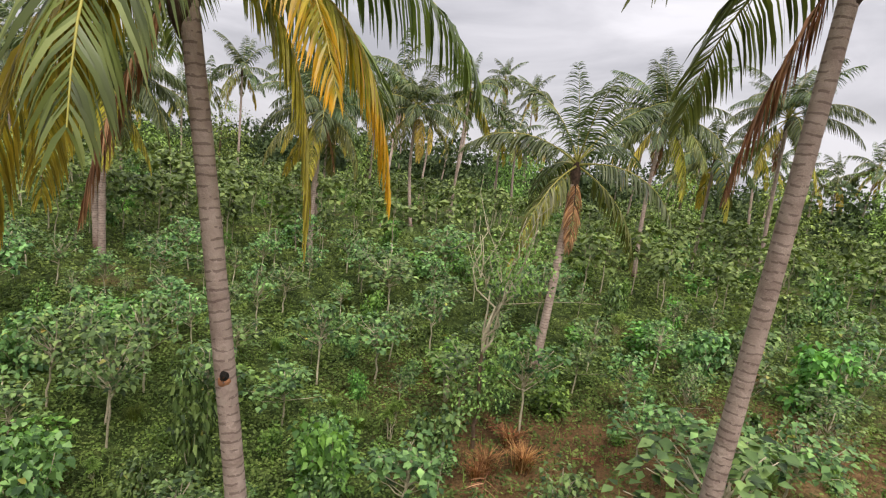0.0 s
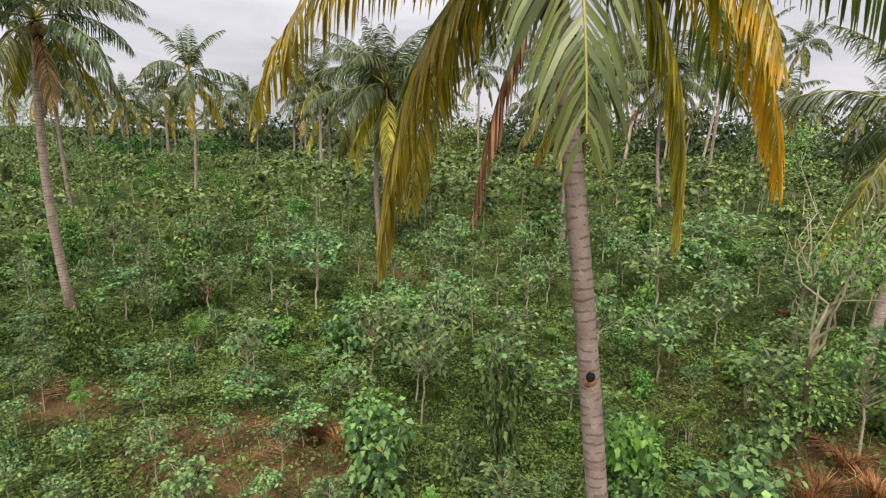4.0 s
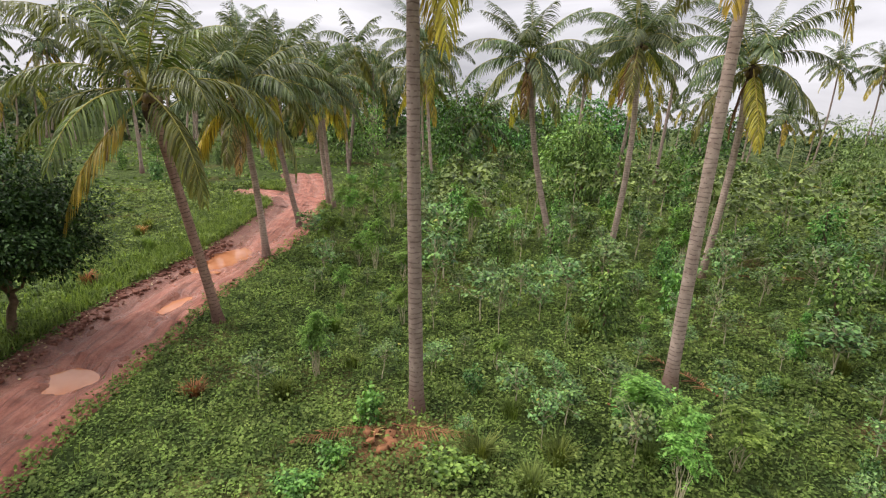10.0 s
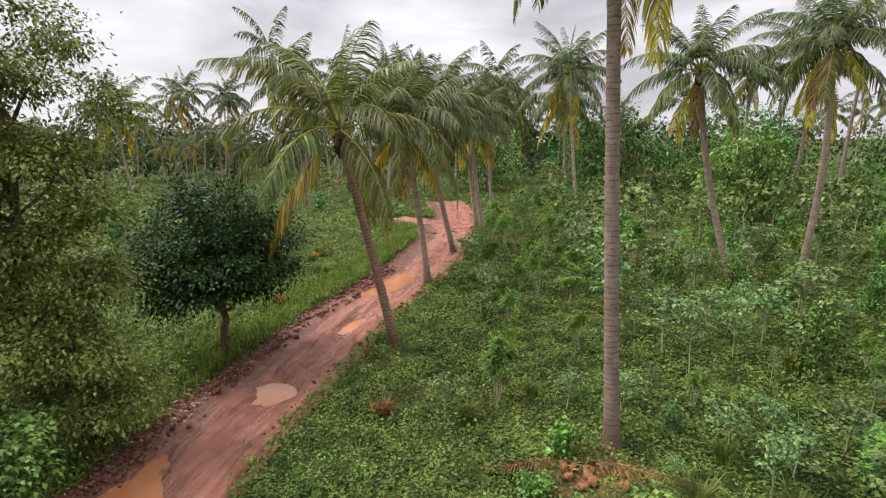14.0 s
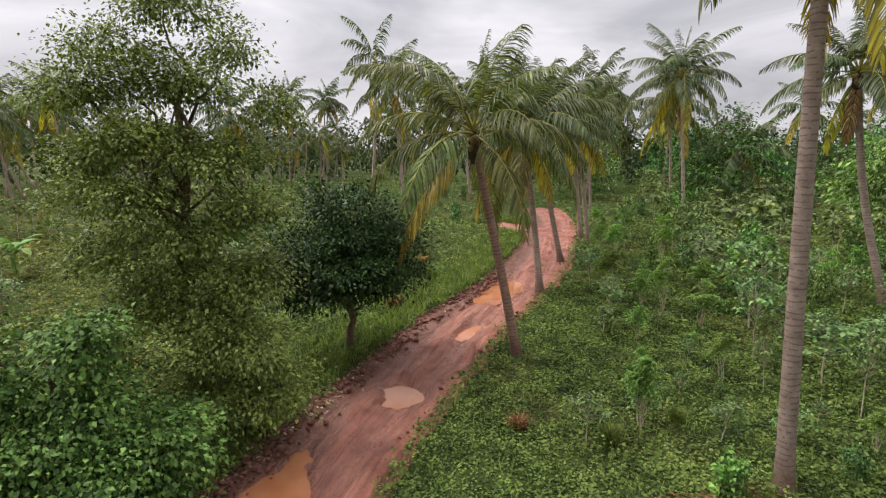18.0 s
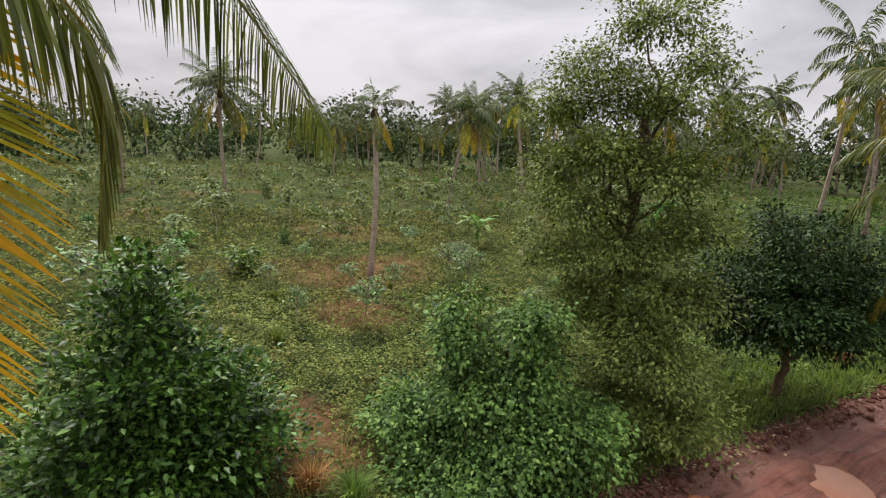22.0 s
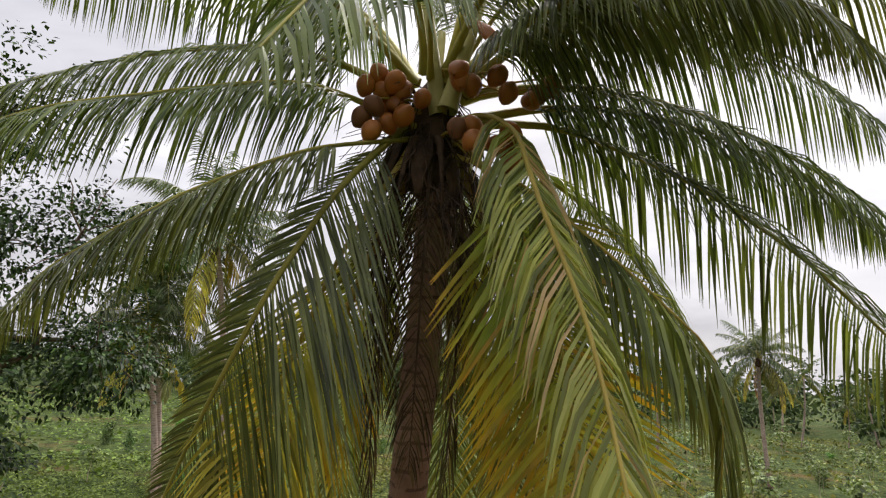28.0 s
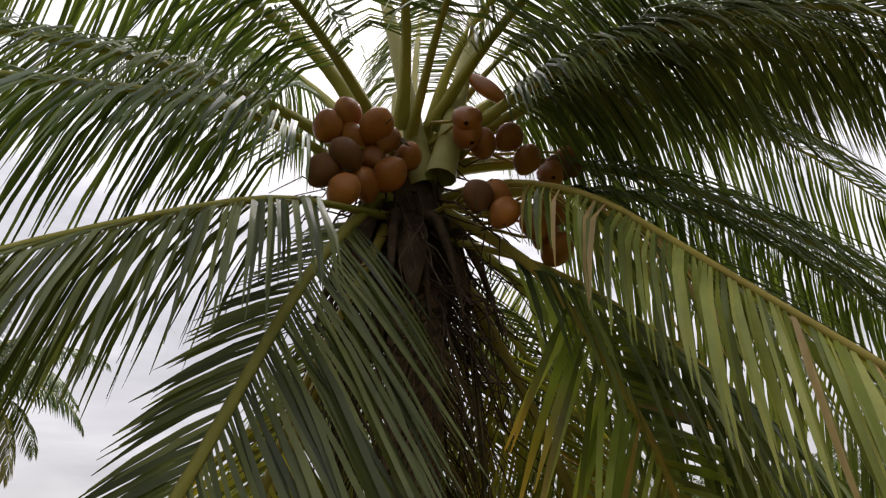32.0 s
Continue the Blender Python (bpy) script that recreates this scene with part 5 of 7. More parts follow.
scatter(330, 26, 74, 78, 150, 1.8, [0.62, 0.2, 0.12, 0.06], (2.0, 3.6), "plants of the grove", 14, OPEN)
scatter(40, 15, 40, 138, 160, 1.7, [0.3, 0.15, 0.45, 0.1], (1.8, 3.2), "plants beside the road", 15, OPEN)
scatter(50, 30, 75, 150, 200, 2.4, [0.4, 0.4, 0.1, 0.1], (1.8, 3.4), "plants beyond the road", 16, OPEN)
scatter(260, 17, 74, 186, 262, 1.7, [0.84, 0.10, 0.06, 0.0], (1.3, 2.7), "plants of the western field", 17, OPEN)
scatter(22, 20, 45, 262, 300, 2.4, [0.4, 0.4, 0.1, 0.1], (1.5, 3.0), "plants of the western field", 18, OPEN)


scatter(110, 7.5, 20, 56, 158, 0.9, [0.5, 0.3, 0.2, 0.0], (0.7, 1.7), "plants of the grove", 19, [(-8, 2.0, 2.2), (0, 0, 7.0), (-5.5, 10.3, 0.8)])
scatter(30, 8, 17, -5, 56, 0.9, [0.4, 0.6, 0.0, 0.0], (0.7, 1.6), "plants on the eastern slope", 20, [(0, 0, 7.5), (11.3, 3.4, 1.9)])


def mesh_arrays(me):
    v = np.empty(len(me.vertices) * 3, np.float32)
    me.vertices.foreach_get("co", v)
    f = np.empty(len(me.loops), np.int32)
    me.loops.foreach_get("vertex_index", f)
    return v.reshape(-1, 3), f.reshape(-1, 4)


def join_far_saplings():
    """The saplings too far off to tell apart, as one growth."""
    src = []
    for p in SAPS_FAR:
        kids = {c.name.split(".")[0]: c.data for c in p.children}
        src.append((mesh_arrays(kids["stem"]), mesh_arrays(kids["foliage"])))
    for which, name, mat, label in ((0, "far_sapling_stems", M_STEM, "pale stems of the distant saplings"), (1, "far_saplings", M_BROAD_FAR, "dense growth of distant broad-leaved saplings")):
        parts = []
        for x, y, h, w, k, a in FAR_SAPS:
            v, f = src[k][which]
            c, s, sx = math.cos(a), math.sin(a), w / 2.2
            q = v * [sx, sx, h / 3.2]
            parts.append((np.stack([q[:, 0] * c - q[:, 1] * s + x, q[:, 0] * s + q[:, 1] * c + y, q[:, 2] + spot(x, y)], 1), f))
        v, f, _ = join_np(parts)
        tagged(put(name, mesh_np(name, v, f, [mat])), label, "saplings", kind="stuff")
    for p in SAPS_FAR:
        for c in list(p.children):
            bpy.data.objects.remove(c)
        bpy.data.objects.remove(p)


join_far_saplings()


# ---------------------------------------------------------------- trees
def tree(name, x, y, trunk_h, r0, lobes, n, size, mat, label, seed, lean=(0, 0), hang=0.35, aspect=0.5, category="tree", shell=0.4, forks=6, clump=20):
    rng = np.random.default_rng(seed)
    root = new(name)
    root.location = (x, y, spot(x, y))
    tagged(root, label, category)
    top = np.array([lean[0], lean[1], trunk_h])
    parts = [limb(rng, (0, 0, -0.2), top, r0, r0 * 0.55, 10, 0.015)]
    v, f, _ = join_np(parts)
    put("trunk", mesh_np("trunk", v, f, [M_BARK], smooth=True), root)
    twigs = []
    for k, (c, r) in enumerate(lobes):
        foot = top * rng.uniform(0.5, 1.0) if c[2] > trunk_h * 0.5 else top * max(0.15, 0.7 * c[2] / trunk_h)
        v, f, _ = limb(rng, foot, c, r0 * 0.4, r0 * 0.08, 6, 0.06)
        put("limb", mesh_np("limb", v, f, [M_BARK], smooth=True), root)
        for q in range(forks):
            e = np.array(c) + unit(rng.normal(size=3)) * np.array(r) * 0.85
            twigs.append(limb(rng, c, e, r0 * 0.09, r0 * 0.025, 4, 0.06))
    v, f, _ = join_np(twigs)
    tagged(put("branchwork", mesh_np("branchwork", v, f, [M_BARK], smooth=True), root), kind="stuff")
    # clumps of leaves round twig ends leave gaps between them
    m = max(30, n // clump)
    w = np.array([r[0] * r[1] + r[0] * r[2] for c, r in lobes])
    pick = rng.choice(len(lobes), m, p=w / w.sum())
    d = unit(rng.normal(size=(m, 3)))
    cen = np.array([lobes[q][0] for q in pick]) + d * np.array([lobes[q][1] for q in pick]) * (rng.random(m) ** shell)[:, None] * rng.uniform(0.85, 1.15, m)[:, None]
    which = rng.integers(0, m, n)
    spread = size * 2.2 * (clump / 20) ** 0.4
    off = rng.normal(0, 1, (n, 3)) * [spread, spread, spread * 0.45]
    p = cen[which] + off * 0.62
    way = unit(off) * 0.6 + d[which] * 0.5 + rng.normal(0, 0.45, (n, 3)) + [0, 0, -hang]
    up = rng.normal(0, 0.35, (n, 3)) + [0, 0, 1.2] + d[which] * 0.4
    L = size * rng.uniform(0.6, 1.3, n)
    v, f = leaves(rng, p, way, up, L, L * aspect, 0.18, 0.15)
    tagged(put("crown", mesh_np("crown", v, f, [mat]), root), kind="stuff")
    return root


tree("mango_tree", -15.35, -1.35, 1.9, 0.12, [((0, 0.3, 3.75), (1.35, 1.35, 1.0)), ((0.1, -1.05, 2.85), (1.15, 1.15, 1.1)), ((0, 1.1, 2.9), (1.2, 1.15, 1.0)), ((0.9, 0, 2.7), (1.1, 1.2, 1.1)), ((-0.9, 0, 2.7), (1.1, 1.2, 1.1)),
      ((0.3, -1.1, 2.1), (0.95, 0.9, 0.65)), ((0.2, 1.1, 2.15), (0.9, 0.9, 0.6)), ((-0.3, 0.1, 2.1), (1.0, 1.0, 0.6)), ((0.1, -0.6, 4.3), (0.6, 0.6, 0.45))], 36000, 0.115, M_MANGO, "round dark green mango tree beside the muddy road", 201, (0.05, 0.15), 0.05, 0.5, clump=70)
tree("roadside_tree", -12.55, -4.7, 6.6, 0.115, [((0, 0.1, 8.35), (0.95, 1.1, 0.6)), ((0.1, -0.9, 7.7), (0.9, 0.9, 0.5)), ((-0.2, 1.15, 7.75), (0.85, 0.75, 0.5)), ((0.1, -1.5, 6.8), (0.9, 0.85, 0.5)), ((0, 0.2, 6.95), (1.2, 1.3, 0.5)), ((-0.1, 1.7, 6.5), (0.9, 0.8, 0.5)),
      ((0.6, -0.5, 5.9), (1.1, 1.2, 0.5)), ((0.5, 0.9, 5.5), (1.2, 1.1, 0.5)), ((-0.5, -1.7, 5.5), (0.9, 0.8, 0.5)), ((0.7, -0.7, 4.9), (1.1, 1.1, 0.45)), ((0.3, 1.4, 4.6), (1.1, 0.9, 0.45)), ((0.6, 0.3, 4.2), (1.2, 1.2, 0.5)), ((0.7, 0.0, 3.5), (1.0, 1.0, 0.6)), ((0.7, 0.5, 2.6), (1.0, 0.9, 0.6)),
      ((0.3, -1.2, 3.7), (0.9, 0.8, 0.45)), ((0.5, 1.3, 3.3), (1.1, 1.0, 0.5)), ((0.5, -0.5, 2.7), (1.0, 0.9, 0.5)), ((0.9, 1.0, 2.1), (1.2, 1.2, 0.55)), ((0.7, -1.2, 1.7), (1.0, 0.9, 0.5)), ((0.9, 0.3, 1.1), (1.2, 1.5, 0.5)), ((1.0, 1.7, 1.1), (1.0, 0.9, 0.5))],
     66000, 0.088, M_TREE, "tall airy roadside tree with light green foliage and vines", 202, (0.1, 0.2), 0.1, 0.6, shell=0.6, clump=130)
tree("creeper_thicket", -9.75, -5.95, 2.2, 0.08, [((0.3, -0.85, 2.95), (0.45, 0.45, 0.4)), ((0.25, -0.8, 2.3), (0.5, 0.5, 0.5)), ((0.0, 0.55, 2.7), (0.6, 0.5, 0.4)), ((0.1, 0.35, 1.9), (0.75, 0.7, 0.5)), ((0.5, -0.2, 1.3), (1.2, 1.2, 0.55)), ((0.7, -1.5, 0.8), (0.9, 0.9, 0.55)),
      ((0.9, 0.2, 0.75), (1.3, 1.4, 0.5)), ((0.3, 1.3, 1.0), (1.0, 1.0, 0.7)), ((1.5, 0.3, 0.3), (1.2, 1.8, 0.4))], 34000, 0.09, M_VINE, "mounded thicket smothered in green creepers near the road", 203, (0, 0), 0.4, 0.75, "thicket", clump=100)
tree("glossy_tree", -5.4, -9.9, 2.4, 0.12, [((0, 0, 3.55), (0.38, 0.38, 0.5)), ((0, 0, 2.9), (0.7, 0.7, 0.55)), ((0.1, 0.1, 2.1), (1.1, 1.1, 0.7)), ((-0.9, 0.6, 1.55), (0.8, 0.8, 0.7)), ((0.1, 0, 1.2), (1.5, 1.5, 0.75)),
      ((0.2, -0.1, 0.6), (1.75, 1.75, 0.6)), ((-1.0, 0.75, 0.75), (1.0, 1.0, 0.65))], 22000, 0.135, M_DARK, "dense cone-shaped tree with dark glossy leaves", 204, (0, 0), -0.3, 0.58)
# takes the dark mango leaf colour to stand for a backlit crown
tree("shade_tree", 4.6, -12.4, 6.0, 0.2, [((0.4, 0.8, 9.3), (1.6, 1.5, 1.3)), ((-0.9, 0.4, 7.6), (1.5, 1.4, 1.2)), ((0.8, 0, 7.4), (1.8, 1.6, 1.2)), ((-1.2, -0.4, 5.8), (1.4, 1.5, 1.0)), ((0.8, 0.6, 5.4), (1.9, 1.8, 1.2)), ((0.4, 0.2, 4.0), (1.2, 1.2, 0.9)),
      ((0.9, -0.2, 3.0), (1.4, 1.4, 0.9)), ((0.4, 0, 2.2), (1.3, 1.3, 0.9)), ((0.5, 0.3, 1.2), (1.6, 1.6, 0.9))], 26000, 0.1, M_MANGO, "tall leafy tree with small leaves, darkened as if backlit", 205, (0.3, 0.3), 0.3, 0.6, shell=0.55, clump=40)
tree("bamboo_thicket", -24.5, 29.0, 3.5, 0.12, [((0, 0, 4.6), (1.6, 1.6, 1.2)), ((0.9, 0.6, 3.4), (1.5, 1.5, 1.2)), ((-0.9, -0.6, 3.2), (1.5, 1.5, 1.2)), ((0, 0, 1.8), (2.1, 2.1, 1.5))], 5000, 0.26, M_VINE, "dense dark green thicket of tall shoots", 206, (0, 0), 0.6, 0.35, "thicket")
tree("pale_tree", -15.6, 62.0, 6.0, 0.2, [((0, 0, 7.2), (3.2, 3.2, 1.6)), ((3, 1, 5.6), (3.2, 3.0, 1.7)), ((-3, -1, 5.6), (3.4, 3.0, 1.7)), ((0, 0, 3.6), (5.2, 4.5, 2.0)), ((3.5, 1, 2.5), (3.5, 3, 2.0)), ((-3.5, -1, 2.5), (3.5, 3, 2.0))], 9000, 0.34, M_WILLOW, "wide grey-green feathery tree", 207, (0, 0), 0.6, 0.3)
for k, (x, y, w, h) in enumerate(((-6.4, 72, 4.5, 4.8), (1.9, 82, 4.2, 4.8), (34, 68, 5, 10), (-50, 36, 3.6, 9.2), (-46, 40, 4, 7), (-27.8, 31.6, 2.6, 6), (-62, 30, 5, 7), (48, 55, 5, 8), (60, 40, 5, 8.5), (70, 22, 6, 8), (24, 62, 4, 6), (60, 9, 5, 9), (66, 1, 6, 10), (56, -5, 5, 8.5), (-34, 42, 4.5, 9), (-41, 31, 4.5, 9.5), (-45, 48, 5, 10), (-54, 25, 5, 9), (-29, 52, 4, 8), (-60, 40, 5, 10))):
    tree("round_tree", x, y, h * 0.5, 0.18, [((0, 0, h * 0.72), (w * 0.7, w * 0.7, h * 0.26)), ((w * 0.4, 0.2, h * 0.5), (w * 0.6, w * 0.6, h * 0.28)), ((-w * 0.4, -0.3, h * 0.48), (w * 0.6, w * 0.6, h * 0.28)), ((0, 0, h * 0.28), (w * 0.85, w * 0.85, h * 0.26))],
         2600, 0.36, M_DARK if k in (0, 1, 3, 4) or k > 13 else M_TREE, "dense dark round tree at the plantation's edge", 220 + k, forks=2)


# ---------------------------------------------------------------- far woods and far palms
def build_woods():
    """The belt of woods that closes the view: one mass of leaf clumps over uneven crowns."""
    rng = np.random.default_rng(77)
    cen, rad = [], []
    for k in range(820):
        a = rng.uniform(0, 2 * np.pi)
        r = rng.uniform(84, 150)
        deg = math.degrees(a)
        h = rng.uniform(4.5, 9.0) + (2.6 if 150 < deg < 270 else 0) + (1.5 if deg < 60 or deg > 330 else 0)
        if 96 < deg < 128 and r < 120:
            continue
        w = rng.uniform(2.5, 6.0)
        for q in range(9):
            d = unit(rng.normal(size=3))
            s = rng.uniform(0.35, 0.6)
            cen.append((r * math.cos(a) + d[0] * w * 0.7, r * math.sin(a) + d[1] * w * 0.7, h * (0.52 + 0.4 * d[2])))
            rad.append((w * s, w * s, h * 0.22))
    n = 150000
    pick = rng.integers(0, len(cen), n)
    d = unit(rng.normal(size=(n, 3)))
    p = np.array(cen)[pick] + d * np.array(rad)[pick] * (rng.random(n) ** 0.35)[:, None]
    L = rng.uniform(0.5, 1.1, n)
    parts = flat_leaves(rng, p, d * 0.6 + rng.normal(0, 0.6, (n, 3)), d + rng.normal(0, 0.5, (n, 3)) + [0, 0, 0.8], L, L * 0.6)
    me = mesh_np("woods", parts[0], parts[1], [M_WOODS])
    tagged(put("woods", me), "distant belt of mixed dark green woods", "woods", kind="stuff")


build_woods()


def far_palm(seed):
    rng = np.random.default_rng(seed)
    root = new("coconut_palm")
    tagged(root, "distant coconut palm in the belt of woods", "palm tree", "palms in the far belt")
    pts = trunk_points(rng.uniform(-0.8, 0.8), rng.uniform(-0.8, 0.8), 9.0, seed, 8)
    v, f, a = tube(pts, np.linspace(0.17, 0.11, 8), 5)
    put("trunk", mesh_np("trunk", v, f, [M_TRUNK], along=a), root)
    az = rng.uniform(0, 360)
    for age in (1, 1, 2, 2, 3, 3, 4, 4, 5, 5, 6):
        az += 137.5 + rng.uniform(-12, 12)
        m = Matrix.Translation(Vector(pts[-1])) @ pose(0, 0, 0, rng.uniform(-8, 8), rng.uniform(-6, 6), az) @ Matrix.Scale(rng.uniform(3.6, 4.4), 4)
        put("frond", FRONDS_FAR[age][0], root, m=m)
    return root


FAR = [far_palm(900 + k) for k in range(4)]
frng = np.random.default_rng(91)
first = set()
for az0, az1, n, r0, r1, h0, h1 in ((-12, 62, 30, 62, 110, 0.8, 1.35), (62, 100, 16, 75, 115, 0.7, 1.15), (100, 146, 16, 90, 125, 0.6, 0.95), (146, 178, 34, 55, 105, 0.8, 1.3), (178, 232, 62, 72, 104, 0.5, 0.85), (232, 268, 12, 85, 110, 0.55, 0.85)):
    for k in range(n):
        a, r = radians(frng.uniform(az0, az1)), frng.uniform(r0, r1)
        x, y, s = r * math.cos(a), r * math.sin(a), frng.uniform(h0, h1)
        p = FAR[k % 4]
        m = pose(x, y, spot(x, y) - 0.1, 0, 0, frng.uniform(0, 360)) @ Matrix.Diagonal((min(s, 1.05) * 1.0, min(s, 1.05) * 1.0, s, 1))
        if p.name in first:
            copy_thing(p, m)
        else:
            first.add(p.name)
            p.matrix_basis = m


# ---------------------------------------------------------------- weeds and grass
def cover_points(rng, n, r0, r1, power=1.0):
    a = rng.uniform(0, 2 * np.pi, n)
    r = r0 + (r1 - r0) * rng.random(n) ** power
    x, y = r * np.cos(a) - 1.0, r * np.sin(a)
    d = road_far(x, y)
    keep = d > 1.35 + 0.25 * wave(x * 3, y * 3, 0.5, 9)
    return x[keep], y[keep]


def build_weeds():
    """Low creeping weeds: broad little leaves in patches over the ground, thick near the flight."""
    rng = np.random.default_rng(31)
    x, y = cover_points(rng, 430000, 5.0, 40, 0.95)
    patch = 0.8 * wave(x, y, 0.8, 41) + 0.9 * wave(x, y, 0.22, 42) + 0.5 * wave(x, y, 0.09, 43)
    keep = patch + rng.normal(0, 0.2, len(x)) > -0.42
    x, y, patch = x[keep], y[keep], patch[keep]
    z = land(x, y) + np.clip(patch + 0.35, 0.03, 1) * rng.uniform(0.03, 0.6, len(x)) ** 1.2
    p = np.stack([x, y, z], 1)
    way = rng.normal(0, 1, (len(x), 3)) * [1, 1, 0.35]
    up = rng.normal(0, 0.35, (len(x), 3)) + [0, 0, 1.0]
    far = np.hypot(x + 1, y)
    L = rng.uniform(0.05, 0.11, len(x)) * np.interp(far, [5, 12, 40], [0.8, 1.0, 2.3])
    dry = road_far(x, y) + 1.5 * wave(x, y, 2.0, 47) > np.where((y < -3 - 0.35 * (x + 6)) & (y < 0.45 * x + 3) & (x < 2), 2.5, 1e3)
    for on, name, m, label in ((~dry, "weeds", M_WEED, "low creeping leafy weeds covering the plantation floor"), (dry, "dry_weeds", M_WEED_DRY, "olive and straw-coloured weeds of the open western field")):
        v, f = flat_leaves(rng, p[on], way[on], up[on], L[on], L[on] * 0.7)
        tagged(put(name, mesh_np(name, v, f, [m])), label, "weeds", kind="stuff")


def build_carpet():
    """The close mat of small leaves under the taller weeds, round the flight."""
    rng = np.random.default_rng(32)
    x, y = cover_points(rng, 330000, 4.5, 21, 0.9)
    bare = sum(np.exp(-((x - bx) ** 2 + (y - by) ** 2) / (2 * br * br)) for bx, by, br in BARE)
    patch = wave(x, y, 0.5, 51) + 0.8 * wave(x, y, 0.16, 52)
    keep = (patch + rng.normal(0, 0.25, len(x)) > -0.75) & (rng.random(len(x)) > bare * 1.3)
    x, y, patch = x[keep], y[keep], patch[keep]
    p = np.stack([x, y, land(x, y) + 0.015 + np.clip(patch + 0.4, 0.05, 1) * rng.uniform(0.0, 0.11, len(x))], 1)
    far = np.hypot(x + 1, y)
    L = rng.uniform(0.045, 0.085, len(x)) * np.interp(far, [5, 12, 21], [0.85, 1.0, 1.5])
    way, up = rng.normal(0, 1, (len(x), 3)) * [1, 1, 0.25], rng.normal(0, 0.3, (len(x), 3)) + [0, 0, 1.0]
    dry = (y < -3 - 0.35 * (x + 6)) & (y < 0.45 * x + 3) & (x < 2) & (wave(x, y, 1.1, 53) + rng.normal(0, 0.15, len(x)) > -0.5)
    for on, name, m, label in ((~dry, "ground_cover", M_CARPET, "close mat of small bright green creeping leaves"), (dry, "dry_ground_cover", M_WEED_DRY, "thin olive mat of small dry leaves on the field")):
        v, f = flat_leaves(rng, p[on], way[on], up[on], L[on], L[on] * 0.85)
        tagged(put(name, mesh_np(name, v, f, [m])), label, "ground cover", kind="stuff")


def build_far_weeds():
    rng = np.random.default_rng(33)
    x, y = cover_points(rng, 110000, 34, 92, 0.7)
    patch = wave(x, y, 2.0, 45)
    keep = patch + rng.normal(0, 0.3, len(x)) > -0.2
    x, y, patch = x[keep], y[keep], patch[keep]
    p = np.stack([x, y, land(x, y) + np.clip(patch + 0.3, 0.02, 1) * rng.uniform(0.1, 0.6, len(x))], 1)
    way = rng.normal(0, 1, (len(x), 3)) * [1, 1, 0.4]
    up = rng.normal(0, 0.4, (len(x), 3)) + [0, 0, 1.0]
    L = rng.uniform(0.2, 0.42, len(x))
    dry = (y < 0.3 * x + 5) & (x < 0)
    for on, name, m, label in ((~dry, "undergrowth", M_WEED, "rough green undergrowth between the far palms"), (dry, "dry_undergrowth", M_WEED_DRY, "olive undergrowth of the far western field")):
        v, f = flat_leaves(rng, p[on], way[on], up[on], L[on], L[on] * 0.7)
        tagged(put(name, mesh_np(name, v, f, [m])), label, "undergrowth", kind="stuff")


def blades(rng, x, y, h, w, lean):
    """Curved grass blades: three-piece strips."""
    n = len(x)
    a = rng.uniform(0, 6.28, n)
    d = np.stack([np.cos(a), np.sin(a), np.zeros(n)], 1)
    s = np.stack([-np.sin(a), np.cos(a), np.zeros(n)], 1) * (w / 2)[:, None]
    b = np.stack([x, y, land(x, y) - 0.02], 1)
    up = np.array([0, 0, 1.0])
    m1 = b + up * (h * 0.55)[:, None] + d * (h * lean * 0.3)[:, None]
    t = b + up * (h * 0.85)[:, None] + d * (h * lean)[:, None]
    V = np.stack([b - s, b + s, m1 - s * 0.8, m1 + s * 0.8, t - s * 0.1, t + s * 0.1], 1).reshape(-1, 3)
    k = np.arange(n)[:, None] * 6
    return V, np.concatenate([k + [[0, 1, 3, 2]], k + [[2, 3, 5, 4]]])


def build_grass():
    """Grass: a thin general growth, and thicker along the road's far side and in the open lawns."""
    rng = np.random.default_rng(35)
    x, y = cover_points(rng, 60000, 5.0, 34, 0.8)
    h = rng.uniform(0.1, 0.34, len(x))
    v1 = blades(rng, x, y, h, rng.uniform(0.009, 0.022, len(x)), rng.uniform(0.1, 0.7, len(x)))
    k = rng.integers(40, len(ROAD_MID) - 60, 26000)
    tan = unit(np.gradient(ROAD_MID, axis=0))[k]
    off = -1.5 - np.abs(rng.normal(0, 1.1, len(k)))
    # the side away from the grove
    x, y = ROAD_MID[k, 0] + tan[:, 1] * off, ROAD_MID[k, 1] - tan[:, 0] * off
    keep = road_far(x, y) > 1.45
    x, y = x[keep], y[keep]
    h = rng.uniform(0.1, 0.45, len(x))
    v2 = blades(rng, x, y, h, rng.uniform(0.015, 0.035, len(x)), rng.uniform(0.1, 0.8, len(x)))
    v, f, _ = join_np([v1, v2])
    tagged(put("grass", mesh_np("grass", v, f, [M_GRASS])), "uneven green grass along the road and among the weeds", "grass", kind="stuff")


build_weeds()
build_carpet()
build_far_weeds()
build_grass()


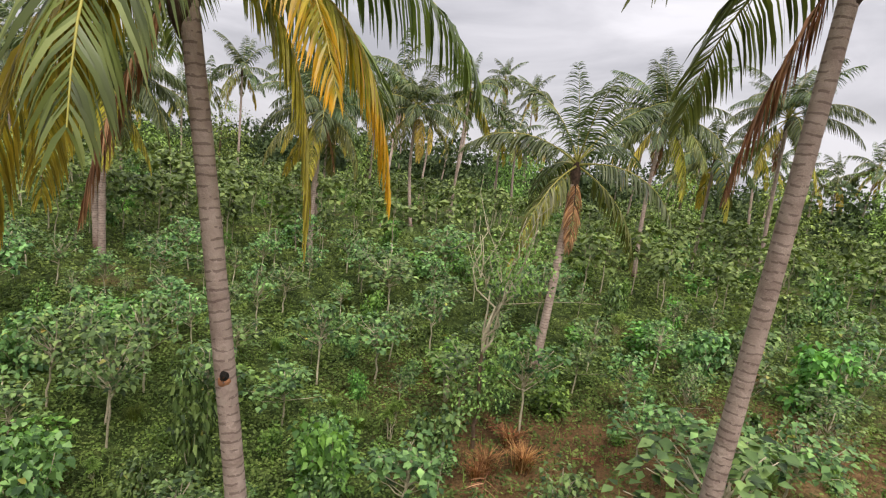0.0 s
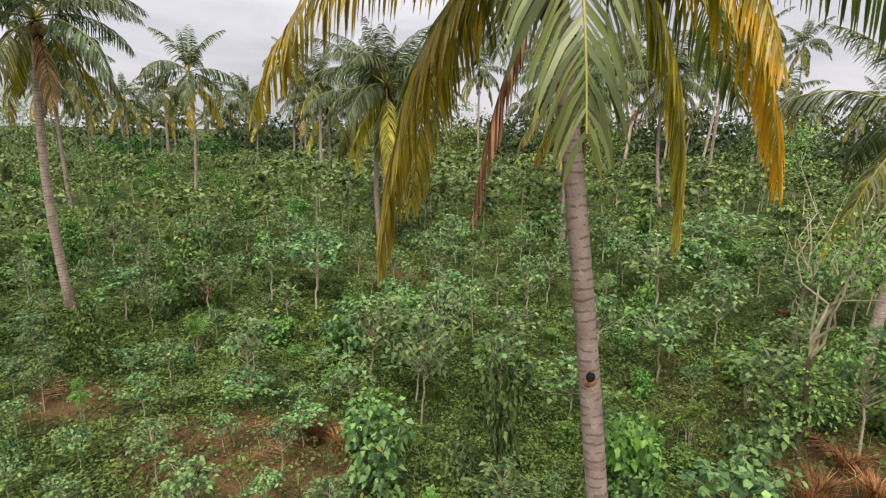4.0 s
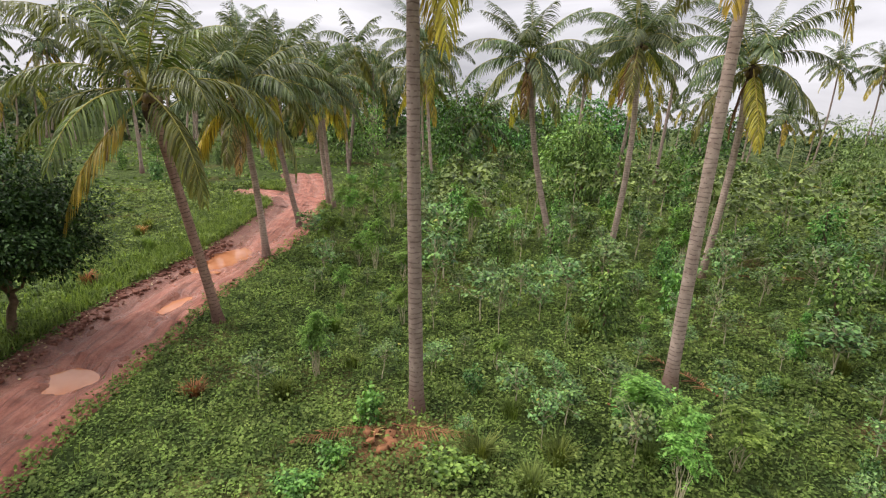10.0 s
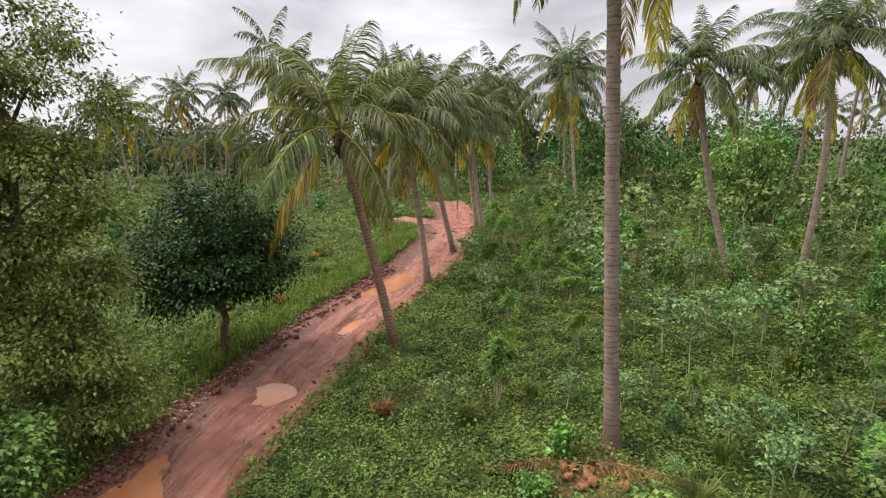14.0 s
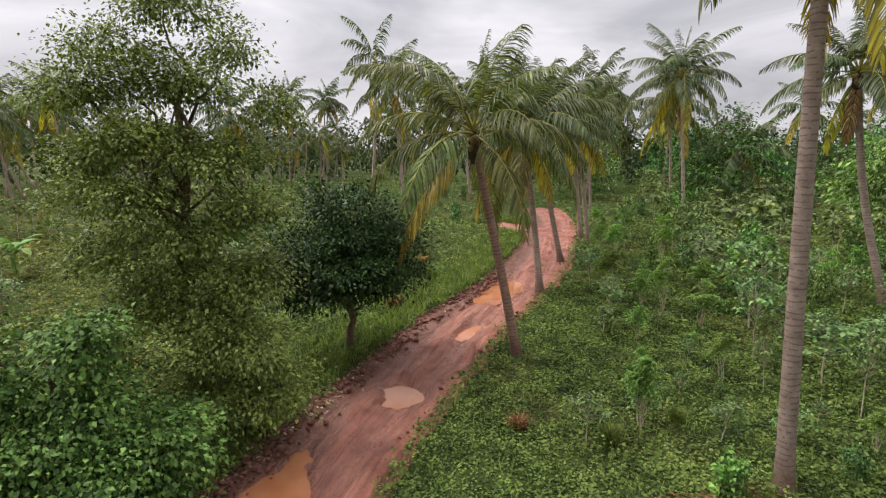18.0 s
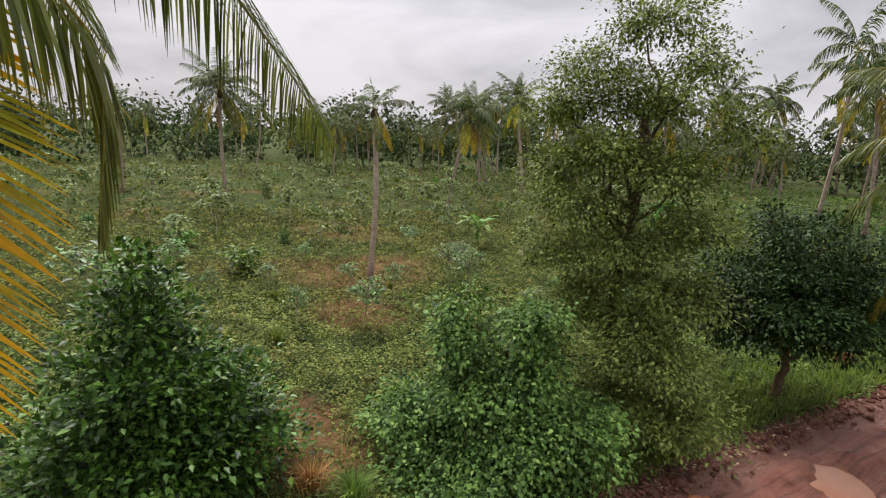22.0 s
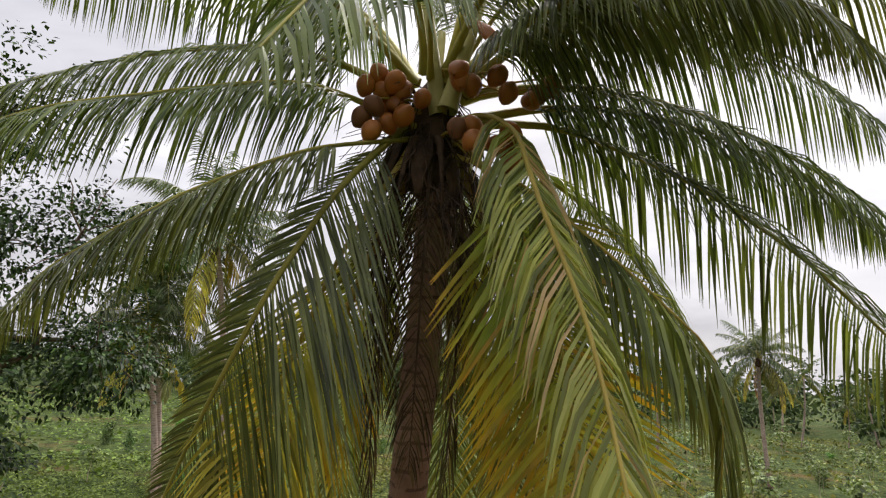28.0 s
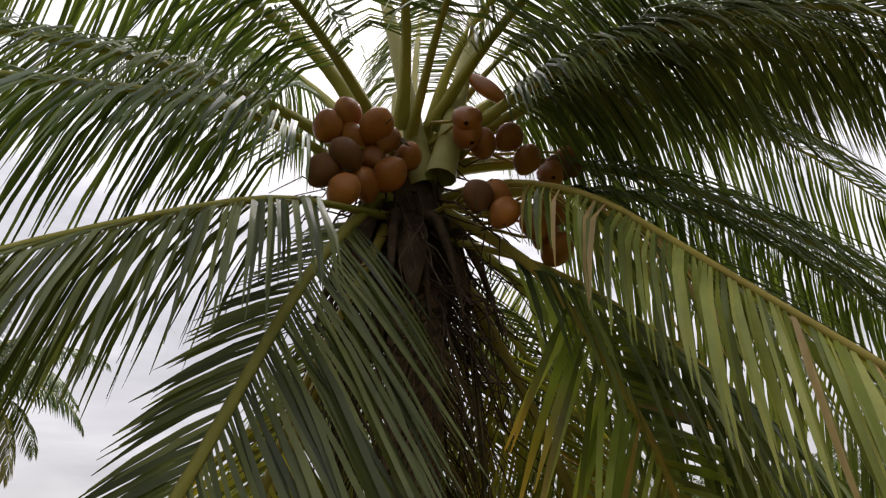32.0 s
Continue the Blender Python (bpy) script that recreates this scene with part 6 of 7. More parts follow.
def tussock(seed, mat, n=230):
    rng = np.random.default_rng(seed)
    r = np.abs(rng.normal(0, 0.16, n))
    a = rng.uniform(0, 6.28, n)
    d = np.stack([np.cos(a), np.sin(a), np.zeros(n)], 1)
    b = d * r[:, None] * 0.6
    h = rng.uniform(0.25, 0.55, n)
    lean = rng.uniform(0.1, 0.75, n)
    s = np.stack([-np.sin(a), np.cos(a), np.zeros(n)], 1) * rng.uniform(0.004, 0.010, n)[:, None]
    up = np.array([0, 0, 1.0])
    m1 = b + up * (h * 0.6)[:, None] + d * (h * lean * 0.35)[:, None]
    t = b + up * (h * 0.8)[:, None] + d * (h * lean * 1.1)[:, None]
    V = np.stack([b - s, b + s, m1 - s, m1 + s, t - s * 0.1, t + s * 0.1], 1).reshape(-1, 3)
    k = np.arange(n)[:, None] * 6
    ob = new("grass_tussock", mesh_np("grass_tussock", V, np.concatenate([k + [[0, 1, 3, 2]], k + [[2, 3, 5, 4]]]), [mat]))
    return ob


TUSSOCKS = [tussock(70, M_GRASS), tussock(71, M_GRASS), tussock(72, M_DRYGRASS)]
trng = np.random.default_rng(73)
spots = [(-4.9, 6.3, 0, 1.5), (-5.6, 5.2, 0, 1.4), (-4.6, 5.4, 0, 1.3), (-2.0, 7.6, 1, 1.6), (-0.9, 8.0, 1, 1.4), (3.0, 9.6, 2, 1.5), (3.4, 9.2, 2, 1.3), (-6.4, 6.6, 0, 1.1), (-3.0, 6.2, 1, 1.2), (10.9, 4.9, 2, 1.4), (11.6, 4.4, 2, 1.5), (12.2, 5.2, 2, 1.3),
         (-7.1, -7.3, 0, 1.5), (-6.9, -8.0, 2, 1.3)]
for k in range(60):
    a, r = trng.uniform(-0.2, 4.6), trng.uniform(7.5, 26)
    spots.append((r * math.cos(a) - 1, r * math.sin(a), int(trng.choice(3, p=[0.45, 0.4, 0.15])), trng.uniform(0.7, 1.4)))
seen = set()
for x, y, k, s in spots:
    if float(road_far(np.array([x]), np.array([y]))[0]) < 1.9:
        continue
    m = pose(x, y, spot(x, y) - 0.02, 0, 0, trng.uniform(0, 360)) @ Matrix.Scale(s * 0.75, 4)
    if k in seen:
        ob = copy_thing(TUSSOCKS[k], m)
    else:
        seen.add(k)
        ob = TUSSOCKS[k]
        ob.matrix_basis = m
    tagged(ob, "tussock of dry brown grass" if k == 2 else "tall tussock of bright green grass in the weeds", "grass tussock", "grass tussocks")


# ---------------------------------------------------------------- the near palm with the orange coconuts
CROWN = Vector((-1.25, -6.48, 7.45))


def bezier(points, n=22):
    """A smooth curve that starts at the first point, runs towards the middle ones and ends at the last."""
    p = np.asarray(points, float)
    s = np.linspace(0, 1, n)[:, None]
    if len(p) == 3:
        c = 2 * p[1] - 0.5 * (p[0] + p[2])
        c = p[1] * 0.35 + c * 0.65
        return (1 - s) ** 2 * p[0] + 2 * s * (1 - s) * c + s**2 * p[2]
    d = np.concatenate([[0], np.cumsum(np.linalg.norm(np.diff(p, axis=0), axis=1))])
    q = np.stack([np.interp(s[:, 0] * d[-1], d, p[:, k]) for k in range(3)], 1)
    for _ in range(3):
        q[1:-1] = (q[:-2] + 2 * q[1:-1] + q[2:]) / 4
    return q


# start height, then points of the rib from the crown: middle, tip; material; 1 where the frond hangs with its flat side to the road
NEAR_FRONDS = [
    (0.25, (1.24, 0.0, 0.62), (2.6, 0.5, -0.3), 0, 0),
    (0.1, (-1.5, 0.5, 0.2), (-2.9, 0.7, -0.6), 0, 0),
    (-0.3, (0.8, -0.5, -2.2), (1.2, -0.6, -3.4), 1, 1),
    (0.25, (-0.79, 1.3, 0.54), (-1.98, 1.5, 0.12), 0, 0),
]
BACK_FRONDS = [
    (0.4, (0.59, 1.15, 1.17), (1.74, 1.32, 0.88), 0, 0),
    (0.1, (-1.7, -0.9, -0.1), (-3.0, -1.6, -1.3), 0, 0),
    (0.1, (-0.5, -1.9, 0.2), (-0.9, -3.2, -0.9), 0, 0),
    (0.5, (-1.2, 0.3, 1.3), (-2.6, 0.5, 1.0), 0, 0),
    (0.5, (0.9, -0.9, 1.8), (1.9, -1.9, 2.0), 0, 0),
    (0.6, (-0.3, -0.4, 1.9), (-0.7, -1.0, 3.2), 0, 0),
    (-0.2, (-0.75, 0.2, -1.5), (-0.95, 0.35, -3.0), 1, 1),
]
FRONT_FRONDS = [
    (0.3, (-1.2, 1.1, 0.75), (-2.6, 1.6, 0.35), 0, 0),
    (0.3, (-1.5, 0.6, 0.25), (-2.9, 0.9, -0.7), 0, 0),
    (0.35, (1.1, 0.8, 0.7), (2.3, 1.2, 0.5), 0, 0),
    (0.45, (-0.45, 1.3, 1.0), (-1.2, 2.3, 0.9), 0, 0),
    (0.3, (-0.87, 1.44, 0.49), (-1.72, 1.85, -0.26), 0, 0),
    (0.35, (1.1, 0.17, 1.15), (3.1, -0.5, 1.2), 0, 0),
]
HERO_MATS = {0: [M_FROND, M_RIB], 1: [M_FROND_TURN, M_RIB_OLD], 2: [M_FROND_OLD, M_RIB_OLD], 4: [M_FROND_TURN, M_RIB_OLD]}


def build_near_palm():
    palm = new("coconut_palm")
    palm.location = (-1.22, -6.85, spot(-1.22, -6.85) - 0.05)
    tagged(palm, "coconut palm with drooping fronds and bunches of orange coconuts", "palm tree")
    to = CROWN - palm.location
    h = to.z - 0.1
    n = int(h / 0.045)
    s = np.linspace(0, 1, n)
    pts = np.stack([(to.x - 0.08) * s**1.2, to.y * s**1.5 - 0.12 * np.sin(s * np.pi), h * s], 1)
    rad = 0.128 * np.interp(s, [0, 0.6, 0.9, 1], [1.1, 1.0, 0.95, 1.15]) * (1 + 0.5 * np.exp(-s * h / 0.25)) * (1 + 0.045 * (1 - ((s * h * 10.5) % 1.0)))
    v, f, a = tube(pts, rad, 20)
    put("trunk", mesh_np("trunk", v, f, [M_TRUNK_RED], along=a, smooth=True), palm)
    at = Matrix.Translation(to)
    rng = np.random.default_rng(7)
    v, f = ellipsoid((0, 0, 0.0), (0.22, 0.2, 0.5), 16, 10, 0.45)
    put("crown_shaft", mesh_np("crown_shaft", v, f, [M_FIBRE]), palm, m=at)
    for k, (z0, mid, tip, mat, flat) in enumerate(NEAR_FRONDS + BACK_FRONDS + FRONT_FRONDS):
        out = unit(np.array([mid[0], mid[1], 0.0])) * 0.2
        pts = bezier([(out[0], out[1], z0), mid, tip])
        me = frond_mesh("frond", pts, 1.0, 150, HERO_MATS[mat], 800 + k, leaf=0.25, width=0.0056, droop=0.28 if flat else 0.85, start=0.17, gaps=0.03,
                        fwd=0.75 if flat else 0.55, face=(0.1, 1.0, 0.15) if flat else None, rib=1.6)
        put("frond", me, palm, m=at)
    # the broad green frond that hangs beside the trunk, its blade turned to the road
    broad = [(0.2, 0.15, 0.0), (0.58, 0.53, -0.62), (0.85, 0.75, -1.27), (1.12, 0.5, -1.85), (1.4, 0.15, -2.5), (1.62, -0.15, -3.25)]
    me = frond_mesh("frond", bezier(broad, 30), 1.0, 215, HERO_MATS[0], 855, leaf=0.31, width=0.0046, droop=0.1, start=0.09, gaps=0.01, fwd=0.95, face=(0.25, 1.0, 0.25), rib=0.9, lop=0.28, twist=0.14)
    put("frond", me, palm, "broad green frond hanging beside the trunk", at)
    side = [(0.1, 0.08, -0.05), (0.45, 0.42, -0.27), (0.75, 0.7, -0.46), (1.3, 0.8, -0.8), (1.88, 0.75, -1.22), (2.3, 0.5, -1.6)]
    me = frond_mesh("frond", bezier(side, 26), 1.0, 150, HERO_MATS[0], 856, leaf=0.2, width=0.0052, droop=1.0, start=0.26, gaps=0.08, rib=0.8, twist=0.3)
    put("frond", me, palm, m=at)
    level = [(0.05, 0.08, 0.0), (0.42, 0.24, 0.07), (0.84, 0.38, 0.12), (1.28, 0.41, 0.02), (1.72, 0.48, -0.15), (2.16, 0.68, -0.39), (2.5, 0.8, -0.7)]
    me = frond_mesh("frond", bezier(level, 26), 1.0, 145, HERO_MATS[0], 857, leaf=0.25, width=0.0054, droop=1.0, start=0.2, gaps=0.05, rib=1.2, twist=0.3)
    put("frond", me, palm, m=at)
    dark = [(-0.1, 0.1, 0.05), (-0.8, 0.23, 0.13), (-1.75, 0.31, -0.19), (-2.58, 0.39, -0.71), (-3.31, 0.43, -1.38), (-3.9, 0.46, -2.05)]
    me = frond_mesh("frond", bezier(dark, 28), 1.0, 150, HERO_MATS[0], 858, leaf=0.23, width=0.0048, droop=0.65, start=0.16, gaps=0.03, rib=0.9, twist=0.3)
    put("frond", me, palm, m=at)
    hang = [(-0.1, 0.15, 0.0), (-0.34, 0.58, -0.46), (-0.68, 0.67, -1.19), (-0.92, 0.5, -1.95), (-0.83, 0.56, -2.85), (-0.62, 0.8, -3.8)]
    me = frond_mesh("frond", bezier(hang, 30), 1.0, 104, HERO_MATS[1], 859, leaf=0.215, width=0.0074, droop=0.06, start=0.2, gaps=0.02, fwd=0.5, face=(-0.1, 1.0, 0.1), rib=0.8, twist=0.2)
    put("frond", me, palm, "olive frond with orange tips hanging past the trunk", at)
    wilt = [(0.15, 0.12, -0.15), (0.55, 0.35, -1.0), (0.8, 0.5, -1.85), (0.95, 0.52, -2.7), (1.02, 0.5, -3.5)]
    me = frond_mesh("frond", bezier(wilt, 26), 1.0, 95, HERO_MATS[2], 854, leaf=0.2, width=0.006, droop=0.3, start=0.3, gaps=0.06, fwd=0.8, face=(0.2, 1.0, 0.1), rib=0.8, twist=0.3)
    put("frond", me, palm, "wilting frond turning orange beside the trunk", at)
    # the frond that reaches out over the flight, coloured as if lit, its leaflets hanging
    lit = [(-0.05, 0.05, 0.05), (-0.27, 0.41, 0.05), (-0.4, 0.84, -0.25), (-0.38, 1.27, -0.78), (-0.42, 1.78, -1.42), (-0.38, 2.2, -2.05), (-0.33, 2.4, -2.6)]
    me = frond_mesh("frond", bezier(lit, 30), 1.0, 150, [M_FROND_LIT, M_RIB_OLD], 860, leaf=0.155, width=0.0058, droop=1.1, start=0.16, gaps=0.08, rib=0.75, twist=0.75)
    put("frond", me, palm, "frond with limp hanging leaflets, coloured lighter as if lit", at)
    over = [(0.05, 0.2, 0.35), (0.15, 0.8, 0.6), (0.25, 1.35, 0.4), (0.38, 1.85, -0.05), (0.52, 2.2, -0.5), (0.64, 2.45, -0.95)]
    me = frond_mesh("frond", bezier(over), 1.0, 80, HERO_MATS[0], 861, leaf=0.22, width=0.0068, droop=0.9, start=0.2, gaps=0.05, rib=0.9)
    put("frond", me, palm, m=at)
    arch = [(-0.05, 0.1, 0.35), (-0.12, 0.35, 0.85), (-0.3, 0.85, 1.1), (-0.65, 1.4, 1.0), (-1.05, 1.85, 0.6), (-1.4, 2.1, 0.05)]
    me = frond_mesh("frond", bezier(arch), 1.0, 140, HERO_MATS[0], 862, leaf=0.26, width=0.0058, droop=0.9, start=0.25, gaps=0.05, rib=1.2)
    put("frond", me, palm, m=at)
    for k, row in enumerate(([(-0.1, 0.1, 0.4), (-0.45, 0.4, 1.0), (-1.0, 0.75, 1.25), (-1.6, 1.0, 1.15), (-2.2, 1.2, 0.75)], [(-0.1, 0.0, 0.35), (-0.6, 0.3, 0.7), (-1.3, 0.6, 0.8), (-2.0, 0.85, 0.5), (-2.6, 1.0, 0.0)])):
        me = frond_mesh("frond", bezier(row), 1.0, 140, HERO_MATS[0], 864 + k, leaf=0.3, width=0.006, droop=0.9, start=0.2, gaps=0.05, rib=1.0)
        put("frond", me, palm, m=at)
    crest = [(-0.3, 0.3, 1.0), (-0.36, 0.7, 1.4), (-0.28, 1.15, 1.5), (-0.1, 1.6, 1.35), (0.1, 2.0, 1.0)]
    me = frond_mesh("frond", bezier(crest), 1.0, 110, HERO_MATS[0], 863, leaf=0.34, width=0.0085, droop=0.7, start=0.2, gaps=0.05, rib=1.2)
    put("frond", me, palm, m=at)
    # fronds hanging behind the trunk, a dark lattice against the sky
    for k, row in enumerate(([(-0.12, -0.1, -0.1), (-0.5, -0.3, -0.8), (-0.75, -0.35, -1.8), (-0.8, -0.3, -3.0)], [(-0.1, -0.2, -0.1), (-0.25, -0.5, -0.9), (-0.35, -0.55, -2.0), (-0.4, -0.5, -3.1)],
                             [(0.1, -0.15, -0.1), (0.3, -0.4, -0.7), (0.42, -0.45, -1.7), (0.4, -0.4, -2.7)], [(-0.15, 0.0, -0.1), (-0.8, -0.1, -0.7), (-1.15, -0.1, -1.6), (-1.25, -0.1, -2.6)])):
        me = frond_mesh("frond", bezier(row), 1.0, 130, [M_FROND_AGED, M_RIB], 880 + k, leaf=0.22, width=0.006, droop=0.35, start=0.12, gaps=0.05, fwd=0.8, face=(0.1, 1.0, 0.1), rib=0.9, twist=0.35)
        put("frond", me, palm, "dull green frond hanging behind the trunk", at)
    # the kinked frond hangs straight down past its break
    kink = np.concatenate([bezier([(0.0, 0.05, -0.1), (-0.45, 0.52, -0.4), (-0.97, 0.76, -0.9), (-1.5, 0.78, -1.35)], 14), [(-1.62, 0.75, -1.47), (-1.7, 0.7, -1.62), (-1.71, 0.66, -1.9), (-1.7, 0.63, -2.2), (-1.66, 0.6, -2.55)]])
    me = frond_mesh("broken_frond", kink, 1.0, 110, [M_FROND_AGED, M_RIB_OLD], 850, leaf=0.25, width=0.0085, droop=1.6, start=0.15, rib=0.7)
    put("broken_frond", me, palm, "frond broken at its middle and hanging down", at)
    # thick pale stalks of the upright fronds, sheath flaps and the flower spathe
    for foot, tip_at in (((-0.07, 0.26, 0.1), (-0.32, 0.3, 1.25)), ((-0.03, 0.16, 0.1), (0.18, 0.2, 1.25)), ((0.02, -0.1, 0.0), (-0.05, -0.2, 1.0))):
        v, f, _ = tube(bezier([foot, (np.array(foot) + tip_at) / 2 + [0, 0.02, 0], tip_at], 12), np.interp(np.linspace(0, 1, 12), [0, 0.3, 1], [0.075, 0.052, 0.034]), 10)
        put("leaf_stalk", mesh_np("leaf_stalk", v, f, [M_STALK], smooth=True), palm, "thick pale yellow-green stalk of an upright frond", at)
    for k in range(8):
        a = 0.4 + k * 0.85
        o, q = np.array([np.cos(a), np.sin(a), 0.0]), np.array([-np.sin(a), np.cos(a), 0.0])
        z = -0.15 - 0.07 * (k % 3)
        rows = [(0.2, z + 0.12, 0.06), (0.26, z, 0.075), (0.3, z - 0.16, 0.05), (0.29, z - 0.3, 0.015)]
        V = np.concatenate([[o * r + q * w + [0, 0, h], o * (r + 0.03) + [0, 0, h], o * r - q * w + [0, 0, h]] for r, h, w in rows])
        f = np.array([[3 * i + j, 3 * i + j + 1, 3 * i + j + 4, 3 * i + j + 3] for i in range(3) for j in range(2)])
        put("sheath_flap", mesh_np("sheath_flap", V, f, [M_FIBRE], smooth=True), palm, m=at)
    v, f = ellipsoid((0, 0, 0), (0.05, 0.045, 0.17), 10, 8, 0.6)
    put("flower_spathe", mesh_np("flower_spathe", v, f, [M_NUT], smooth=True), palm, "split orange flower spathe between the stalks", at @ pose(-0.3, 0.36, 0.67, 20, 35, 0))
    # dry fibres and old stalks round the crown
    fib = []
    for k in range(300):
        a = rng.uniform(0, 6.28)
        b = np.array([np.cos(a) * 0.19, np.sin(a) * 0.19, rng.uniform(-0.65, 0.3)])
        e = b + np.array([np.cos(a) * rng.uniform(0.1, 0.5), np.sin(a) * rng.uniform(0.1, 0.5), rng.uniform(-0.8, -0.1)])
        fib.append(limb(rng, b, e, 0.006, 0.002, 5, 0.08))
    v, f, _ = join_np(fib)
    put("fibre_mat", mesh_np("fibre_mat", v, f, [M_FIBRE]), palm, "stringy dark fibres round the crown", at)["kind"] = "stuff"
    for k in range(9):
        a = k * 0.7 + 0.3
        p = bezier([(np.cos(a) * 0.12, np.sin(a) * 0.12, -0.1), (np.cos(a) * 0.3, np.sin(a) * 0.3, -0.15), (np.cos(a) * 0.42, np.sin(a) * 0.42, -0.65)], 8)
        v, f, _ = tube(p, np.interp(np.linspace(0, 1, 8), [0, 0.4, 1], [0.045, 0.03, 0.006]), 7)
        put("dry_stalk", mesh_np("dry_stalk", v, f, [M_FIBRE], smooth=True), palm, m=at)
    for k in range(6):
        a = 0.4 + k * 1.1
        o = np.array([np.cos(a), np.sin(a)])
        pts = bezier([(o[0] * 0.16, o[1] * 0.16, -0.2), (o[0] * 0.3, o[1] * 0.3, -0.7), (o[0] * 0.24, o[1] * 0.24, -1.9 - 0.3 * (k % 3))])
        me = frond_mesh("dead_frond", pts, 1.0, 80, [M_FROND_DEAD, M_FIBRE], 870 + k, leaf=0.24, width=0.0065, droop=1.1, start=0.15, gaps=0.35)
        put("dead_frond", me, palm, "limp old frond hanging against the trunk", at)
    v, f = ellipsoid((0, 0, 0), (0.066, 0.066, 0.082), 16, 11, 0.2)
    nut = mesh_np("coconut", v, f, [M_NUT], smooth=True)
    nut_dull = mesh_np("coconut_dull", v, f, [M_NUT_BROWN], smooth=True)
    for row in (NUTS_EAST, NUTS_WEST, NUTS_LOW):
        c0 = np.mean(row, axis=0)
        for k, (x, y, z) in enumerate(row):
            m = at @ pose(x, y, z, rng.uniform(-50, 50), rng.uniform(140, 220), rng.uniform(0, 360)) @ Matrix.Scale(rng.uniform(0.92, 1.12), 4)
            put("coconut", nut if k % 6 != 5 else nut_dull, palm, m=m)
        c = np.mean(row, axis=0)
        st = [limb(rng, (0, 0.05, c[2] + 0.15), np.array(p) + [0, 0, 0.06], 0.012, 0.006, 6, 0.05) for p in row]
        v, f, _ = join_np(st)
        tagged(put("bunch_stalk", mesh_np("bunch_stalk", v, f, [M_RIB_OLD]), palm, m=at), kind="stuff")


NUTS_EAST = [(0.49, 0.32, 0.17), (0.41, 0.33, 0.26), (0.3, 0.39, 0.18), (0.37, 0.3, 0.15), (0.24, 0.36, 0.15), (0.42, 0.38, 0.0), (0.28, 0.31, 0.07), (0.11, 0.3, 0.14), (0.32, 0.32, -0.08), (0.42, 0.37, -0.17), (0.23, 0.36, -0.03), (0.49, 0.31, -0.05), (0.36, 0.24, 0.03)]
NUTS_WEST = [(-0.12, 0.45, 0.23), (-0.37, 0.42, 0.31), (-0.2, 0.45, 0.2), (-0.1, 0.49, 0.27), (-0.44, 0.45, 0.18), (-0.65, 0.42, 0.21), (-0.76, 0.39, 0.3), (-0.61, 0.41, 0.17)]
NUTS_LOW = [(-0.21, 0.5, -0.12), (-0.2, 0.55, -0.23), (-0.36, 0.53, -0.24), (-0.45, 0.48, -0.24), (-0.45, 0.55, -0.15), (-0.11, 0.5, -0.14), (-0.47, 0.52, -0.33)]
build_near_palm()


# ---------------------------------------------------------------- small things
def rock_mesh(name, rng, size, mat, rough=0.25):
    v, f = ellipsoid((0, 0, 0), (size, size * 0.8, size * 0.55), 9, 6)
    v = v * (1 + rng.normal(0, rough, (len(v), 1)) * 0.5)
    return mesh_np(name, v, f, [mat], smooth=True)


def black_stump(x, y):
    rng = np.random.default_rng(401)
    root = new("burnt_stump")
    root.location = (x, y, spot(x, y))
    tagged(root, "short charred black palm stump standing in the weeds", "stump")
    v, f, _ = tube([(0, 0, -0.1), (0.02, 0, 0.2), (0.0, 0.02, 0.38), (-0.03, 0, 0.52)], [0.24, 0.2, 0.19, 0.12], 12)
    v = v + rng.normal(0, 0.015, v.shape)
    put("stump", mesh_np("stump", v, f, [M_CHAR_HOLE]), root)
    for k in range(3):
        a = k * 2.1
        v, f, _ = limb(rng, (np.cos(a) * 0.1, np.sin(a) * 0.1, 0.4), (np.cos(a) * 0.16, np.sin(a) * 0.16, 0.66), 0.05, 0.015, 4)
        put("splinter", mesh_np("splinter", v, f, [M_CHAR_HOLE]), root)


def dry_bush(x, y):
    rng = np.random.default_rng(402)
    root = new("dead_bush")
    root.location = (x, y, spot(x, y))
    tagged(root, "dead reddish brown bush among the green saplings", "bush")
    v, f, _ = limb(rng, (0, 0, -0.1), (0.05, 0, 0.5), 0.03, 0.01, 5)
    put("stem", mesh_np("stem", v, f, [M_BARK]), root)
    v, f = blob_leaves(rng, 420, [((0, 0, 0.35), (0.32, 0.32, 0.3)), ((0.15, 0.1, 0.5), (0.2, 0.2, 0.2))], 0.14, 0.6, 0.3, 0.4)
    tagged(put("foliage", mesh_np("foliage", v, f, [M_HUSK]), root), kind="stuff")


def dead_palm(x, y, h):
    root = new("dead_palm_trunk")
    root.location = (x, y, spot(x, y) - 0.05)
    tagged(root, "bare grey trunk of a dead coconut palm, crown gone", "palm trunk")
    pts = trunk_points(0.5, 0.3, h, 403, 40)
    v, f, a = tube(pts, np.linspace(0.17, 0.13, 40), 10)
    put("trunk", mesh_np("trunk", v, f, [M_TRUNK], along=a, smooth=True), root)
    v, f, _ = tube([pts[-1], pts[-1] + [0.02, 0, 0.3], pts[-1] + [0.05, 0.02, 0.6]], [0.16, 0.14, 0.05], 8)
    put("broken_top", mesh_np("broken_top", v, f, [M_FIBRE]), root)


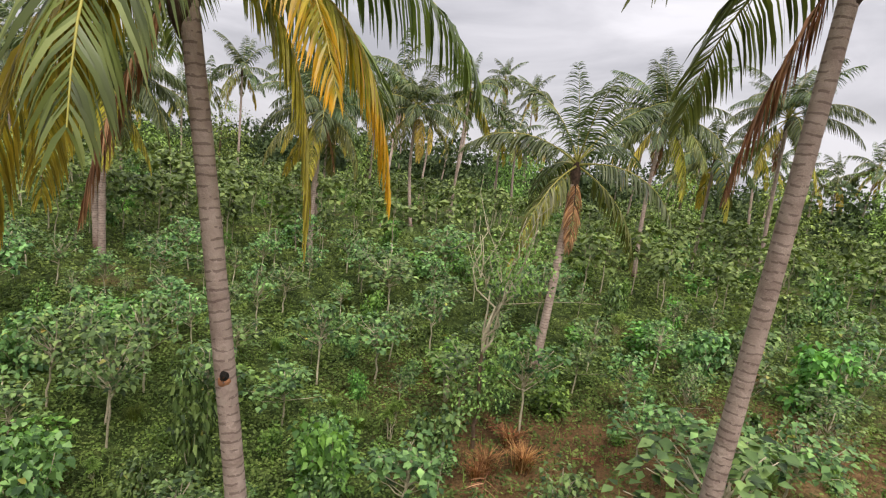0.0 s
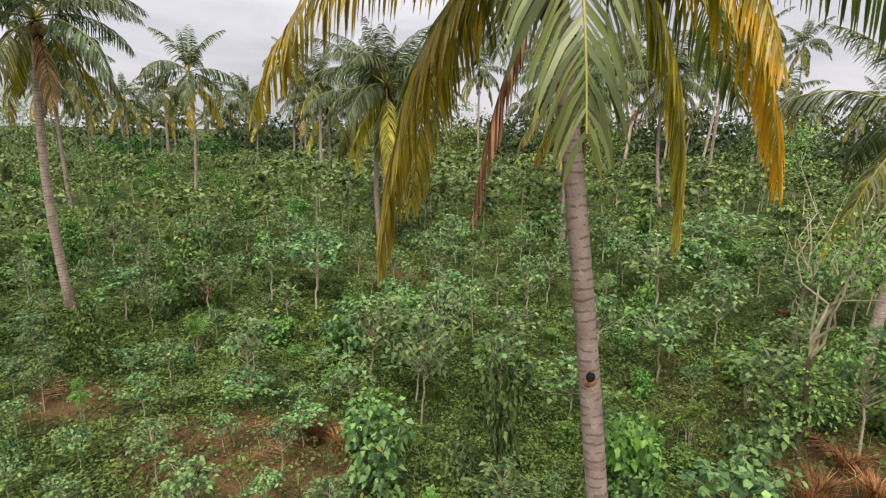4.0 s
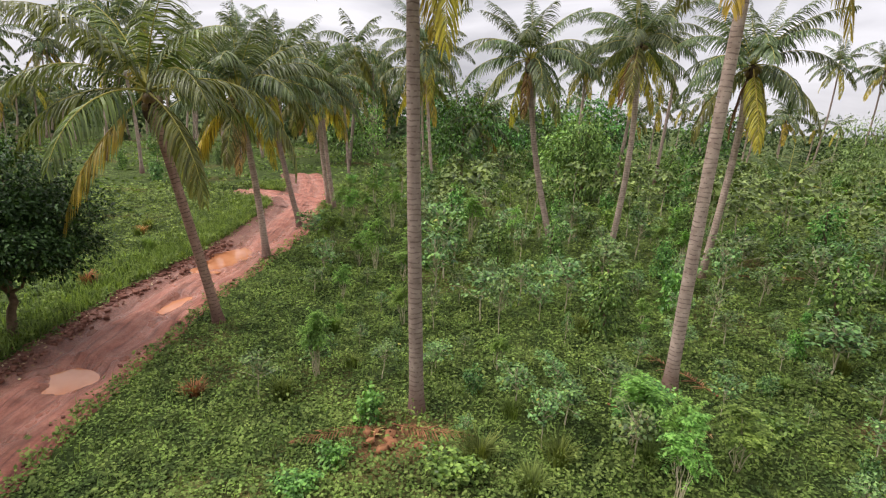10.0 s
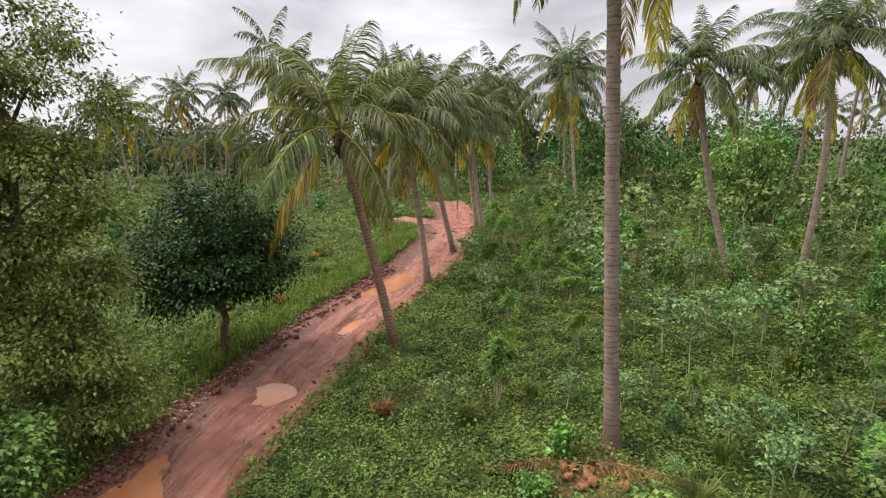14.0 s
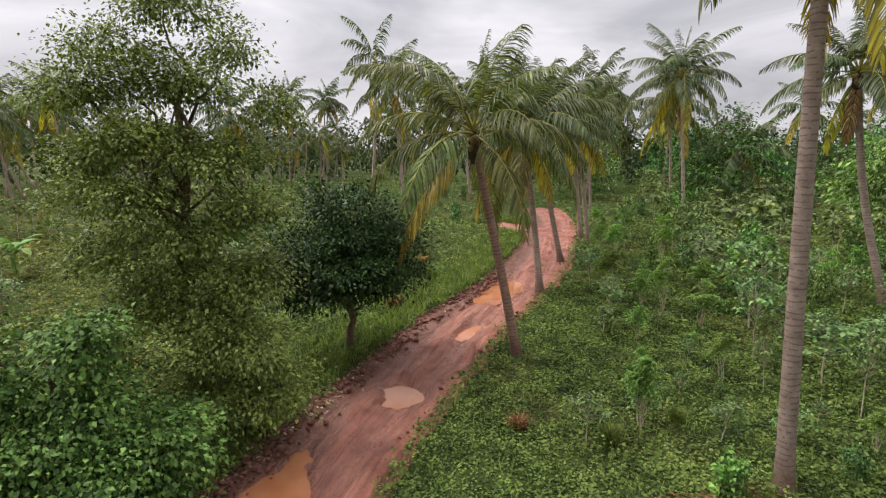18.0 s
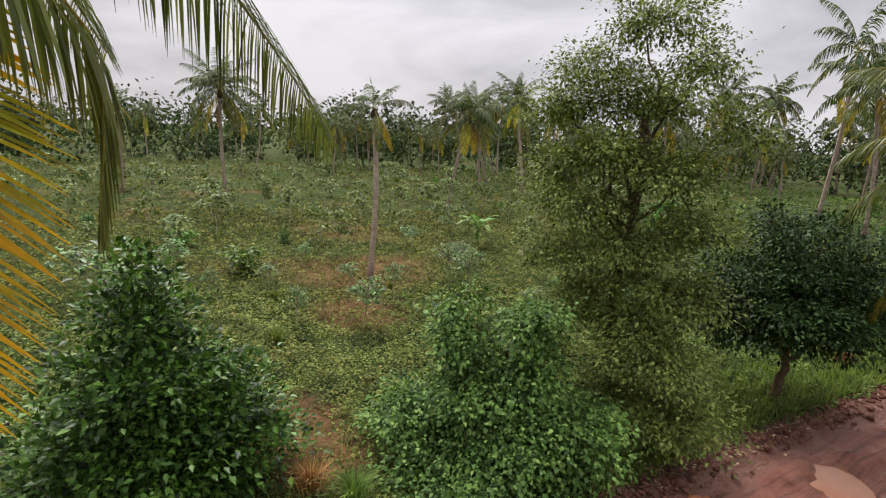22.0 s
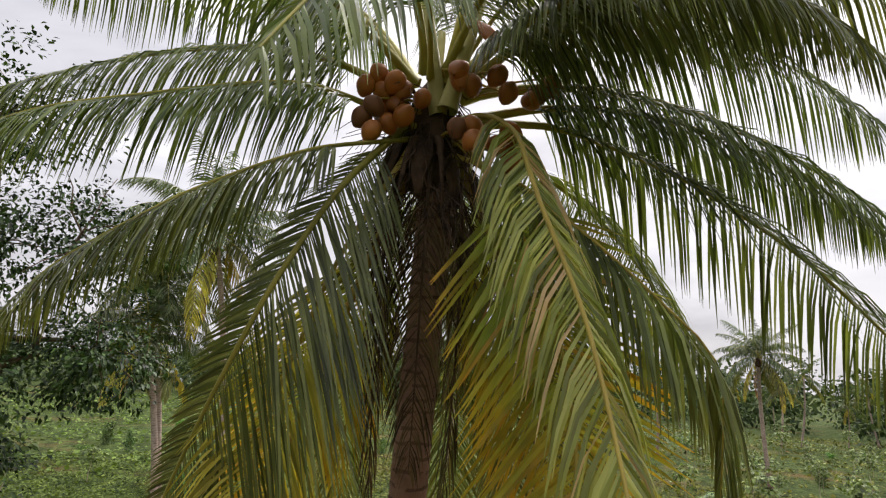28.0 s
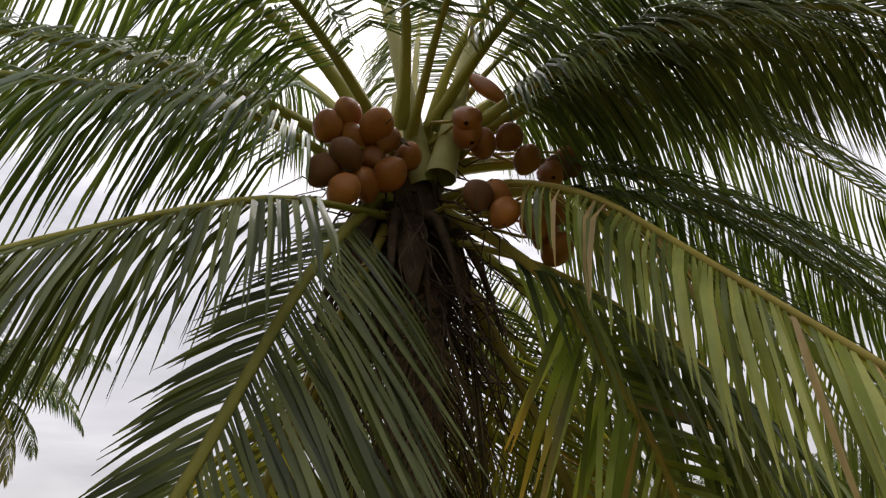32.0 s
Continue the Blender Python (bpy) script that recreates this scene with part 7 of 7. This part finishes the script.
def bare_tree(x, y):
    """Thin pale tree with bare forked branches above a leafy base."""
    rng = np.random.default_rng(404)
    root = new("bare_tree")
    root.location = (x, y, spot(x, y))
    tagged(root, "pale bare-branched small tree with thin foliage below", "tree")
    v, f, _ = limb(rng, (0, 0, -0.1), (-0.08, 0.05, 2.4), 0.05, 0.04, 8, 0.02)
    put("trunk", mesh_np("trunk", v, f, [M_BARK], smooth=True), root)
    ends = [(0.1, -0.2, 4.8), (0.3, -0.65, 5.2), (-0.35, 0.35, 4.9), (0.25, 0.5, 4.4), (-0.2, -0.5, 4.2), (0.5, -0.2, 5.4)]
    for e in ends:
        v, f, _ = limb(rng, (-0.08, 0.05, 2.3), e, 0.032, 0.008, 8, 0.06)
        br = put("branch", mesh_np("branch", v, f, [M_STEM], smooth=True), root)
        for q in range(3):
            s = np.array([-0.08, 0.05, 2.3]) * 0.35 + np.array(e) * 0.65
            v, f, _ = limb(rng, s, np.array(e) + rng.normal(0, 0.45, 3), 0.012, 0.004, 5, 0.07)
            put("twig", mesh_np("twig", v, f, [M_STEM], smooth=True), br)
    v, f = blob_leaves(rng, 1500, [((0, 0, 1.6), (0.75, 0.75, 0.8)), ((0.2, -0.3, 2.5), (0.6, 0.6, 0.5)), ((0.2, -0.3, 4.4), (1.0, 1.0, 0.8))], 0.09, 0.4, 0.2, 0.6)
    tagged(put("foliage", mesh_np("foliage", v, f, [M_TREE]), root), kind="stuff")


def banana(x, y, h, name="banana_plant", label="small banana plant with broad torn leaves", seed=405):
    rng = np.random.default_rng(seed)
    root = new(name)
    root.location = (x, y, spot(x, y))
    tagged(root, label, "banana plant")
    v, f, _ = tube([(0, 0, -0.1), (0, 0, h * 0.3), (0.02, 0, h * 0.5)], [0.1, 0.08, 0.05], 8)
    put("stem", mesh_np("stem", v, f, [M_VINE], smooth=True), root)
    for k in range(7):
        a = k * 2.4
        e = rng.uniform(35, 75)
        p = rachis(e, rng.uniform(60, 110), 9) * h * 0.75
        R = np.array([[np.cos(a), -np.sin(a), 0], [np.sin(a), np.cos(a), 0], [0, 0, 1]])
        w = h * 0.11 * np.sin(np.linspace(0.15, 1, 9) * np.pi) ** 0.6
        side = np.array([0, 1.0, 0])
        V = np.concatenate([p + side * w[:, None] + [0, 0, 0.02], p, p - side * w[:, None] + [0, 0, 0.02]]) @ R.T + [0, 0, h * 0.45]
        F = [[i, i + 1, 10 + i, 9 + i] for i in range(8)] + [[9 + i, 10 + i, 19 + i, 18 + i] for i in range(8)]
        put("leaf", mesh_np("leaf", V, F, [M_BRIGHT]), root)


def young_palm(x, y, size, seed):
    """A palm still without a trunk: fronds straight from the ground."""
    rng = np.random.default_rng(seed)
    root = new("young_palm")
    root.location = (x, y, spot(x, y))
    tagged(root, "young trunkless coconut palm with arching fronds", "palm tree")
    az = 0
    for age in (0, 1, 1, 1, 2, 2, 2, 3, 3, 3, 4):
        az += 137.5
        put("frond", FRONDS_MID[age][int(rng.integers(2))], root, m=pose(0, 0, 0.3, rng.uniform(-8, 8), 0, az) @ Matrix.Scale(size * rng.uniform(0.85, 1.1), 4))
    v, f = ellipsoid((0, 0, 0.2), (0.22, 0.22, 0.4), 8, 6)
    put("base", mesh_np("base", v, f, [M_FIBRE]), root)


def dry_frond_on_ground(x, y, turn, size, seed):
    p = rachis(4, 8, 12, sway=0.25) * [1, 1, 0.3]
    me = frond_mesh("fallen_frond", p, 1.0, 40, [M_HUSK if seed % 2 else M_FROND_DRY, M_HUSK], seed, leaf=0.2, width=0.012, droop=0.12, start=0.12, gaps=0.3)
    ob = new("fallen_frond", me)
    ob.matrix_basis = pose(x, y, spot(x, y) + 0.10, 0, -2, turn) @ Matrix.Scale(size, 4)
    tagged(ob, "dry reddish brown palm frond lying in the weeds", "palm frond", "fallen fronds")


def husk(x, y, z, seed):
    rng = np.random.default_rng(seed)
    ob = new("coconut_husk", rock_mesh("coconut_husk", rng, rng.uniform(0.09, 0.15), M_HUSK))
    ob.matrix_basis = pose(x, y, spot(x, y) + z, rng.uniform(-40, 40), rng.uniform(-40, 40), rng.uniform(0, 360))
    tagged(ob, "split dry reddish coconut husk on the ground", "coconut husk", "husks under the palm")


black_stump(-6.96, 23.3)
dry_bush(1.2, 18.2)
dead_palm(-30.6, 46.5, 10.3)
bare_tree(11.5, 5.7)
banana(-25.8, -14.4, 2.0)
young_palm(-21.8, 53.0, 4.6, 411)
young_palm(-27.5, 52.0, 4.2, 412)
young_palm(-38.0, 31.0, 4.0, 413)
hrng = np.random.default_rng(420)
for k in range(9):
    husk(-7.15 + hrng.normal(0, 0.3), 4.35 + hrng.normal(0, 0.25), 0.05, 430 + k)
for k, (x, y, turn, size) in enumerate(((-7.3, 4.5, 30, 1.5), (-7.0, 4.0, 140, 1.2), (-7.4, 4.1, 250, 1.3), (-5.6, 8.4, 10, 1.8), (12.0, 4.4, 60, 2.2), (11.0, 4.8, 200, 2.0), (12.6, 3.8, 320, 2.1), (-1.9, 12.0, 80, 1.6), (-9.0, 20.0, 40, 2.2), (-4.6, 10.6, 160, 2.0), (1.6, 9.0, 20, 1.8), (2.4, 9.4, 100, 1.6))):
    dry_frond_on_ground(x, y, turn, size, 441 + k)


def fallen_leaves():
    """Pale fallen leaves and crumbs of stone along the road's churned edge, and a few elsewhere on it."""
    rng = np.random.default_rng(450)
    k = rng.integers(0, len(ROAD_MID), 5200)
    tan = unit(np.gradient(ROAD_MID, axis=0))[k]
    off = -rng.normal(1.25, 0.3, len(k))
    x, y = ROAD_MID[k, 0] + tan[:, 1] * off, ROAD_MID[k, 1] - tan[:, 0] * off
    w = np.exp(-((x + 12.6) / 2.6) ** 2) + 0.12
    keep = rng.random(len(x)) < w
    x, y, off = x[keep], y[keep], off[keep]
    z, _ = road_surface(None, np.abs(off), x, y)
    z = np.where(np.abs(off) > 1.5, land(x, y) + 0.03, z + 0.03)
    p = np.stack([x, y, z], 1)
    L = rng.uniform(0.05, 0.13, len(x))
    v, f = leaves(rng, p, rng.normal(0, 1, (len(x), 3)) * [1, 1, 0.2], rng.normal(0, 0.25, (len(x), 3)) + [0, 0, 1], L, L * 0.5, 0.1, 0.0)
    tagged(put("fallen_leaves", mesh_np("fallen_leaves", v, f, [M_LITTER])), "pale dry leaves scattered along the muddy road edge", "leaf litter", kind="stuff")


M_LITTER = leaf_mat("leaf_litter", (0.16, 0.09, 0.05), (0.34, 0.24, 0.14), (0.50, 0.42, 0.30), None, 0.8, 0.2, 0.1)
fallen_leaves()


def trunk_hole(row):
    """A woodpecker's hole in the near palm's trunk: a black knob for its shaded inside, with a raw reddish lip."""
    x, y, dx, dy, h = row[:5]
    palm = min((o for o in scene.collection.objects if o.name.startswith("coconut_palm")), key=lambda o: math.hypot(o.location.x - x, o.location.y - y))
    s = (HOLE_Z - palm.location.z) / h
    line = trunk_points(dx, dy, h, 1001, int(h / 0.055))
    c = Vector([float(np.interp(h * s, line[:, 2], line[:, q])) for q in range(3)])
    out = (Vector((1.9, -0.6, HOLE_Z)) - (palm.location + c)).normalized()
    q = out.to_track_quat("Z", "Y").to_matrix().to_4x4()
    at = Matrix.Translation(c + out * 0.085) @ q
    # black rounded knob on the bark, standing in for the hole's shade
    v, f = ellipsoid((0, 0, 0), (0.045, 0.062, 0.04), 12, 6)
    put("hole", mesh_np("hole", v, f, [M_CHAR_HOLE], smooth=True), palm, "dark hole pecked into the trunk", at)
    v, f = ellipsoid((0.0, -0.055, -0.006), (0.062, 0.06, 0.034), 12, 6)
    put("raw_bark", mesh_np("raw_bark", v, f, [M_HUSK], smooth=True), palm, "raw reddish bark below the hole", at)


HOLE_Z = 3.2
trunk_hole(PALMS_EAST[0])
